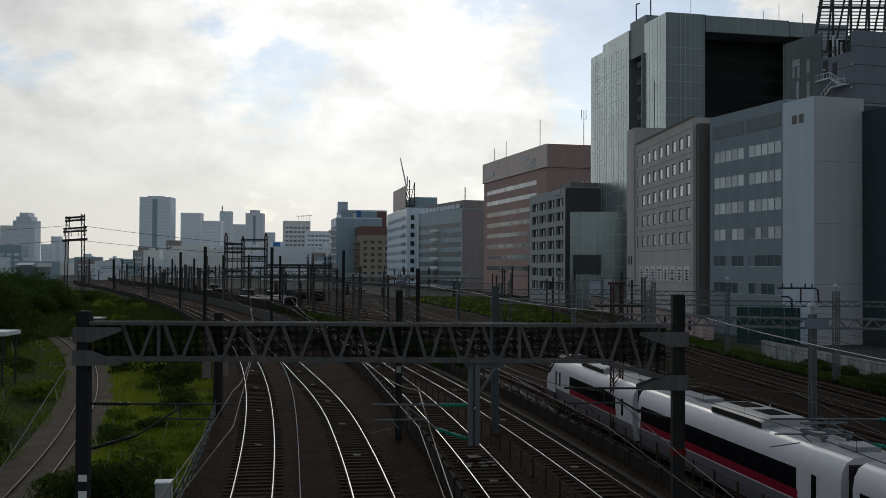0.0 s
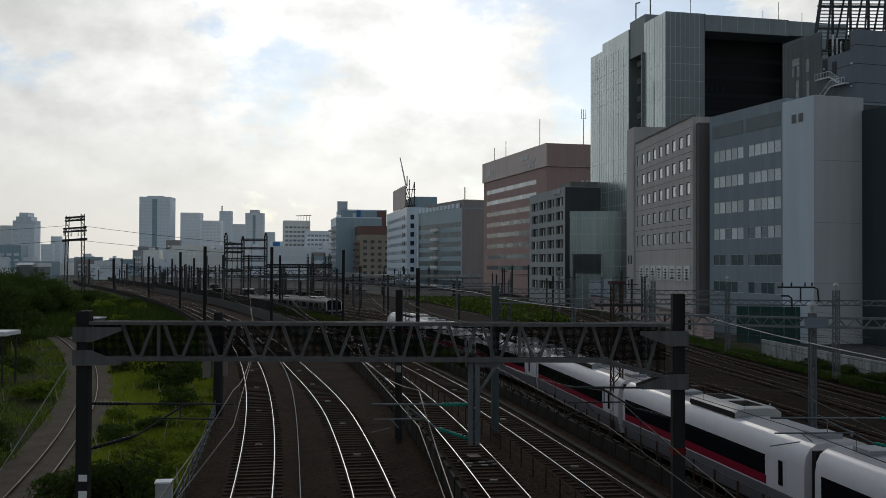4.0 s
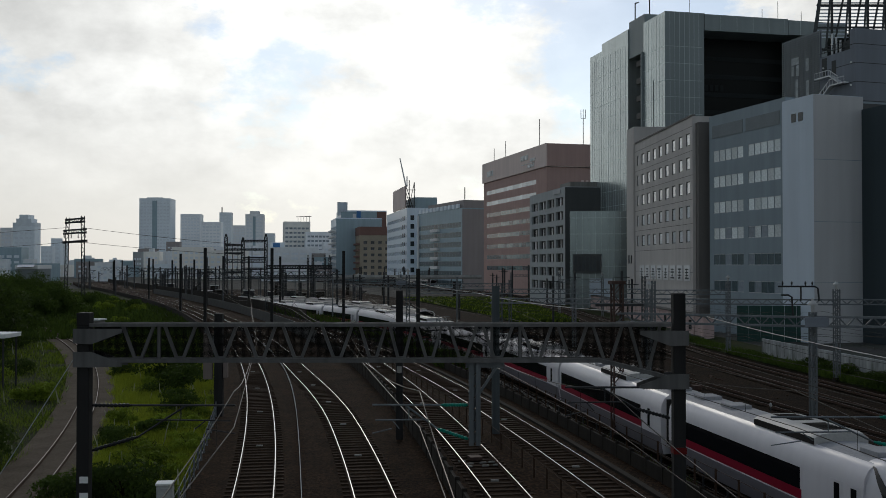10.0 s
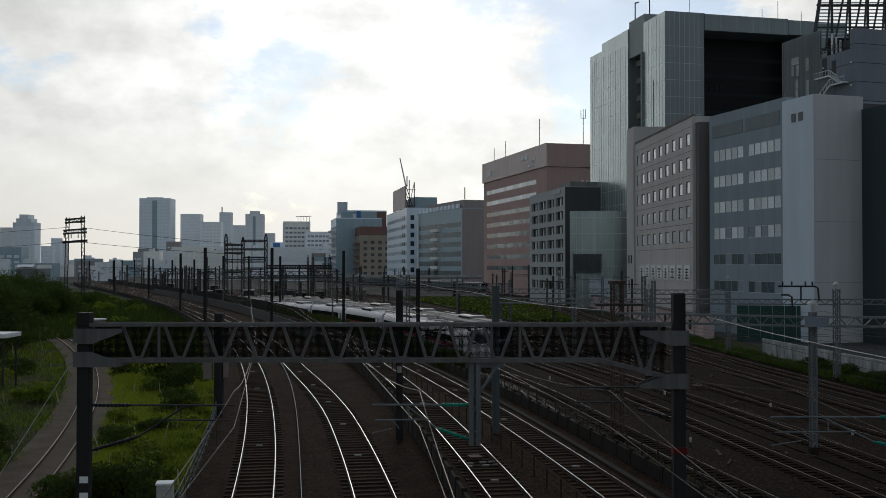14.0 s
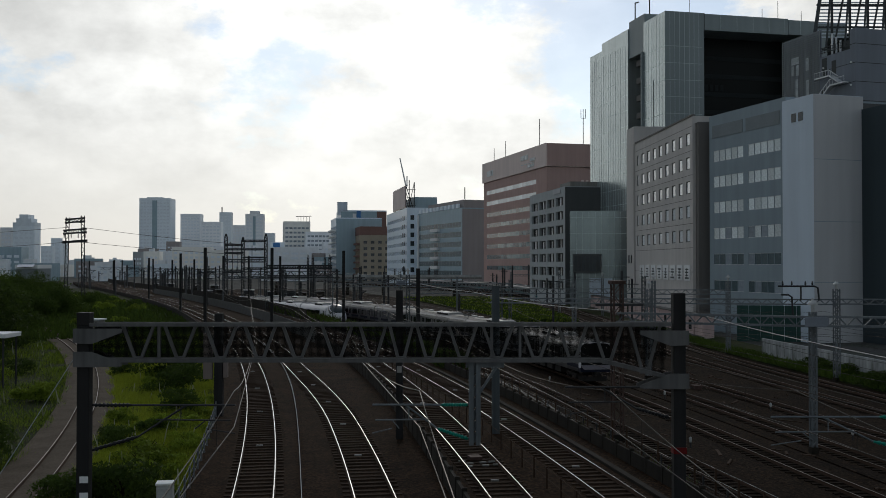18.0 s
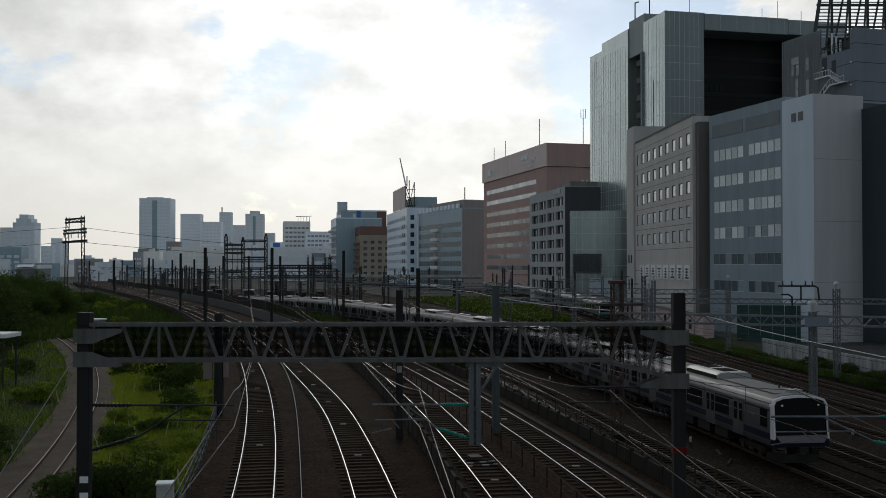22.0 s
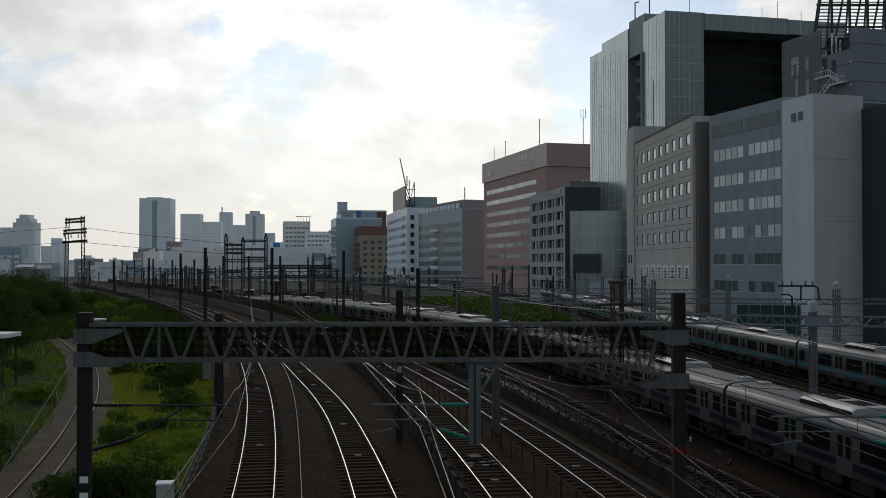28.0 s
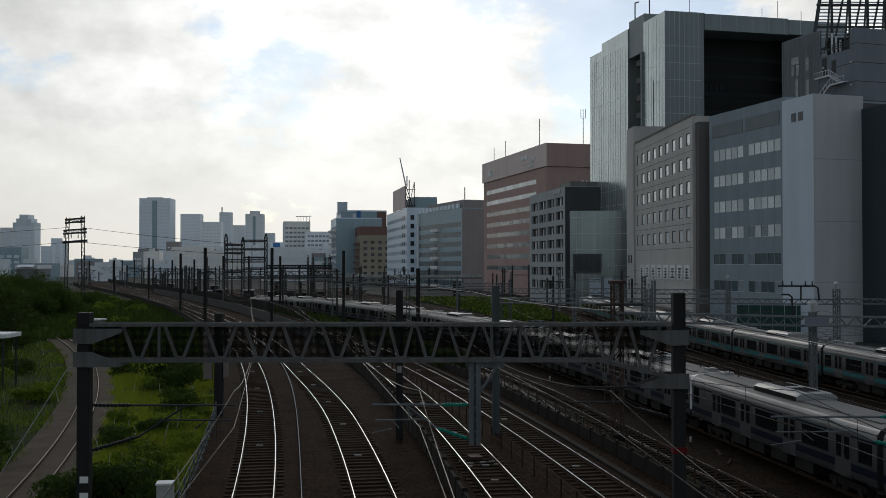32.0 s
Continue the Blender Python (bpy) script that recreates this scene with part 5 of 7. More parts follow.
            part("steady_arm", bar_mesh([((root + (tip - root) * 0.45, 0, zt - 0.38), (tip - (tip - root) * 0.03, 0, zt - 0.4))], 0.02), tubes, a)
            part("registration", bar_mesh([((root + (tip - root) * 0.8, 0, zt - 0.38), (root + (tip - root) * 0.72, 0, zt - 0.62)), ((root + (tip - root) * 0.8, 0, zt - 0.62), (tip, 0, zt - 0.74))], 0.015), tubes, a)
            part("hanger", bar_mesh([((root + (tip - root) * 0.62, 0, zt), (root + (tip - root) * 0.62, 0, zt - 0.4))], 0.015), tubes, a)

    bracket(0.66, -1.85, 6.34, 5.45, M["green_ins"], M["steel_galv"], "grey bracket with green insulators")
    bracket(-9.2, -5.45, 6.33, 5.15, M["black_ins"], M["steel_dark"], "dark bracket with black insulators")
    bracket(5.95, 3.2, 6.8, 6.0, M["black_ins"], M["steel_dark"], "dark bracket with black insulators")
    t2 = thing("overhead_line_post", "grey steel post with a bracket and green insulators", "line post", pose(0, 26, 0))
    t = t2
    part("post", bevelbox(12.6, 12.95, -0.18, 0.18, -0.2, 9.0, 0.02), M["steel_post"], t2)
    bracket(12.55, 8.6, 6.02, 5.1, M["green_ins"], M["steel_galv"], "grey bracket with green insulators")


near_gantry()


# ---- posts of the bullet-train line ----
def line_post(x, y, z0, top, w, mt, arms=(), label="dark steel overhead-line post", cat="line post"):
    t = thing("overhead_line_post", label, cat, pose(x, y, 0), group="overhead-line posts")
    part("shaft", bevelbox(-w / 2, w / 2, -w / 2, w / 2, z0, top, 0.02), mt, t)
    for dx, z in arms:
        a = part("arm", bar_mesh([((0, 0, z), (dx, 0, z)), ((0, 0, z - 1.1), (dx * 0.7, 0, z)), ((dx * 0.3, 0, z - 0.45), (dx * 1.0, 0, z - 0.5))], 0.035), M["steel_dark"], t)
        insulator(a, (dx * 0.08, 0, z), (dx * 0.3, 0, z), M["black_ins"], n=5)
    return t


def bullet_posts():
    t = line_post(-2.36, 53.7, 0.4, 8.65, 0.38, M["steel_post"], ((-2.2, 6.5), (2.6, 6.5)))
    part("white_plate", boxbm(-0.13, 0.13, -0.24, -0.2, 4.2, 4.55), M["concrete"], t)
    line_post(2.95, 55.5, 0.4, 8.85, 0.42, M["steel_galv_dark"], ((-2.4, 6.5), (2.4, 6.5)), "grey steel overhead-line post")
    t = line_post(-14.0, 61.9, 0.0, 7.0, 0.5, M["steel_post"], ((2.6, 6.4),))
    part("pale_casing", bevelbox(-0.95, -0.4, -0.2, 0.2, 2.9, 5.75, 0.03), M["casing"], t, "pale concrete casing")
    part("pale_casing", bevelbox(0.3, 0.55, -0.2, 0.2, 3.0, 5.0, 0.03), M["casing"], t)
    rng = random.Random(5)
    for y in (96, 142, 190, 226, 260, 300, 340, 385, 430, 480, 530):
        tp = 9.5 if y < 120 else 12.2
        for o in (-2.35, 7.2, 17.0):
            if (o == 7.2 and y not in (142, 226)) or (o < 0 and y not in (142, 190, 260, 340, 430)):
                continue
            p = place(lambda q: 0.0, y + rng.uniform(-3, 3), o)
            line_post(p.x, p.y, 0.3, tp + rng.uniform(-0.5, 0.4), 0.4 if y < 280 else 0.5, M["steel_post"], ((2.2, 6.6),) if o < 15 else ((-2.2, 6.6),))
        if y in (142, 226, 300, 385):
            a, b = place(lambda q: 0.0, y, -2.3, 8.6), place(lambda q: 0.0, y, 17.0, 8.6)
            truss_beam("overhead_line_beam", a, b, 0.9, 1.6, M["steel_dark"], "dark truss beam over the bullet-train tracks")


def truss_beam(name, a, b, depth, panel, mt, label, parent=None, width=0.5):
    """A triangular lattice beam between two points, each bar of it real."""
    if parent is None:
        t = thing(name, label, "gantry beam", Matrix.Translation(a))
    else:
        t = parent
    org = Vector((0, 0, 0)) if parent is None else a
    d = b - a
    L = d.length
    u = d.normalized()
    side = u.cross(Vector((0, 0, 1))).normalized() * (width / 2)
    up = Vector((0, 0, depth / 2))
    for sgn in (-1, 1):
        for sv in (-1, 1):
            g = bmesh.new()
            bar(g, org + side * sgn + up * sv, org + u * L + side * sgn + up * sv, 0.1)
            part("chord", g, mt, t)
    n = max(2, int(L / panel))
    far = bmesh.new() if a.y > 130 else None
    for i in range(n):
        p0, p1, pm = org + u * (L * i / n), org + u * (L * (i + 1) / n), org + u * (L * (i + 0.5) / n)
        if far:
            bar(far, p0 - side - up, pm - side + up, 0.09)
            bar(far, pm - side + up, p1 - side - up, 0.09)
            continue
        g = bmesh.new()
        bar(g, p0 - side - up, pm - side + up, 0.07)
        part("lattice_bar", g, mt, t)
        g = bmesh.new()
        bar(g, pm - side + up, p1 - side - up, 0.07)
        part("lattice_bar", g, mt, t)
    if far:
        part("lattice", far, mt, t)["kind"] = "stuff"
    return t


def lattice_mast(x, y, z0, top, w, mt, label, cap=True):
    t = thing("lattice_mast", label, "line mast", pose(x, y, 0, 0, 0, 8), group="lattice masts of the yard")
    for sx in (-1, 1):
        for sy in (-1, 1):
            part("leg", boxbm(sx * w / 2 - 0.04, sx * w / 2 + 0.04, sy * w / 2 - 0.04, sy * w / 2 + 0.04, z0, top), mt, t)
    n = int((top - z0) / (w * 1.1))
    g = bmesh.new()
    for i in range(n):
        za, zb = z0 + (top - z0) * i / n, z0 + (top - z0) * (i + 1) / n
        s = 1 if i % 2 else -1
        for f in (-1, 1):
            bar(g, (-s * w / 2, f * w / 2, za), (s * w / 2, f * w / 2, zb), 0.045)
            bar(g, (f * w / 2, -s * w / 2, za), (f * w / 2, s * w / 2, zb), 0.045)
    ob = part("lacing", g, mt, t)
    ob["kind"] = "stuff"
    if cap:
        c = bmesh.new()
        lathe(c, (0, 0, top), (0, 0, top + 0.75), [(0, 0.1), (0.5, 0.11), (0.51, 0.27), (0.64, 0.25), (0.85, 0.08), (1.0, 0.05)], 10)
        part("cap", c, M["steel_pale"], t, "pale cap")
    part("footing", bevelbox(-w * 0.8, w * 0.8, -w * 0.8, w * 0.8, z0 - 0.3, z0 + 0.25, 0.04), M["concrete_dark"], t)
    return t


bullet_posts()


def slim_post(x, y, top, plate):
    """A slim grey tube post with a collar, a short arm and sometimes a plate."""
    t = thing("overhead_line_post", "slim grey tube post of the yard" + (" with a plate" if plate else ""), "line post", pose(x, y, 0, 0, 0, 8), group="slim posts of the yard")
    part("shaft", bar_mesh([((0, 0, -0.3), (0, 0, top))], 0.13), M["steel_galv"], t)
    part("arm", bar_mesh([((-1.1, 0, top - 0.8), (1.1, 0, top - 0.8)), ((0, 0, top - 1.6), (1.0, 0, top - 0.85))], 0.05), M["steel_galv_dark"], t)
    for sx in (-0.9, 0.9):
        insulator(t, (sx, 0, top - 0.76), (sx, 0, top - 0.36), M["black_ins"], n=3, r=0.09)
    if plate:
        part("plate", bevelbox(-0.75, 0.75, -0.24, -0.17, top - 1.7, top - 1.0, 0.02), M["steel_pale_blue"], t)


def yard_gantries():
    # first row: a brown mast, a grey one with a plate, and the rest out of view
    first = [Vector((10.2, 58.0, 0)), Vector((20.1, 53.8, 0)), Vector((33.5, 51.5, 0)), Vector((48.0, 49.0, 0))]
    m = lattice_mast(10.2, 58.0, -0.1, 8.9, 0.55, M["steel_brown"], "rusty brown lattice mast beside the yard tracks", cap=False)
    part("cap", bevelbox(-0.42, 0.42, -0.42, 0.42, 8.9, 9.1, 0.04), M["steel_brown"], m)
    part("cross_arm", boxbm(-1.3, 1.6, -0.06, 0.06, 7.6, 7.75), M["steel_dark"], m)
    m = lattice_mast(20.1, 53.8, -0.1, 7.45, 0.26, M["steel_galv"], "grey galvanised lattice mast with a plate and a pale cap")
    part("plate", bevelbox(-0.68, 0.68, -0.5, -0.42, 6.68, 7.2, 0.02), M["steel_pale_blue"], m)
    lattice_mast(33.5, 51.5, -0.1, 7.45, 0.5, M["steel_galv"], "grey galvanised lattice mast with a pale cap")
    for a, b in zip(first, first[1:]):
        truss_beam("yard_gantry_beam", a + Vector((0, 0, 6.95)), b + Vector((0, 0, 6.93)), 0.5, 0.85, M["steel_galv"], "grey lattice beam over the yard tracks")
    # second row, with a bent pipe frame on its beam
    sec = [place(yard(20.8), 90.0, 0), Vector((18.4, 88.5, 0)), Vector((34.6, 87.0, 0)), Vector((52.0, 84.0, 0))]
    for p in sec[1:3]:
        lattice_mast(p.x, p.y, -0.1, 7.9, 0.4, M["steel_galv"], "dull grey lattice mast with a pale cap")
    for a, b in zip(sec, sec[1:]):
        truss_beam("yard_gantry_beam", a + Vector((0, 0, 6.8)), b + Vector((0, 0, 6.75)), 0.42, 0.9, M["steel_galv"], "grey lattice beam over the yard tracks")
    f = thing("pipe_frame", "dark bent pipe frame carrying insulators on a gantry beam", "pipe frame", pose(34.0, 86.8, 0))
    part("pipe", tube_bm([(-4.6, 0, 8.15), (-1.4, 0, 8.15), (-1.1, 0, 8.0), (-1.0, 0, 6.9)], 0.08), M["steel_dark"], f)
    part("pipe", tube_bm([(-4.3, 0, 7.4), (-3.7, 0, 7.4), (-3.4, 0, 7.2), (-3.3, 0, 5.6)], 0.08), M["steel_dark"], f)
    part("pipe", tube_bm([(-2.6, 0, 8.15), (-2.6, 0, 6.9)], 0.08), M["steel_dark"], f)
    for x in (-4.2, -3.4, -2.2, -1.6):
        insulator(f, (x, 0, 8.23), (x, 0, 8.6), M["black_ins"], n=3, r=0.1)
    # rows farther off
    rng = random.Random(8)
    for y in (122, 160, 205, 255, 310, 370):
        a, b = place(yard(20.5), y, 0), place(yard(48.0), y, 0)
        mid, mid2 = place(yard(30.3), y, 0), place(yard(39.4), y, 0)
        for p in (a, mid, mid2, b):
            if y > 200 or rng.random() < 0.4:
                lattice_mast(p.x, p.y, -0.3, 8.0 + rng.uniform(-0.4, 0.9), 0.4, rng.choice((M["steel_galv_dark"], M["steel_galv"])), "dull steel lattice mast in the yard", cap=rng.random() < 0.3)
            else:
                slim_post(p.x, p.y, 8.0 + rng.uniform(-0.4, 1.0), rng.random() < 0.5)
        for p, q in ((a, mid), (mid, mid2), (mid2, b)):
            truss_beam("yard_gantry_beam", p + Vector((0, 0, 6.8)), q + Vector((0, 0, 6.8)), 0.55, 1.0 if y < 200 else 2.0, M["steel_galv"], "grey lattice beam over the yard tracks")
        if y in (122, 205, 310):
            a, b = place(straight(46.8), y - 8, 0), place(straight(55.4), y - 8, 0)
            for p in (a, b):
                lattice_mast(p.x, p.y, -0.3, 7.8 + rng.uniform(-0.2, 0.6), 0.36, M["steel_galv"], "dull steel lattice mast with a pale cap", cap=True)
            truss_beam("yard_gantry_beam", a + Vector((0, 0, 6.9)), b + Vector((0, 0, 6.9)), 0.5, 1.0 if y < 200 else 2.0, M["steel_galv"], "grey lattice beam over the straight tracks")
    # slim poles scattered through the far yard
    for i in range(60):
        y = rng.uniform(125, 520)
        o = rng.uniform(19, 56)
        p = place(yard(o), y, 0) if rng.random() < 0.6 else place(straight(o), y, 0)
        t = thing("signal_pole", rng.choice(("slim dark pole in the yard", "thin grey pole in the far yard")), "pole", pose(p.x, p.y, -0.3), group="slim poles of the yard")
        h = rng.uniform(6.5, 10.5)
        part("shaft", bar_mesh([((0, 0, 0), (0, 0, h))], 0.11 + 0.0004 * y), M["steel_dark"], t)
        part("cross_arm", boxbm(-1.0, 1.0, -0.05, 0.05, h - 0.9, h - 0.78), M["steel_dark"], t)


def tube_bm(pts, r, n=6):
    bm = bmesh.new()
    tube(bm, pts, r, n)
    return bm


yard_gantries()


def laced(t, name, a, b, w, mt, n, thick=0.16, side=Vector((1, 0, 0)), d=0.25):
    """A flat lattice member: two chords and zigzag lacing in one mesh."""
    bm = bmesh.new()
    a, b = Vector(a), Vector(b)
    for s in (-1, 1):
        bar(bm, a + side * (s * w / 2), b + side * (s * w / 2), thick, d)
    for k in range(n):
        s = 1 if k % 2 else -1
        bar(bm, a.lerp(b, k / n) + side * (s * w / 2), a.lerp(b, (k + 1) / n) - side * (s * w / 2), thick * 0.7)
    return part(name, bm, mt, t)


def tall_frames():
    """High-voltage portals over the railway."""
    up = Vector((0, 0, 1))
    mt = M["steel_dark"]
    t = thing("high_portal", "tall dark steel lattice portal with stacked cross beams", "gantry", pose(-64.0, 293.0, -0.3))
    for x, h in ((-0.3, 18.8), (4.7, 17.8), (11.5, 18.8)):
        laced(t, "leg", (x, 0, 0), (x, 0, h), 0.75, mt, 22, 0.26, d=0.6)
        bm = bmesh.new()
        lathe(bm, (x, 0, h), (x, 0, h + 0.9), [(0, 0.4), (0.6, 0.36), (1, 0.1)], 8)
        part("leg_cap", bm, mt, t)
    for z, x0, x1, w in ((17.5, 4.3, 11.6, 0.45), (16.3, -0.6, 4.7, 0.35), (15.0, -0.6, 11.6, 0.35), (13.9, -0.6, 4.7, 0.25), (12.6, 4.7, 11.6, 0.2), (11.6, -0.6, 11.6, 0.7), (9.3, 4.7, 11.6, 0.4), (8.4, -0.6, 4.7, 0.5), (6.6, -0.6, 11.6, 0.5)):
        laced(t, "cross_beam", (x0, 0, z), (x1, 0, z), w, mt, max(4, int((x1 - x0) / 0.8)), 0.17, up, 0.3)
    for z, x in ((17.2, 1.0), (15.9, 2.4), (15.6, 8.4), (12.2, 1.6), (12.4, 7.4), (12.6, 9.6), (10.0, 3.0)):
        insulator(t, (x, -0.4, z - 1.2), (x, -0.4, z), M["steel_mid"], n=4, r=0.22)
    for x in (1.6, 3.2, 7.4):
        part("hanger", boxbm(x - 0.07, x + 0.07, -0.1, 0.1, 8.6, 16.2), mt, t)
    laced(t, "long_beam", (11.6, 0, 9.8), (31.2, 0, 9.8), 0.75, mt, 26, 0.3, up, 0.5)
    for x in (17.0, 24.0, 25.4, 29.0, 30.4):
        top = 12.6 if x > 20 else 9.8
        laced(t, "post", (x, 0, 0), (x, 0, top), 0.45, mt, 16, 0.2, d=0.5)
        if x > 20:
            insulator(t, (x, 0, top), (x, 0, top + 0.9), mt, n=3, r=0.35)
    laced(t, "low_beam", (11.6, 1.0, 7.0), (31.2, 1.0, 7.0), 0.5, M["steel_mid"], 22, 0.16, up)
    t = thing("power_line_portal", "dark lattice power-line portal beside the tracks", "pylon", pose(-111.7, 300.0, -0.3, 0, 0, 12))
    for x, lean in ((-2.1, -0.5), (2.2, 0.3)):
        laced(t, "leg", (x + lean, 0, 0), (x, 0, 24.8 + (0.6 if x > 0 else 0)), 0.9, mt, 22, 0.24)
    for z, w, e in ((23.9, 1.0, 2.9), (20.6, 1.0, 3.4), (17.5, 0.25, 3.6)):
        laced(t, "cross_beam", (-e, 0, z - 0.3), (e, 0, z + 0.3), w, mt, 10, 0.34 if w > 0.5 else 0.2, up, 0.5)
        part("walkway", boxbm(-e, e, -0.5, 0.5, z - w / 2 - 0.2, z - w / 2 - 0.08), mt, t)
    for k in range(4):
        insulator(t, (-3.0 + 2.0 * k, -0.4, 18.6), (-3.0 + 2.0 * k, -0.4, 19.8), M["black_ins"], n=4, r=0.25)


def far_yard():
    """An overbridge parapet, huts and poles that crowd the far yard."""
    v = thing("far_viaduct", "low far viaduct with a pale parapet before the office blocks", "viaduct", pose(-60.0, 338.0, -0.6, 0, 0, 1.0))
    for i in range(12):
        part("parapet", boxbm(6.1 * i, 6.1 * i + 6.05, -0.3, 0.0, 6.5, 7.3), M["wall_pale"], v)
        if i % 2 == 0:
            part("pillar", boxbm(6.1 * i + 2.4, 6.1 * i + 3.4, 0.4, 3.0, 0, 5.0), M["concrete_dark"], v)
    part("deck", boxbm(-0.2, 73.3, 0.01, 8.0, 5.9, 6.5), M["concrete_mid"], v)
    part("edge_beam", boxbm(-0.2, 73.3, -0.25, 0.0, 6.0, 6.48), M["concrete"], v)
    rng = random.Random(21)
    for i in range(14):
        y = rng.uniform(275, 470)
        p = place(yard(rng.choice((31.0, 35.2, 39.6, 43.6, 47.4, 53.0))), y, 0, -0.2)
        h, w = rng.uniform(1.6, 3.0), rng.uniform(1.0, 1.7)
        t = thing("relay_hut", "small dull relay hut between far yard tracks", "hut", pose(p.x, p.y, p.z, 0, 0, rng.uniform(5, 25)), group="relay huts of the yard")
        part("wall", boxbm(-w, w, -1.2, 1.2, -0.3, h), rng.choice((M["steel_mid"], M["concrete_dark"], M["steel_dark"])), t)
        part("roof", boxbm(-w - 0.15, w + 0.15, -1.35, 1.35, h, h + 0.18), rng.choice((M["concrete"], M["white_paint"], M["steel_mid"])), t)
    for i in range(40):
        y = rng.uniform(190, 540)
        o = rng.choice((-4.5, 3.4, 10.4, 12.3, 17.6, 24.3, 29.0, 33.0, 37.5, 45.0)) + rng.uniform(-0.4, 0.4)
        p = place(lambda q: o, y, 0)
        h = rng.uniform(6.0, 10.8)
        t = thing("catenary_pole", rng.choice(("slim dark catenary pole of the far tracks", "thin grey catenary pole of the far tracks")), "pole", pose(p.x, p.y, -0.4), group="far catenary poles")
        part("shaft", bar_mesh([((0, 0, -0.2), (0, 0, h))], 0.12 + 0.00035 * y), rng.choice((M["steel_dark"], M["steel_mid"], M["steel_mid"])), t)
        part("bracket", boxbm(-0.2, 2.4, -0.06, 0.06, h - 1.2, h - 1.02), M["steel_dark"], t)
        part("brace", bar_mesh([((0, 0, h - 2.4), (2.2, 0, h - 1.2))], 0.09), M["steel_dark"], t)


far_yard()
tall_frames()


# ---- wires ----
def sag(a, b, drop, n=8):
    return [a.lerp(b, i / n) + Vector((0, 0, -4 * drop * (i / n) * (1 - i / n))) for i in range(n + 1)]


def catenary(off, z, ys, label, near=-6.0, high=0.95):
    t = thing("overhead_wire", label, "overhead wire", group="overhead wires")
    cpts, mpts = [], []
    drops = bmesh.new()
    ys = [near] + list(ys)
    for i, (a, b) in enumerate(zip(ys, ys[1:])):
        sa, sb = (0.2 if i % 2 else -0.2), (-0.2 if i % 2 else 0.2)
        pa, pb = place(off, a, sa, z), place(off, b, sb, z)
        cpts += sag(pa, pb, 0.02, 6)[:-1]
        up = Vector((0, 0, high))
        ms = sag(pa + up, pb + up, high * 0.75, 10)
        mpts += ms[:-1]
        if b < 150:
            for k in range(1, 10, 1):
                m = ms[k]
                rod(drops, m, (m.x, m.y, z), 0.006, 3)
    r = 0.013
    part("contact_wire", tube_bm(cpts, r, 4), M["wire"], t)
    part("messenger_wire", tube_bm(mpts, r, 4), M["wire"], t)
    part("dropper", drops, M["wire"], t)["kind"] = "stuff"


def wires():
    bullet = [26, 54, 96, 142, 190, 226, 260, 300, 340, 385]
    for off in TRACK_HI:
        catenary(off, Z_HI + 4.95, bullet, "dark contact wire and messenger over a bullet-train track")
    for o in YARD_O:
        catenary(yard(o), 5.1, [10, 55, 90, 122, 160, 205, 255, 310, 370], "dark contact wire and messenger over a yard track")
    for o, y0 in SIDINGS:
        catenary(siding(o, y0), 5.1, [160, 205, 255, 310, 370], "dark contact wire and messenger over a siding", near=122.0)
    for o in STRAIGHT_O:
        catenary(straight(o), 5.1, [10, 50, 85, 114, 152, 197, 247, 302], "dark contact wire and messenger over a yard track")
    # bright feeder that swings down to a mast, and the lines on the pylon
    for pts, r, mt, lab in (
            ([Vector((14.4, 54.0, 7.2)), Vector((13.6, 8.0, 7.6))], 0.02, M["wire_light"], "bright aluminium feeder wire"),
            ([Vector((10.5, 58.0, 7.3)), Vector((3.0, 95.0, 7.4)), Vector((-7.5, 142.0, 8.6)), Vector((-26.0, 200.0, 9.4))], 0.024, M["wire_light"], "bright aluminium feeder wire"),
            ([Vector((-109.5, 300, 21.5)), Vector((-60, 293, 16.2))], 0.06, M["wire"], "dark power line beside the railway"),
            ([Vector((-109.5, 300, 17)), Vector((-60, 293, 13.2))], 0.06, M["wire"], "dark power line beside the railway"),
            ([Vector((-114, 300, 21.5)), Vector((-190, 300, 17.5))], 0.06, M["wire"], "dark power line beside the railway"),
            ([Vector((-114, 300, 17)), Vector((-190, 300, 13.0))], 0.06, M["wire"], "dark power line beside the railway"),
            ([Vector((-9.6, 26, 7.7)), Vector((-12.8, 20.6, 0.15))], 0.011, M["wire_light"], "bright stay wire of the gantry")):
        t = thing("feeder_wire", lab, "wire", group="feeder wires")
        for a, b in zip(pts, pts[1:]):
            part("span", tube_bm(sag(a, b, (a - b).length * 0.007), r, 5), mt, t)


wires()

# ---- trains ----
WHITE_TRAIN = material("white_train_paint", (0.66, 0.63, 0.65), 0.28, 0, 0.05, 1, streak=1)
TRAIN_LOWER = material("pale_grey_train_paint", (0.17, 0.158, 0.175), 0.35, 0, 0.08, 1, streak=1)
TRAIN_RED = material("crimson_stripe", (0.25, 0.01, 0.03), 0.35, 0, 0.06, 1)
TRAIN_ROOF = material("grey_train_roof", (0.3, 0.3, 0.31), 0.6, 0, 0.2, 1.5)
TRAIN_GLASS = material("tinted_train_glass", (0.008, 0.009, 0.011), 0.12, 0, 0.1, 1, spec=0.22)
STEEL_TRAIN = material("brushed_stainless", (0.165, 0.165, 0.17), 0.38, 0.8, 0.08, 1, streak=1)
STEEL_ROOF = material("pale_train_roof", (0.17, 0.162, 0.155), 0.6, 0, 0.18, 1.2)
STRIPE_BLUE = material("navy_stripe", (0.007, 0.01, 0.024), 0.4, 0, 0.06, 1)
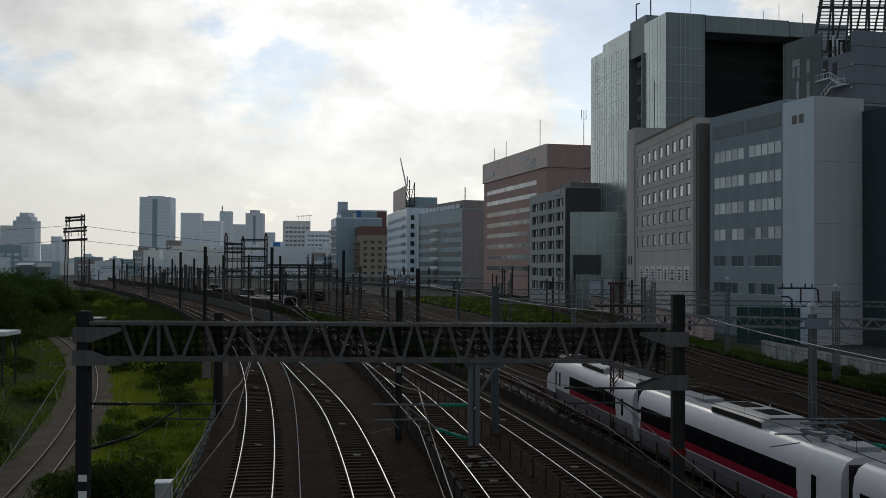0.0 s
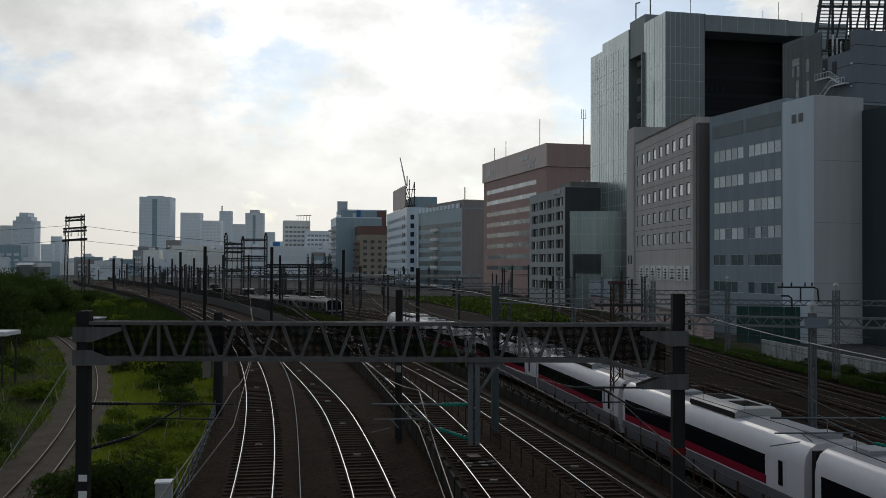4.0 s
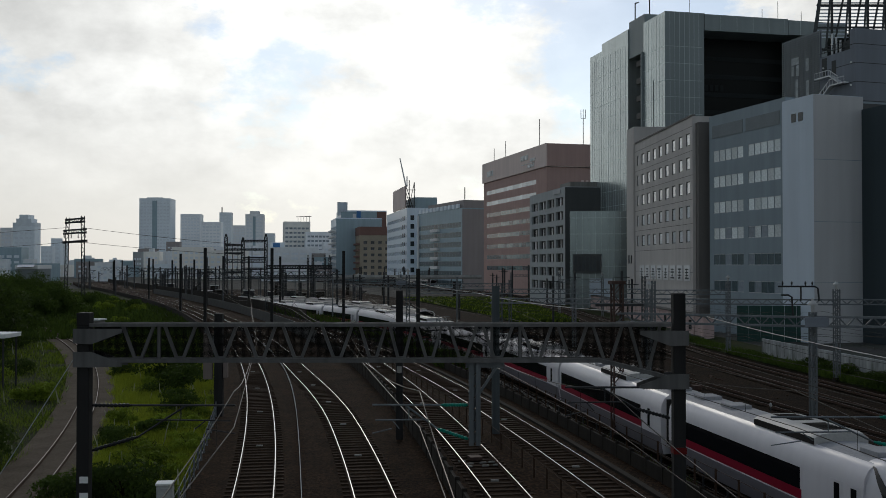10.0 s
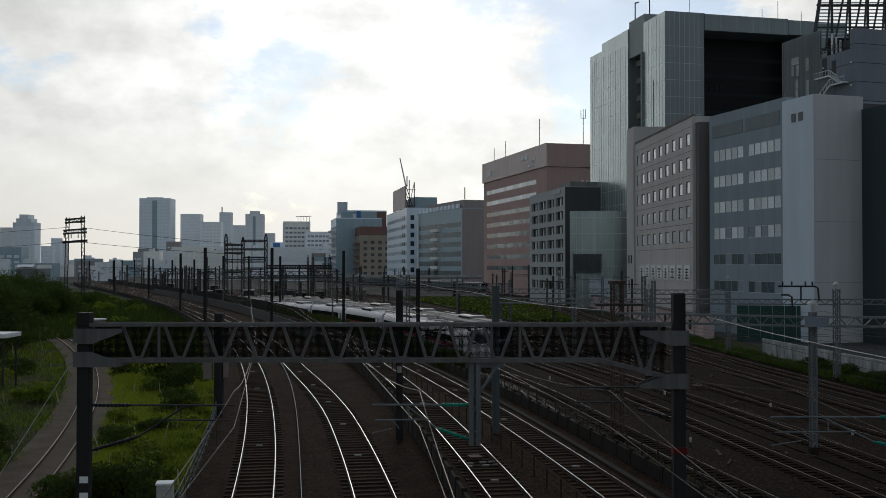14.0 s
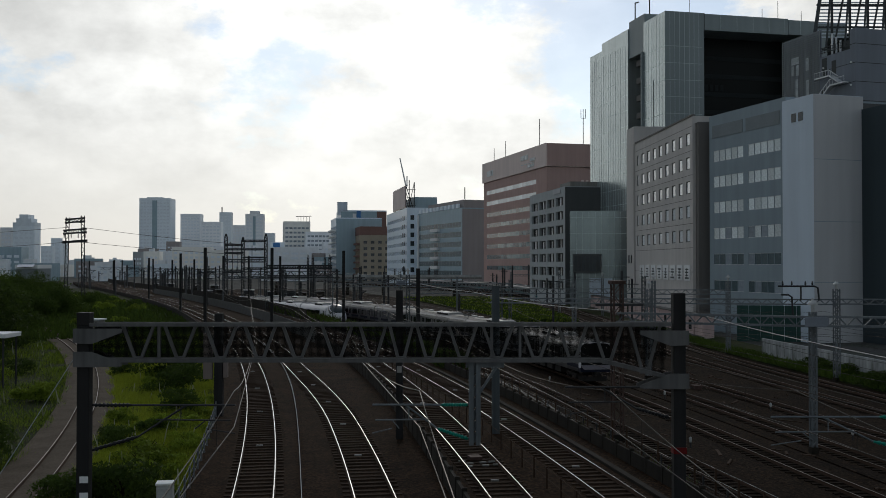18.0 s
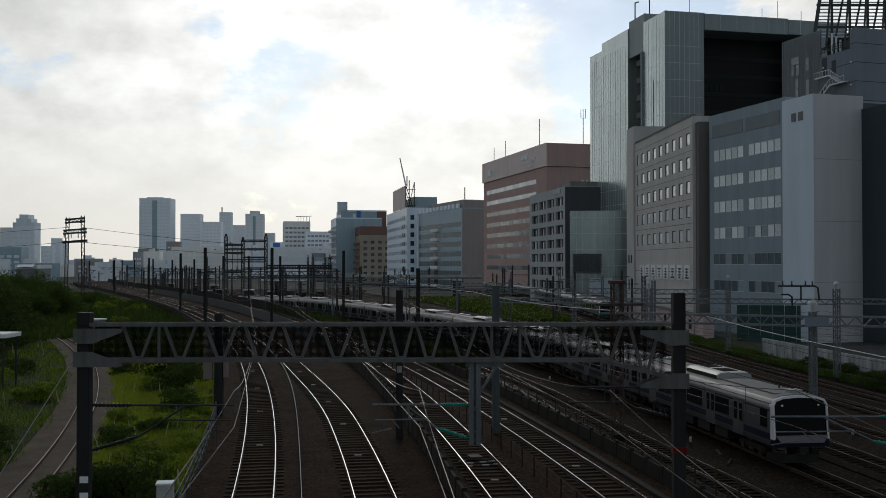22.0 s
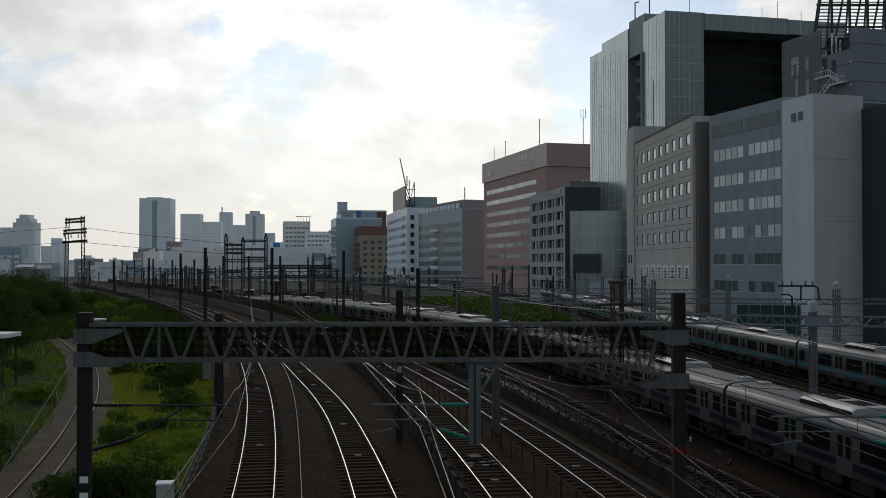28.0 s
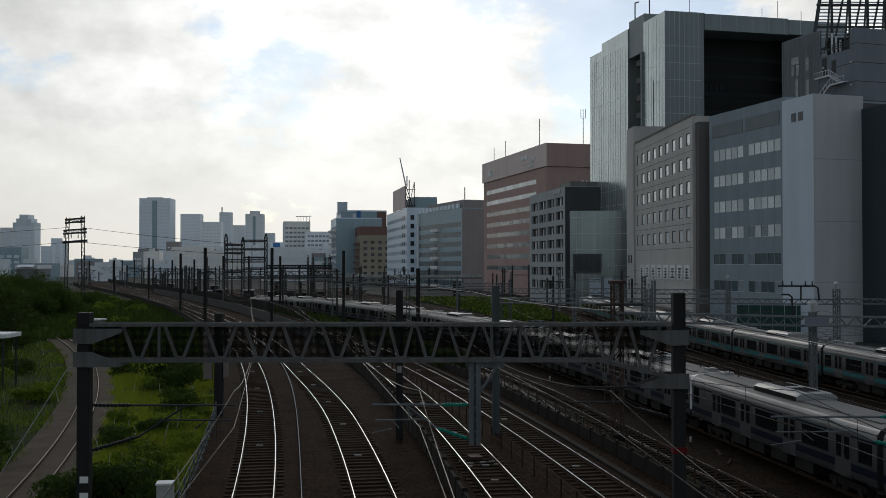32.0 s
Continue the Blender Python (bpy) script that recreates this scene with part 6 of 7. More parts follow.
STRIPE_TEAL = material("teal_stripe", (0.022, 0.16, 0.175), 0.4, 0, 0.06, 1)
CAB_GLASS = material("black_cab_glass", (0.004, 0.0045, 0.005), 0.15, 0, 0.1, 1, spec=0.07)
UNDER = material("underframe_dirt_and_dark_sides", (0.03, 0.027, 0.025), 0.85, 0.2, 0.3, 2)
WHEEL = material("wheel_steel", (0.12, 0.1, 0.09), 0.5, 0.7, 0.2, 3)
AC_PALE = material("roof_unit_paint", (0.42, 0.41, 0.395), 0.4, 0, 0.12, 2)
AC_STEEL = material("brushed_roof_unit", (0.36, 0.36, 0.355), 0.5, 0.5, 0.12, 2)
SKIRT = material("dark_violet_skirt", (0.06, 0.045, 0.06), 0.5, 0, 0.15, 2)
SCREEN_GLASS = material("curved_windscreen_glass", (0.02, 0.03, 0.03), 0.1, 0, 0.1, 1, spec=0.28)
LAMP = material("lamp_lens", (0.8, 0.8, 0.75), 0.1, 0, 0.05, 2)
PROF_EXPRESS = [(1.33, 0.42), (1.42, 0.95), (1.46, 1.3), (1.46, 2.55), (1.4, 2.95), (1.24, 3.25), (0.98, 3.42), (0.5, 3.5), (0.0, 3.52)]
PROF_COMMUTER = [(1.42, 0.98), (1.475, 1.15), (1.475, 2.85), (1.44, 3.12), (1.3, 3.32), (1.0, 3.46), (0.5, 3.53), (0.0, 3.55)]


def sweep(prof, y0, y1, idx, mats_n=2):
    """The shell of a car: a profile drawn out along the car; idx tells the material of each strip from the sill up."""
    bm = bmesh.new()
    full = [(-x, z) for x, z in prof] + [(x, z) for x, z in prof[-2::-1]]
    n = len(full)
    ids = list(idx) + list(idx)[::-1]
    rows = [[bm.verts.new((x, y, z)) for x, z in full] for y in (y0, y1)]
    for i in range(n - 1):
        bm.faces.new((rows[0][i + 1], rows[0][i], rows[1][i], rows[1][i + 1])).material_index = ids[i]
    bm.faces.new(rows[0]).material_index = 0
    bm.faces.new(rows[1][::-1]).material_index = 0
    bm.faces.new((rows[0][0], rows[0][-1], rows[1][-1], rows[1][0])).material_index = 0
    bmesh.ops.recalc_face_normals(bm, faces=bm.faces)
    return bm


def bogie(t, y):
    """A bogie with two axles."""
    bm = bmesh.new()
    for sx in (-1, 1):
        box(bm, sx * 1.0 - 0.09, sx * 1.0 + 0.09, -1.5, 1.5, 0.42, 0.68)
        for yy in (-1.05, 1.05):
            box(bm, sx * 1.0 - 0.14, sx * 1.0 + 0.14, yy - 0.2, yy + 0.2, 0.26, 0.6)
    box(bm, -0.95, 0.95, -0.25, 0.25, 0.4, 0.9)
    b = part("bogie", bm, UNDER, t)
    b.location = (0, y, 0)
    for yy in (-1.05, 1.05):
        for sx in (-1, 1):
            w = bmesh.new()
            lathe(w, (sx * 0.535, yy, 0.43), (sx * 0.665, yy, 0.43), [(0, 0.455), (0.2, 0.43), (0.2, 0.43), (0.95, 0.42), (1, 0.35)], 14)
            part("wheel", w, WHEEL, b)


def pantograph(t, y, z=3.5, up=1.0):
    """up: how far it is raised."""
    bm = bmesh.new()
    for sx in (-0.5, 0.5):
        rod(bm, (sx, 0.75, 0.25), (sx * 0.6, -0.65, 0.25 + 0.5 * up), 0.03)
        rod(bm, (sx * 0.6, -0.65, 0.25 + 0.5 * up), (sx * 0.9, 0.25, 0.25 + 1.05 * up), 0.025)
        box(bm, sx - 0.06, sx + 0.06, -0.9, 0.9, 0.14, 0.24)
        for yy in (-0.7, 0.7):
            lathe(bm, (sx, yy, -0.05), (sx, yy, 0.14), [(0, 0.07), (0.3, 0.1), (0.5, 0.06), (0.8, 0.1), (1, 0.07)], 8)
    rod(bm, (-0.9, 0.25, 0.29 + 1.05 * up), (0.9, 0.25, 0.29 + 1.05 * up), 0.03)
    rod(bm, (-0.9, 0.0, 0.29 + 1.05 * up), (0.9, 0.0, 0.29 + 1.05 * up), 0.03)
    p = part("pantograph", bm, M["steel_galv"], t)
    p.location = (0, y, z)


def roof_unit(t, y, w, l, z0, h, mt=None, name="air_conditioner"):
    bm = bmesh.new()
    prof = [(-w, 0), (-w, h * 0.55), (-w * 0.8, h * 0.9), (-w * 0.45, h), (w * 0.45, h), (w * 0.8, h * 0.9), (w, h * 0.55), (w, 0)]
    rows = []
    for yy, k in ((-l / 2, 0.88), (-l / 2 + 0.25, 1), (l / 2 - 0.25, 1), (l / 2, 0.88)):
        rows.append([bm.verts.new((x, y + yy, z0 + zz * k)) for x, zz in prof])
    # the upright sides get the dark second material, the top stays pale
    for r0, r1 in zip(rows, rows[1:]):
        for i in range(len(prof) - 1):
            bm.faces.new((r0[i], r0[i + 1], r1[i + 1], r1[i])).material_index = 1 if i in (0, len(prof) - 2) else 0
    bm.faces.new(rows[0])
    bm.faces.new(rows[-1][::-1])
    bmesh.ops.recalc_face_normals(bm, faces=bm.faces)
    a = part(name, bm, [mt or AC_PALE, UNDER], t)
    for sy in (-1, 1):
        g = bmesh.new()
        yc = y + sy * l * 0.24
        box(g, -w * 0.44, w * 0.44, yc - l * 0.17, yc + l * 0.17, z0 + h - 0.03, z0 + h + 0.006)
        for k in range(6):
            yy = yc + (k - 2.5) * l * 0.055
            box(g, -w * 0.42, w * 0.42, yy - 0.05, yy + 0.05, z0 + h + 0.004, z0 + h + 0.028)
        part("fan_grille", g, UNDER, a)


def express_nose(t, sgn, L):
    """The rounded cab end: a shell swept to a blunt tip, with a great dark windscreen and black side panels."""
    ln = 4.1
    L = L + 0.9

    def sec(d):
        """Half width and height of the shell: a blunt rounded chin, then the hood of the raised cab."""
        u = max(0.0, min(1.0, d / ln))
        tip = math.sqrt(max(0.0, 1 - (1 - min(1.0, d / 0.8)) ** 2))
        top = 1.55 + 0.4 * tip + 1.72 * (1 - (1 - u) ** 2.5) - 0.14 * ease((u - 0.7) / 0.3)
        w = 0.4 + 0.75 * tip + 0.31 * (1 - (1 - min(1, u * 1.5)) ** 2)
        return w, top

    def P(d, a, out=0.0):
        """a: 0 at the sill of the near side, 1 at the far sill, going over the roof."""
        w, top = sec(d)
        w += out
        top += out
        th = math.pi * a
        c, s = math.cos(th), math.sin(th)
        ex = 0.42
        x = -w * (abs(c) ** ex) * (1 if c > 0 else -1)
        zb = 0.42 + 0.35 * (1 - min(1, d / 1.2)) ** 2
        zz = zb + (top - zb) * (abs(s) ** (0.52 + 0.25 * (1 - min(1.0, d / ln))))
        return Vector((x, sgn * (L - ln + (ln - d)), zz))

    bm = bmesh.new()
    nd, na = 22, 28
    ds = [ln * (i / nd) ** 1.5 for i in range(nd + 1)]
    grid = [[bm.verts.new(P(d, j / na)) for j in range(na + 1)] for d in ds]
    for i in range(nd):
        for j in range(na):
            bm.faces.new((grid[i][j], grid[i][j + 1], grid[i + 1][j + 1], grid[i + 1][j]))
    bm.faces.new(grid[0])
    bmesh.ops.bisect_plane(bm, geom=list(bm.verts) + list(bm.edges) + list(bm.faces), plane_co=(0, 0, 0.95), plane_no=(0, 0, 1))
    bmesh.ops.recalc_face_normals(bm, faces=bm.faces)
    for f in bm.faces:
        if f.calc_center_median().z < 0.95:
            f.material_index = 1
    part("nose", bm, [WHITE_TRAIN, SKIRT], t, "rounded white nose", smooth=True)

    def patch(name, fn, mt, out, n=14, k=10, label=""):
        b2 = bmesh.new()
        g = [[b2.verts.new(P(*fn(i / n, j / k), out)) for j in range(k + 1)] for i in range(n + 1)]
        for i in range(n):
            for j in range(k):
                b2.faces.new((g[i][j], g[i][j + 1], g[i + 1][j + 1], g[i + 1][j]))
        bmesh.ops.recalc_face_normals(b2, faces=b2.faces)
        part(name, b2, mt, t, label, smooth=True)

    # windscreen: a great oval, with a slim dark pane curving down either side of it
    def half(u):
        return 0.04 + 0.2 * math.sin(math.pi * (0.05 + 0.87 * u)) ** 0.65

    def screen(u, v):
        return 0.4 + 2.35 * u, 0.5 + half(u) * (2 * v - 1)

    patch("windscreen", screen, SCREEN_GLASS, 0.012, label="large dark oval windscreen")
    for s2 in (0, 1):
        def side(u, v):
            d = 0.42 + 3.2 * u
            a = 0.5 - half(min(1.0, u * 1.05)) - 0.035 - (0.075 * math.sin(math.pi * min(1.0, 0.04 + u * 0.94)) ** 0.8 + 0.004) * v
            return d, (a if s2 == 0 else 1 - a)
        patch("side_window", side, TRAIN_GLASS, 0.012, 14, 5)
    for s2 in (-1, 1):
        b3 = boxbm(s2 * 0.55 - 0.12, s2 * 0.55 + 0.12, sgn * (L - 0.35) - 0.2, sgn * (L - 0.35) + 0.2, 0.42, 0.72)
        part("coupler_hatch", b3, UNDER, t)


def express_car(kind):
    """kind: 'mid', 'tail' (cab towards the bridge) or 'head'."""
    L = 9.85
    y0, y1 = -L, L
    if kind == "tail":
        y0 = -L + 2.7
    if kind == "head":
        y1 = L - 2.7
    t = thing("express_carriage", "white express carriage with black window band and crimson stripe", "train carriage", group="carriages of the express train")
    part("body", sweep(PROF_EXPRESS, y0, y1, [1, 1, 0, 0, 0, 0, 2, 2]), [WHITE_TRAIN, TRAIN_LOWER, TRAIN_ROOF], t, smooth=True)
    for sx in (-1, 1):
        a, b = y0 + (4.1 if kind == "tail" else 3.0), y1 - (4.1 if kind == "head" else 0.45)
        g = boxbm(sx * 1.462 - 0.008, sx * 1.462 + 0.008, a, b, 1.72, 2.52)
        wb = part("window_band", g, TRAIN_GLASS, t, "long black window band")
        for k in range(int((b - a) / 1.96)):
            yy = a + 0.9 + k * 1.96
            part("window_pane", boxbm(sx * 1.473 - 0.003, sx * 1.473 + 0.003, yy - 0.72, yy + 0.72, 1.83, 2.42), TRAIN_GLASS, wb)
        part("stripe", boxbm(sx * 1.462 - 0.006, sx * 1.462 + 0.006, a - 0.1, b, 1.36, 1.72), TRAIN_RED, t, "crimson stripe")
        for yy in {"mid": [y0 + 1.75], "tail": [y0 + 0.55, y0 + 1.6], "head": [y0 + 1.75, y1 - 0.55, y1 - 1.6]}[kind]:
            d = part("door", boxbm(sx * 1.4605 - 0.004, sx * 1.4605 + 0.004, yy - 0.38, yy + 0.38, 1.32, 2.6), WHITE_TRAIN, t)
            part("door_window", boxbm(sx * 1.469 - 0.004, sx * 1.469 + 0.004, yy - 0.17, yy + 0.17, 1.55, 2.5), TRAIN_GLASS, d)
    if kind == "tail":
        express_nose(t, -1, L)
    if kind == "head":
        express_nose(t, 1, L)
    roof_unit(t, -1.0, 1.08, 4.8, 3.4, 0.46)
    for yy in (y0 + 1.2, y1 - 1.4, (y0 + y1) / 2 + 4.0):
        part("roof_box", bevelbox(-0.5, 0.5, yy - 0.55, yy + 0.55, 3.48, 3.68, 0.04), TRAIN_ROOF, t)
    ge = bmesh.new()
    for yy, on in ((-L, kind != "tail"), (L, kind != "head")):
        if on:
            box(ge, -1.15, 1.15, yy - 0.28, yy + 0.28, 0.95, 3.2)
    part("gangway", ge, UNDER, t)
    part("underframe", bevelbox(-1.2, 1.2, -5.2, 5.2, 0.3, 0.45, 0.03), UNDER, t)
    bogie(t, -6.9)
    bogie(t, 6.9)
    return t


def commuter_car(kind, stripe, label, group, mt_steel):
    """kind: 'mid', 'cab_near' (cab towards the bridge) or 'cab_far'."""
    L = 9.8
    t = thing("commuter_carriage", label, "train carriage", group=group)
    part("body", sweep(PROF_COMMUTER, -L, L, [0, 0, 0, 0, 1, 1, 1]), [mt_steel, STEEL_ROOF], t, smooth=True)
    cab = {"mid": 0, "cab_near": -1, "cab_far": 1}[kind]
    for sx in (-1, 1):
        x = sx * 1.477
        part("stripe", boxbm(x - 0.006, x + 0.006, -L + 0.02, L - 0.02, 1.3, 1.62), stripe, t, "coloured waist stripe")
        part("stripe", boxbm(x - 0.006, x + 0.006, -L + 0.02, L - 0.02, 2.72, 2.8), stripe, t, "coloured stripe under the roof")
        part("rain_gutter", boxbm(sx * 1.45 - 0.03, sx * 1.45 + 0.03, -L + 0.02, L - 0.02, 3.08, 3.13), mt_steel, t)
        for i in range(4):
            yy = -7.23 + 4.82 * i
            if cab and (yy * cab > 6.5):
                yy -= cab * 1.1
            for sy in (-1, 1):
                d = part("door_leaf", boxbm(x - 0.012, x + 0.012, yy + sy * 0.325 - 0.315, yy + sy * 0.325 + 0.315, 1.06, 2.9), mt_steel, t)
                part("door_window", boxbm(x + sx * 0.015 - 0.004, x + sx * 0.015 + 0.004, yy + sy * 0.325 - 0.2, yy + sy * 0.325 + 0.2, 1.75, 2.68), TRAIN_GLASS, d)
            part("door_sill", boxbm(x - 0.03, x + 0.03, yy - 0.68, yy + 0.68, 1.0, 1.05), mt_steel, t)
            if i < 3:
                part("window", boxbm(x - 0.01, x + 0.01, yy + 1.22, yy + 3.6, 1.78, 2.66), TRAIN_GLASS, t)
        for e in (-1, 1):
            if e != cab:
                part("window", boxbm(x - 0.01, x + 0.01, e * 8.95 - 0.5, e * 8.95 + 0.5, 1.78, 2.66), TRAIN_GLASS, t)
            else:
                part("cab_window", boxbm(x - 0.01, x + 0.01, e * 9.1 - 0.4, e * 9.1 + 0.4, 1.85, 2.75), TRAIN_GLASS, t)
    roof_unit(t, 0.0, 1.05, 4.6, 3.46, 0.4, AC_STEEL)
    for yy in (-9.0, 8.6):
        part("roof_vent", bevelbox(-0.1, 0.5, yy - 0.35, yy + 0.35, 3.5, 3.7, 0.04), AC_STEEL, t)
    part("roof_walkway", boxbm(-0.95, -0.55, -9.2, 9.2, 3.49, 3.53), STEEL_ROOF, t)
    ge = bmesh.new()
    for e in (-1, 1):
        if e != cab:
            box(ge, -1.0, 1.0, e * 10.0 - 0.22, e * 10.0 + 0.22, 0.95, 3.1)
    part("gangway", ge, UNDER, t)
    for yy in (-3.4, -0.9, 1.6, 3.7):
        part("underfloor_box", bevelbox(-1.3, 1.3, yy - 0.95, yy + 0.8, 0.4, 0.98, 0.03), UNDER, t)
    bogie(t, -6.9)
    bogie(t, 6.9)
    if cab:
        e = cab
        # white surround of the cab face, black glazing, lower panel, lamps, plough
        sh = bmesh.new()
        ring_o = [(-1.45, 1.35), (-1.45, 3.05), (-1.3, 3.32), (-0.9, 3.45), (0, 3.52), (0.9, 3.45), (1.3, 3.32), (1.45, 3.05), (1.45, 1.35)]
        ring_i = [(-1.36, 1.42), (-1.36, 3.02), (-1.24, 3.22), (-0.88, 3.34), (0, 3.4), (0.88, 3.34), (1.24, 3.22), (1.36, 3.02), (1.36, 1.42)]
        rake = lambda z: 0.1 * max(0.0, z - 1.3)
        fo = [sh.verts.new((x, e * (L + 0.42 - rake(z)), z)) for x, z in ring_o]
        fi = [sh.verts.new((x, e * (L + 0.42 - rake(z)), z)) for x, z in ring_i]
        bo = [sh.verts.new((x * 1.01, e * (L - 0.1), z)) for x, z in ring_o]
        bi = [sh.verts.new((x, e * (L + 0.34 - rake(z)), z)) for x, z in ring_i]
        for i in range(8):
            sh.faces.new((fo[i], fo[i + 1], fi[i + 1], fi[i]))
            sh.faces.new((fo[i], fo[i + 1], bo[i + 1], bo[i]))
            sh.faces.new((fi[i], fi[i + 1], bi[i + 1], bi[i]))
        bmesh.ops.recalc_face_normals(sh, faces=sh.faces)
        part("cab_surround", sh, WHITE_TRAIN, t, "white rounded cab surround")
        gl = bmesh.new()
        gl.faces.new([gl.verts.new((x, e * (L + 0.35 - rake(z)), z)) for x, z in ring_i])
        part("windscreen", gl, CAB_GLASS, t, "wide black cab windscreen")
        lo = bmesh.new()
        box(lo, -1.44, 1.44, min(e * (L - 0.1), e * (L + 0.4)), max(e * (L - 0.1), e * (L + 0.4)), 0.98, 1.36)
        part("cab_apron", lo, stripe, t)
        p2 = bmesh.new()
        q = [p2.verts.new(v) for v in ((-1.38, e * (L + 0.45), 1.56), (1.38, e * (L + 0.45), 1.56), (1.12, e * (L + 0.5), 1.2), (-1.12, e * (L + 0.5), 1.2))]
        q2 = [p2.verts.new((v.co.x, e * (L + 0.38), v.co.z)) for v in q]
        p2.faces.new(q)
        for i in range(4):
            p2.faces.new((q[i], q[(i + 1) % 4], q2[(i + 1) % 4], q2[i]))
        bmesh.ops.recalc_face_normals(p2, faces=p2.faces)
        part("front_panel", p2, TRAIN_LOWER, t, "pale front panel below the windscreen")
        for sx in (-1, 1):
            lm = bmesh.new()
            lathe(lm, (sx * 0.95, e * (L + 0.2), 3.02), (sx * 0.95, e * (L + 0.3), 3.02), [(0, 0.045), (0.8, 0.045), (1, 0.025)], 10)
            part("headlamp", lm, LAMP, t)
        pl = bmesh.new()
        vs = [pl.verts.new(v) for v in ((-1.3, e * (L - 0.6), 0.25), (-0.9, e * (L + 0.35), 0.2), (0.9, e * (L + 0.35), 0.2), (1.3, e * (L - 0.6), 0.25))]
        v2 = [pl.verts.new((v.co.x, v.co.y, 0.62)) for v in vs]
        for i in range(3):
            pl.faces.new((vs[i], vs[i + 1], v2[i + 1], v2[i]))
        part("plough", pl, UNDER, t)
        cp = bmesh.new()
        box(cp, -0.22, 0.22, e * (L + 0.35) - 0.3, e * (L + 0.35) + 0.3, 0.72, 1.0)
        part("coupler", cp, UNDER, t)
        for yy in (8.4, 7.2):
            a2 = bmesh.new()
            rod(a2, (0.3, e * yy, 3.5), (0.3, e * yy, 3.95), 0.05, 6, 0.02)
            part("antenna", a2, UNDER, t)
    return t


EXPRESS, COMMUTER, TEAL = Line(off_express, lambda y: -dip(y)), Line(off_commuter, lambda y: -dip_far(y)), Line(straight(53.0), 0.0, y1=900.0)
CARS = []


def make_trains():
    def line_up(line, n, pitch, make, kinds, pantos):
        first = {}
        for i in range(n):
            k = kinds.get(i, "mid") + ("_p" if i in pantos else "")
            if k not in first:
                c = make(k.replace("_p", ""))
                if k.endswith("_p"):
                    pantograph(c, *((-6.4, 3.5, 0.25) if make is express_car else (-8.0, 3.5, 0.5)))
                first[k] = c
            else:
                c = copy_thing(first[k], pose(0, 0, 0))
            CARS.append((c, line, i, pitch))

    line_up(EXPRESS, 10, 20.5, express_car, {0: "tail", 9: "head"}, (8, 4))
    line_up(COMMUTER, 15, 20.0, lambda k: commuter_car(k, STRIPE_BLUE, "stainless commuter carriage with a navy waist stripe", "carriages of the navy-striped train", STEEL_TRAIN), {0: "cab_near", 4: "cab_far", 5: "cab_near", 14: "cab_far"}, (2, 7, 11))
    line_up(TEAL, 10, 20.0, lambda k: commuter_car(k, STRIPE_TEAL, "stainless commuter carriage with a teal waist stripe", "carriages of the teal-striped train", STEEL_TRAIN), {0: "cab_near", 9: "cab_far"}, (1, 4, 6))


make_trains()


# ---- plants ----
def quads_mesh(name, P, mt):
    """A mesh of loose four-cornered leaves; P: n x 4 x 3."""
    n = len(P)
    me = bpy.data.meshes.new(name)
    me.vertices.add(n * 4)
    me.vertices.foreach_set("co", P.reshape(-1).astype(np.float32))
    me.loops.add(n * 4)
    me.loops.foreach_set("vertex_index", np.arange(n * 4, dtype=np.int32))
    me.polygons.add(n)
    me.polygons.foreach_set("loop_start", np.arange(0, n * 4, 4, dtype=np.int32))
    me.update(calc_edges=True)
    me.materials.append(mt)
    return me


def leaves(rng, centers, radii, per, size):
    """Leaves on the outer part of uneven clumps."""
    out = []
    for c, r in zip(centers, radii):
        d = rng.normal(size=(per, 3))
        d /= np.linalg.norm(d, axis=1)[:, None]
        d[:, 2] = np.abs(d[:, 2]) * 1.1 - 0.25
        rad = r * (0.55 + 0.5 * rng.random(per) ** 0.6)
        p = c + d * rad[:, None] * np.array([1, 1, 0.85])
        a = rng.normal(size=(per, 3))
        a /= np.linalg.norm(a, axis=1)[:, None]
        b = np.cross(a, d + 0.3 * rng.normal(size=(per, 3)))
        b /= np.linalg.norm(b, axis=1)[:, None] + 1e-6
        s = size * (0.6 + 0.8 * rng.random(per))[:, None]
        out.append(np.stack([p - a * s, p + b * s * 0.45, p + a * s, p - b * s * 0.45], 1))
    return np.concatenate(out)


def bush_mesh(seed, n, w, h, per, size, mt):
    rng = np.random.default_rng(seed)
    c = np.stack([rng.normal(size=n) * w * 0.42, rng.normal(size=n) * w * 0.42, h * (0.15 + 0.62 * rng.random(n))], 1)
    c[:, 2] *= np.exp(-((c[:, 0] ** 2 + c[:, 1] ** 2) / (w * w)) * 0.7)
    r = h * (0.16 + 0.2 * rng.random(n))
    return quads_mesh("crown", leaves(rng, c, r, per, size), mt)


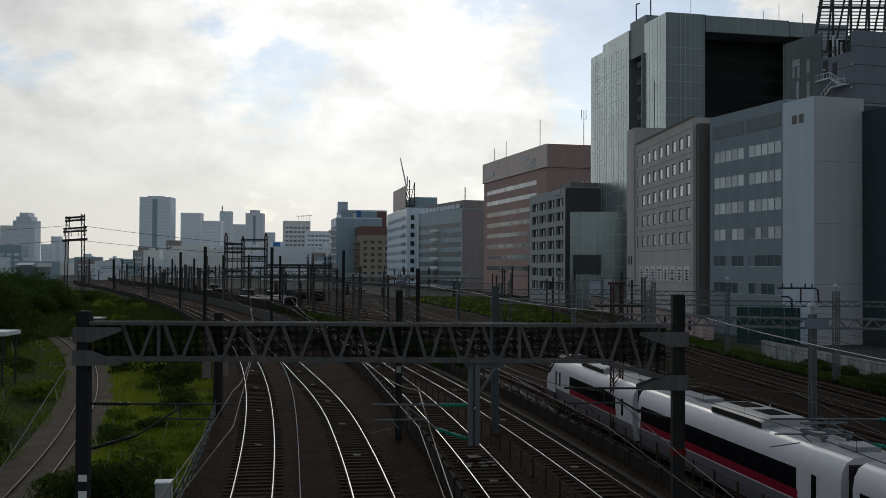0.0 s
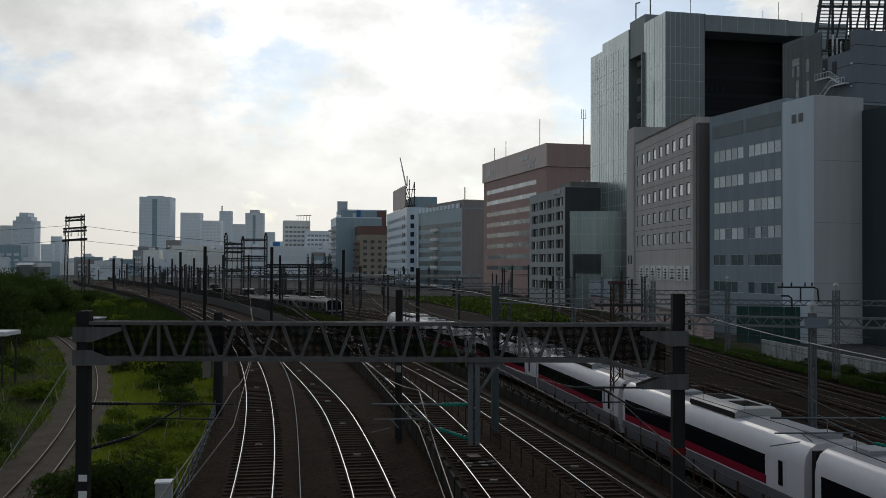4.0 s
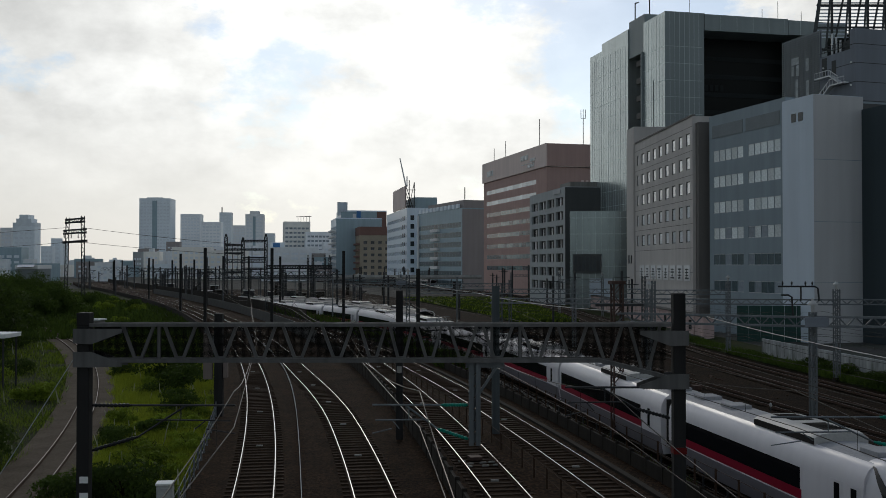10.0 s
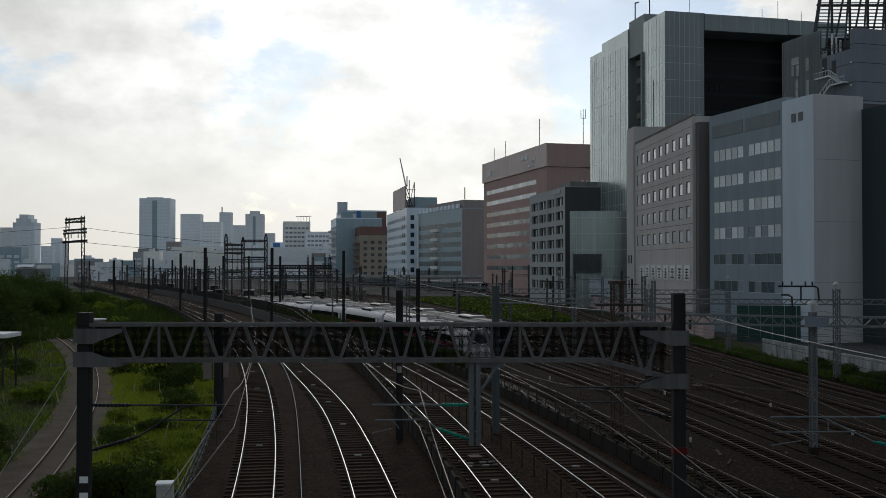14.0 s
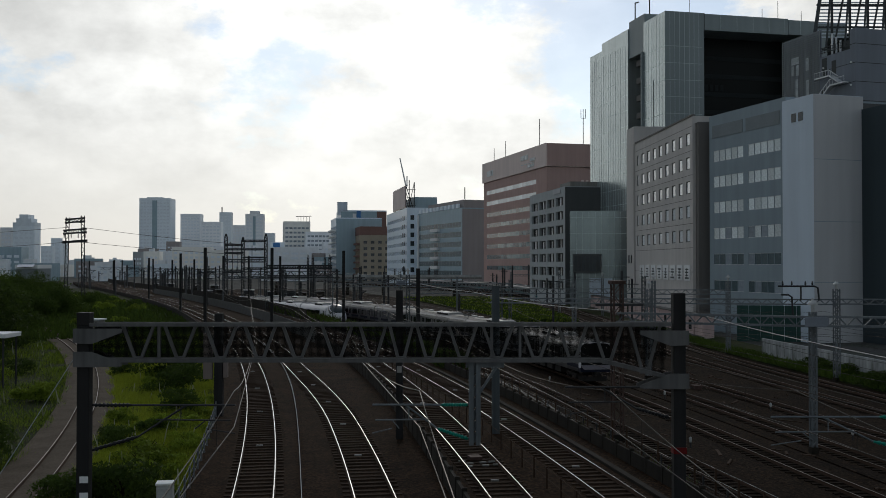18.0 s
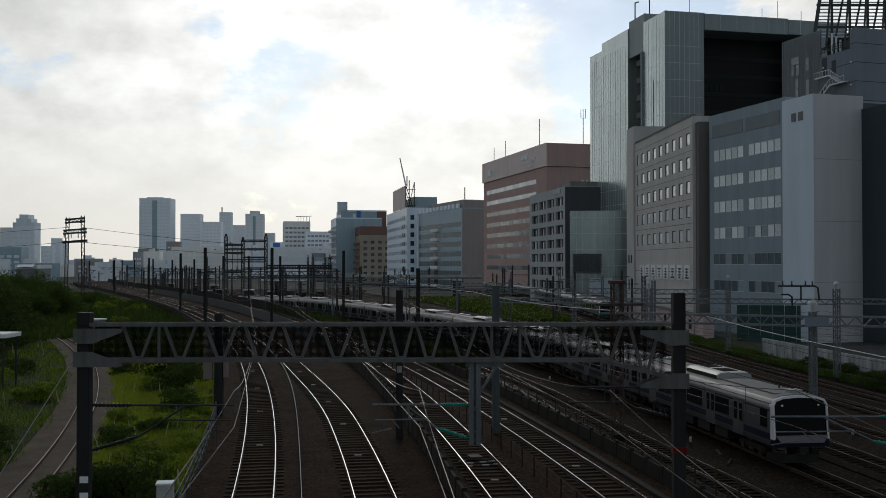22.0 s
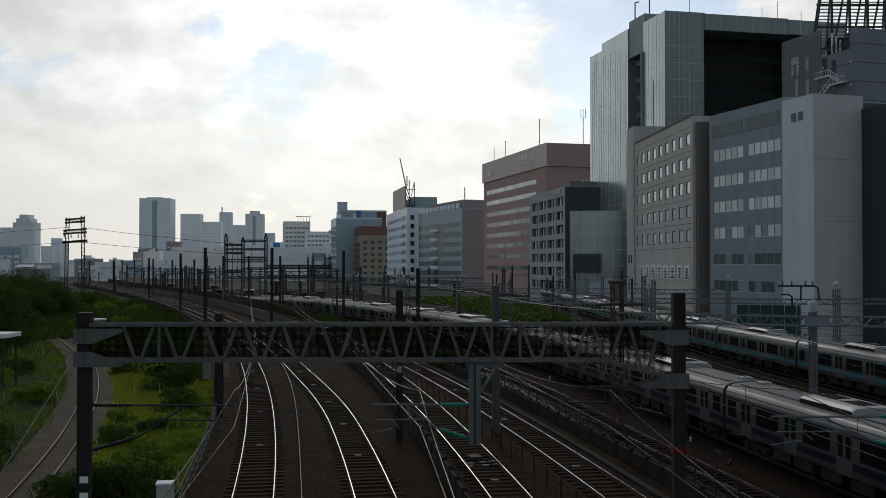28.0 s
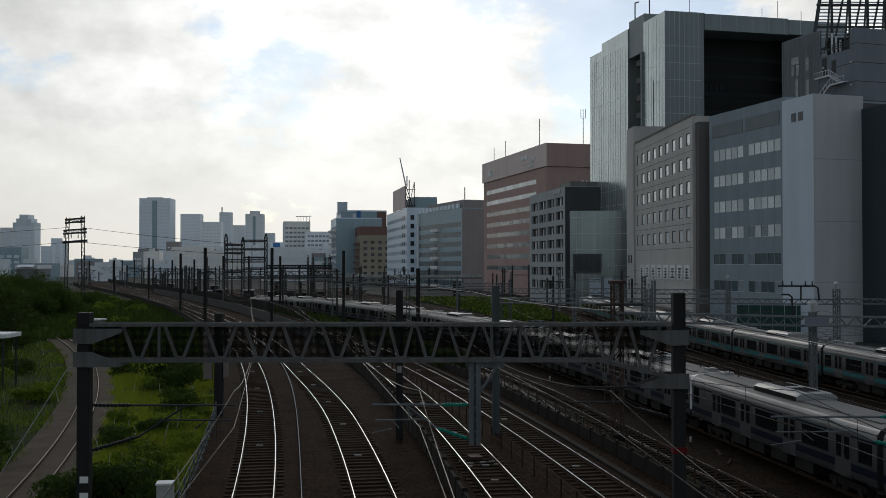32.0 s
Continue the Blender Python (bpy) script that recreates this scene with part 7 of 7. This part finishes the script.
def plants():
    rng = random.Random(21)
    kinds = []
    for s, (n, w, h, per, size, mk) in enumerate(((16, 2.2, 2.4, 170, 0.11, "leaf"), (18, 2.8, 3.0, 170, 0.12, "leaf_dark"), (14, 1.8, 1.8, 170, 0.1, "leaf"), (26, 3.6, 6.0, 190, 0.17, "leaf_dark"), (26, 3.4, 7.0, 190, 0.17, "leaf_dark"))):
        kinds.append((bush_mesh(40 + s, n, w, h, per, size, M[mk]), h))

    def bush(k, x, y, z, sc=1.0):
        tree = k >= 3
        t = thing("tree" if tree else "shrub", "dark leafy tree beside the railway" if tree else ("bright green leafy shrub in the weeds" if k != 1 else "dark green leafy shrub in the weeds"), "tree" if tree else "shrub", pose(x, y, z, 0, 0, rng.uniform(0, 360)), group="trees beside the line" if tree else "shrubs beside the line")
        t.scale = (sc, sc, sc * rng.uniform(0.85, 1.15))
        o = new("crown", kinds[k][0])
        o.parent = t
        bm = bmesh.new()
        h = kinds[k][1]
        rod(bm, (0, 0, -0.4), (0.1, 0, h * 0.45), 0.05 * h * 0.35 + 0.02, 7, 0.03)
        for j in range(5):
            a = j * 1.3
            rod(bm, (0.05, 0, h * 0.2 + 0.05 * h * j), (math.cos(a) * h * 0.25, math.sin(a) * h * 0.25, h * 0.5 + 0.05 * h * j), 0.03 + 0.004 * h, 5, 0.012)
        part("trunk", bm, M["sleeper_wood"], t)

    # along the foot of the raised bed and between the freight track and the bed
    for i in range(46):
        y = rng.uniform(36, 120)
        o = rng.uniform(freight(y) + 2.6, -5.6)
        if rng.random() < 0.4:
            p = place(lambda q: 0.0, y, o)
            bush(rng.choice((0, 2, 2, 1)), p.x, p.y, 0.05, rng.uniform(0.45, 0.85))
    for x, y, k, s in ((-13.2, 41.5, 0, 0.85), (-13.6, 45.0, 0, 0.95), (-14.6, 49.0, 0, 0.9), (-12.6, 39.0, 1, 0.9), (-15.2, 41.0, 1, 0.7), (-17.6, 66.0, 1, 0.7), (-20.0, 76.0, 1, 1.0), (-23.0, 84.0, 1, 1.1), (-25.5, 92.0, 1, 1.2)):
        bush(k, x, y, 0.0, s)
    for i in range(26):
        y = 33.0 + 1.5 * i + rng.uniform(-0.5, 0.5)
        p = place(lambda q: 0.0, y, rng.uniform(-4.6, -3.7))
        bush(rng.choice((0, 2, 0)), p.x, p.y, 0.0, rng.uniform(0.35, 0.6))
    # beyond the freight track
    for i in range(60):
        y = rng.uniform(46, 150)
        o = freight(y) - rng.uniform(3.0, 34.0)
        p = place(lambda q: 0.0, y, o)
        bush(rng.choice((0, 1, 1, 2)), p.x, p.y, -0.05, rng.uniform(0.6, 1.3))
    for i in range(150):
        y = rng.uniform(105, 330)
        o = rng.uniform(-90, -8) if y > 150 else freight(y) - rng.uniform(7, 50)
        if y > 150 and o > -22:
            k, sc = rng.choice((0, 1)), rng.uniform(0.9, 1.4)
        else:
            k, sc = rng.choice((3, 4, 4, 3)), rng.uniform(0.85, 1.45)
        p = place(lambda q: 0.0, y, o)
        bush(k, p.x, p.y, -0.1, sc)
    # before the boundary wall on the right
    for i in range(14):
        y = rng.uniform(62, 100)
        p = place(straight(rng.uniform(56.0, 57.2)), y, 0)
        bush(rng.choice((1, 1, 2)), p.x, p.y, 0.0, rng.uniform(0.25, 0.6))
    grass_field()


def grass_field():
    g = np.random.default_rng(7)

    def blades(name, label, x_of, ys, n, hmin, hmax, w, mt, z=0.0, patchy=True):
        y = ys[0] + (ys[1] - ys[0]) * g.random(n) ** 1.5
        u = g.random(n)
        x = np.array([x_of(a, b) for a, b in zip(y, u)])
        keep = np.ones(n, bool)
        if patchy:
            f = np.sin(x * 0.9 + 1.3 * np.sin(y * 0.35)) + np.sin(y * 0.55 + x * 0.3)
            keep = f + g.normal(size=n) * 0.8 > -0.9
        x, y = x[keep], y[keep]
        m = len(x)
        h = hmin + (hmax - hmin) * g.random(m) ** 1.4
        a = g.random(m) * 6.283
        ww = w * (0.6 + 0.8 * g.random(m)) * (1 + y / 110.0)
        lean = g.normal(size=(m, 2)) * 0.3 * h[:, None]
        dx, dy = np.cos(a) * ww, np.sin(a) * ww
        zz = np.full(m, z)
        P = np.stack([np.stack([x - dx, y - dy, zz], 1), np.stack([x + dx, y + dy, zz], 1),
                      np.stack([x + lean[:, 0] + dx * 0.25, y + lean[:, 1] + dy * 0.25, zz + h], 1), np.stack([x + lean[:, 0] - dx * 0.25, y + lean[:, 1] - dy * 0.25, zz + h], 1)], 1)
        me = quads_mesh(name, P, mt)
        ob = new(name, me)
        tagged(ob, label, "grass", kind="stuff")

    inner = lambda y, u: base_x(y) + (freight(y) + 1.75 + 0.25 * math.sin(y * 0.9)) * (1 - u) + (-3.2) * u
    outer = lambda y, u: base_x(y) + freight(y) - 1.95 - 0.3 * math.sin(y * 0.7) - 40.0 * u ** 1.5
    blades("grass", "tall yellow-green grass between the tracks", inner, (30, 135), 190000, 0.25, 0.75, 0.011, M["grass"])
    blades("grass", "rank green weeds beyond the freight track", outer, (34, 190), 180000, 0.2, 0.6, 0.015, M["leaf"], -0.1)
    blades("grass", "rank dark weeds beyond the freight track", outer, (34, 190), 70000, 0.15, 0.55, 0.026, M["leaf_dark"], -0.1)
    blades("grass", "rank dark weeds along the raised bed", inner, (100, 250), 45000, 0.3, 1.1, 0.05, M["leaf_dark"], -0.1)
    wide = lambda y, u: base_x(y) - 8.0 - 130.0 * u
    blades("grass", "dark weeds of the far left ground", wide, (130, 340), 60000, 0.5, 1.6, 0.09, M["leaf_dark"], -0.25, False)
    blades("reed_plumes", "pale feathery reed plumes in the weeds", inner, (36, 120), 120, 0.8, 1.4, 0.05, M["grass_dry"])
    blades("reed_plumes", "pale feathery reed plumes in the weeds", outer, (40, 130), 160, 0.8, 1.5, 0.05, M["grass_dry"], -0.1)
    mid = lambda y, u: base_x(y) + (green_edge(y) + 0.3) * (1 - u) + straight(46.6)(y) * u
    blades("grass", "green weeds between the diverging tracks", mid, (171, 300), 14000, 0.3, 0.8, 0.06, M["leaf"], 0.0)
    blades("grass", "dark weeds between the diverging tracks", mid, (171, 300), 22000, 0.3, 0.9, 0.06, M["leaf_dark"], 0.0, False)
    foot = lambda y, u: base_x(y) + wall_off(y) + 0.25 + 1.5 * u
    blades("grass", "dark weeds climbing along the foot of the low wall", foot, (44, 96), 6000, 0.2, 0.8, 0.02, M["leaf_dark"], -0.2)
    blades("grass", "tall dark weeds along the far low wall", foot, (90, 200), 16000, 0.8, 2.3, 0.06, M["leaf_dark"], -0.2)
    right = lambda y, u: base_x(y) + straight(54.9 + 2.6 * u)(y)
    blades("grass", "dark weeds before the boundary wall", right, (50, 170), 30000, 0.15, 0.6, 0.03, M["leaf_dark"], 0.0)


plants()


# ---- small trackside things ----
def trackside():
    c = thing("signal_cabinet", "pale grey metal cabinet in the bushes", "cabinet", pose(-9.85, 35.2, 0.0, 0, 0, 8))
    part("body", bevelbox(-0.28, 0.28, -0.26, 0.26, 0.0, 2.25, 0.02), M["steel_pale"], c)
    part("lid", bevelbox(-0.31, 0.31, -0.29, 0.29, 2.25, 2.32, 0.02), M["white_paint"], c)
    part("door", boxbm(-0.25, 0.25, -0.29, -0.264, 0.2, 2.15), M["steel_pale"], c)
    s = thing("shelter", "small white-roofed shelter in the weeds", "shelter", pose(-37.0, 80.0, -0.2))
    part("roof", bevelbox(-2.0, 2.3, -1.5, 1.5, 4.4, 4.75, 0.05), M["white_paint"], s)
    for x in (-1.7, 2.0):
        for y in (-1.2, 1.2):
            part("leg", boxbm(x - 0.06, x + 0.06, y - 0.06, y + 0.06, 0, 4.4), M["steel_dark"], s)
    w = thing("equipment_hut", "low white equipment hut beyond the shrubs", "hut", pose(-53.5, 152.0, -0.3, 0, 0, -10))
    part("wall", boxbm(-1.2, 1.2, -1.0, 1.0, 0, 1.9), M["concrete"], w)
    part("roof", bevelbox(-1.4, 1.4, -1.2, 1.2, 1.9, 2.1, 0.04), M["white_paint"], w)
    rng = random.Random(3)
    for i in range(9):
        o = rng.choice((20.4, 24.9, 30.1, 35.0, 39.4))
        y = rng.uniform(36, 120)
        p = place(yard(o), y, rng.uniform(-0.5, 0.5), -0.2)
        k = rng.random()
        if k < 0.4:
            t = thing("point_machine", "low rusty point machine between yard tracks", "point machine", pose(p.x, p.y, p.z, 0, 0, 10))
            part("body", bevelbox(-0.3, 0.3, -0.45, 0.45, 0, 0.35, 0.04), M["steel_brown"], t)
            part("rod", bar_mesh([((-1.2, 0, 0.15), (0.3, 0, 0.15))], 0.03), M["steel_dark"], t)
        else:
            t = thing("ground_signal", "small white ground lamp between yard tracks", "ground signal", pose(p.x, p.y, p.z))
            b = bmesh.new()
            lathe(b, (0, 0, 0.3), (0, 0, 0.6), [(0, 0.05), (0.3, 0.08), (0.8, 0.08), (1, 0.05)], 10)
            part("head", b, M["steel_pale"], t)
            part("stem", bar_mesh([((0, 0, -0.1), (0, 0, 0.35))], 0.05), M["steel_dark"], t)

    # a boxed track unit with pale clips on the third track
    t = thing("track_unit", "brown boxed track unit with pale clips between the rails", "track unit", pose(1.53, 47.8, 0.66, 0, 0, 12))
    part("box", bevelbox(-0.3, 0.3, -0.35, 0.35, 0, 0.16, 0.02), M["steel_brown"], t)
    for i, (x, y) in enumerate(((-0.75, -0.5), (-0.5, -1.1), (0.15, -1.0), (0.6, -0.9), (0.65, -1.6), (-0.7, -1.7), (0.1, -1.7))):
        part("clip", boxbm(x - 0.16, x + 0.16, y - 0.06, y + 0.06, 0, 0.06), M["concrete"], t)

    # planks, plates and broken stone left lying between the tracks
    bm = bmesh.new()
    for i in range(170):
        o = rng.choice((20.3, 24.9, 30.2, 35.1, 39.4, 43.5, 47.4))
        p = place(yard(o), rng.uniform(34, 140), rng.uniform(-1.4, 1.4), -0.2)
        w, l = rng.uniform(0.03, 0.09), rng.uniform(0.1, 0.9)
        box(bm, -w, w, -l, l, -0.02, rng.uniform(0.03, 0.09), rng.choice((0, 0, 1, 1)), Matrix.Translation(p) @ Matrix.Rotation(rng.uniform(-0.6, 0.9), 4, "Z"))
    ob = part("yard_litter", bm, [M["rail_side"], M["sleeper"]])
    tagged(ob, "rusty plates and timbers lying between yard tracks", "litter", kind="stuff")
    bm = bmesh.new()
    for k in range(9):
        for j in range(3):
            y = 60 + 9 * k + 2 * j
            bar(bm, place(yard(20.4), y, -0.2 * j, 0.0), place(yard(20.4), y + 9, 0.15 * j, 0.05), 0.05)
    tagged(part("trackside_cable", bm, M["steel_dark"]), "dark cables lying along the yard wall", "cable", kind="stuff")


trackside()

# ---- what moves ----
# the distance of each train's near end at given seconds
EXP_TAIL = [(0, -130.3), (11, 44.5), (13, 79.5), (18, 162.0), (32, 385.0)]
COM_NOSE = [(0, 212), (6, 170), (9, 149), (13, 121.5), (14.5, 110), (17, 93), (18, 83.5), (19, 73.8), (20, 64.4), (21, 56.9), (22, 49), (23, 40.8), (25.5, 17.5), (27.5, -0.4), (29, -14), (32, -40)]
TEAL_NOSE = [(0, 600), (14.5, 372), (16.5, 320), (18, 278), (19, 250), (21, 200), (23, 155), (25, 112.5), (25.5, 103.5), (28, 66.5), (29, 50.5), (32, 2.0)]


def motions():
    for c, line, i, pitch in CARS:
        keys = {id(EXPRESS): EXP_TAIL, id(COMMUTER): COM_NOSE, id(TEAL): TEAL_NOSE}[id(line)]
        ts = [k[0] for k in keys]
        ss = [line.s_at(k[1]) for k in keys]
        rows = []
        for k in range(0, 65):
            t = k * 0.5
            s = float(np.interp(t, ts, ss)) + pitch * (i + 0.5) + (1.2 if line is EXPRESS else 0.3)
            a, b = line.at(s - 7), line.at(s + 7)
            mid, d = (a + b) / 2, b - a
            rows.append((t, Matrix.Translation(mid) @ Matrix.Rotation(math.atan2(-d.x, d.y), 4, "Z") @ Matrix.Rotation(math.atan2(d.z, math.hypot(d.x, d.y)), 4, "X")))
        walk(c, rows)


motions()
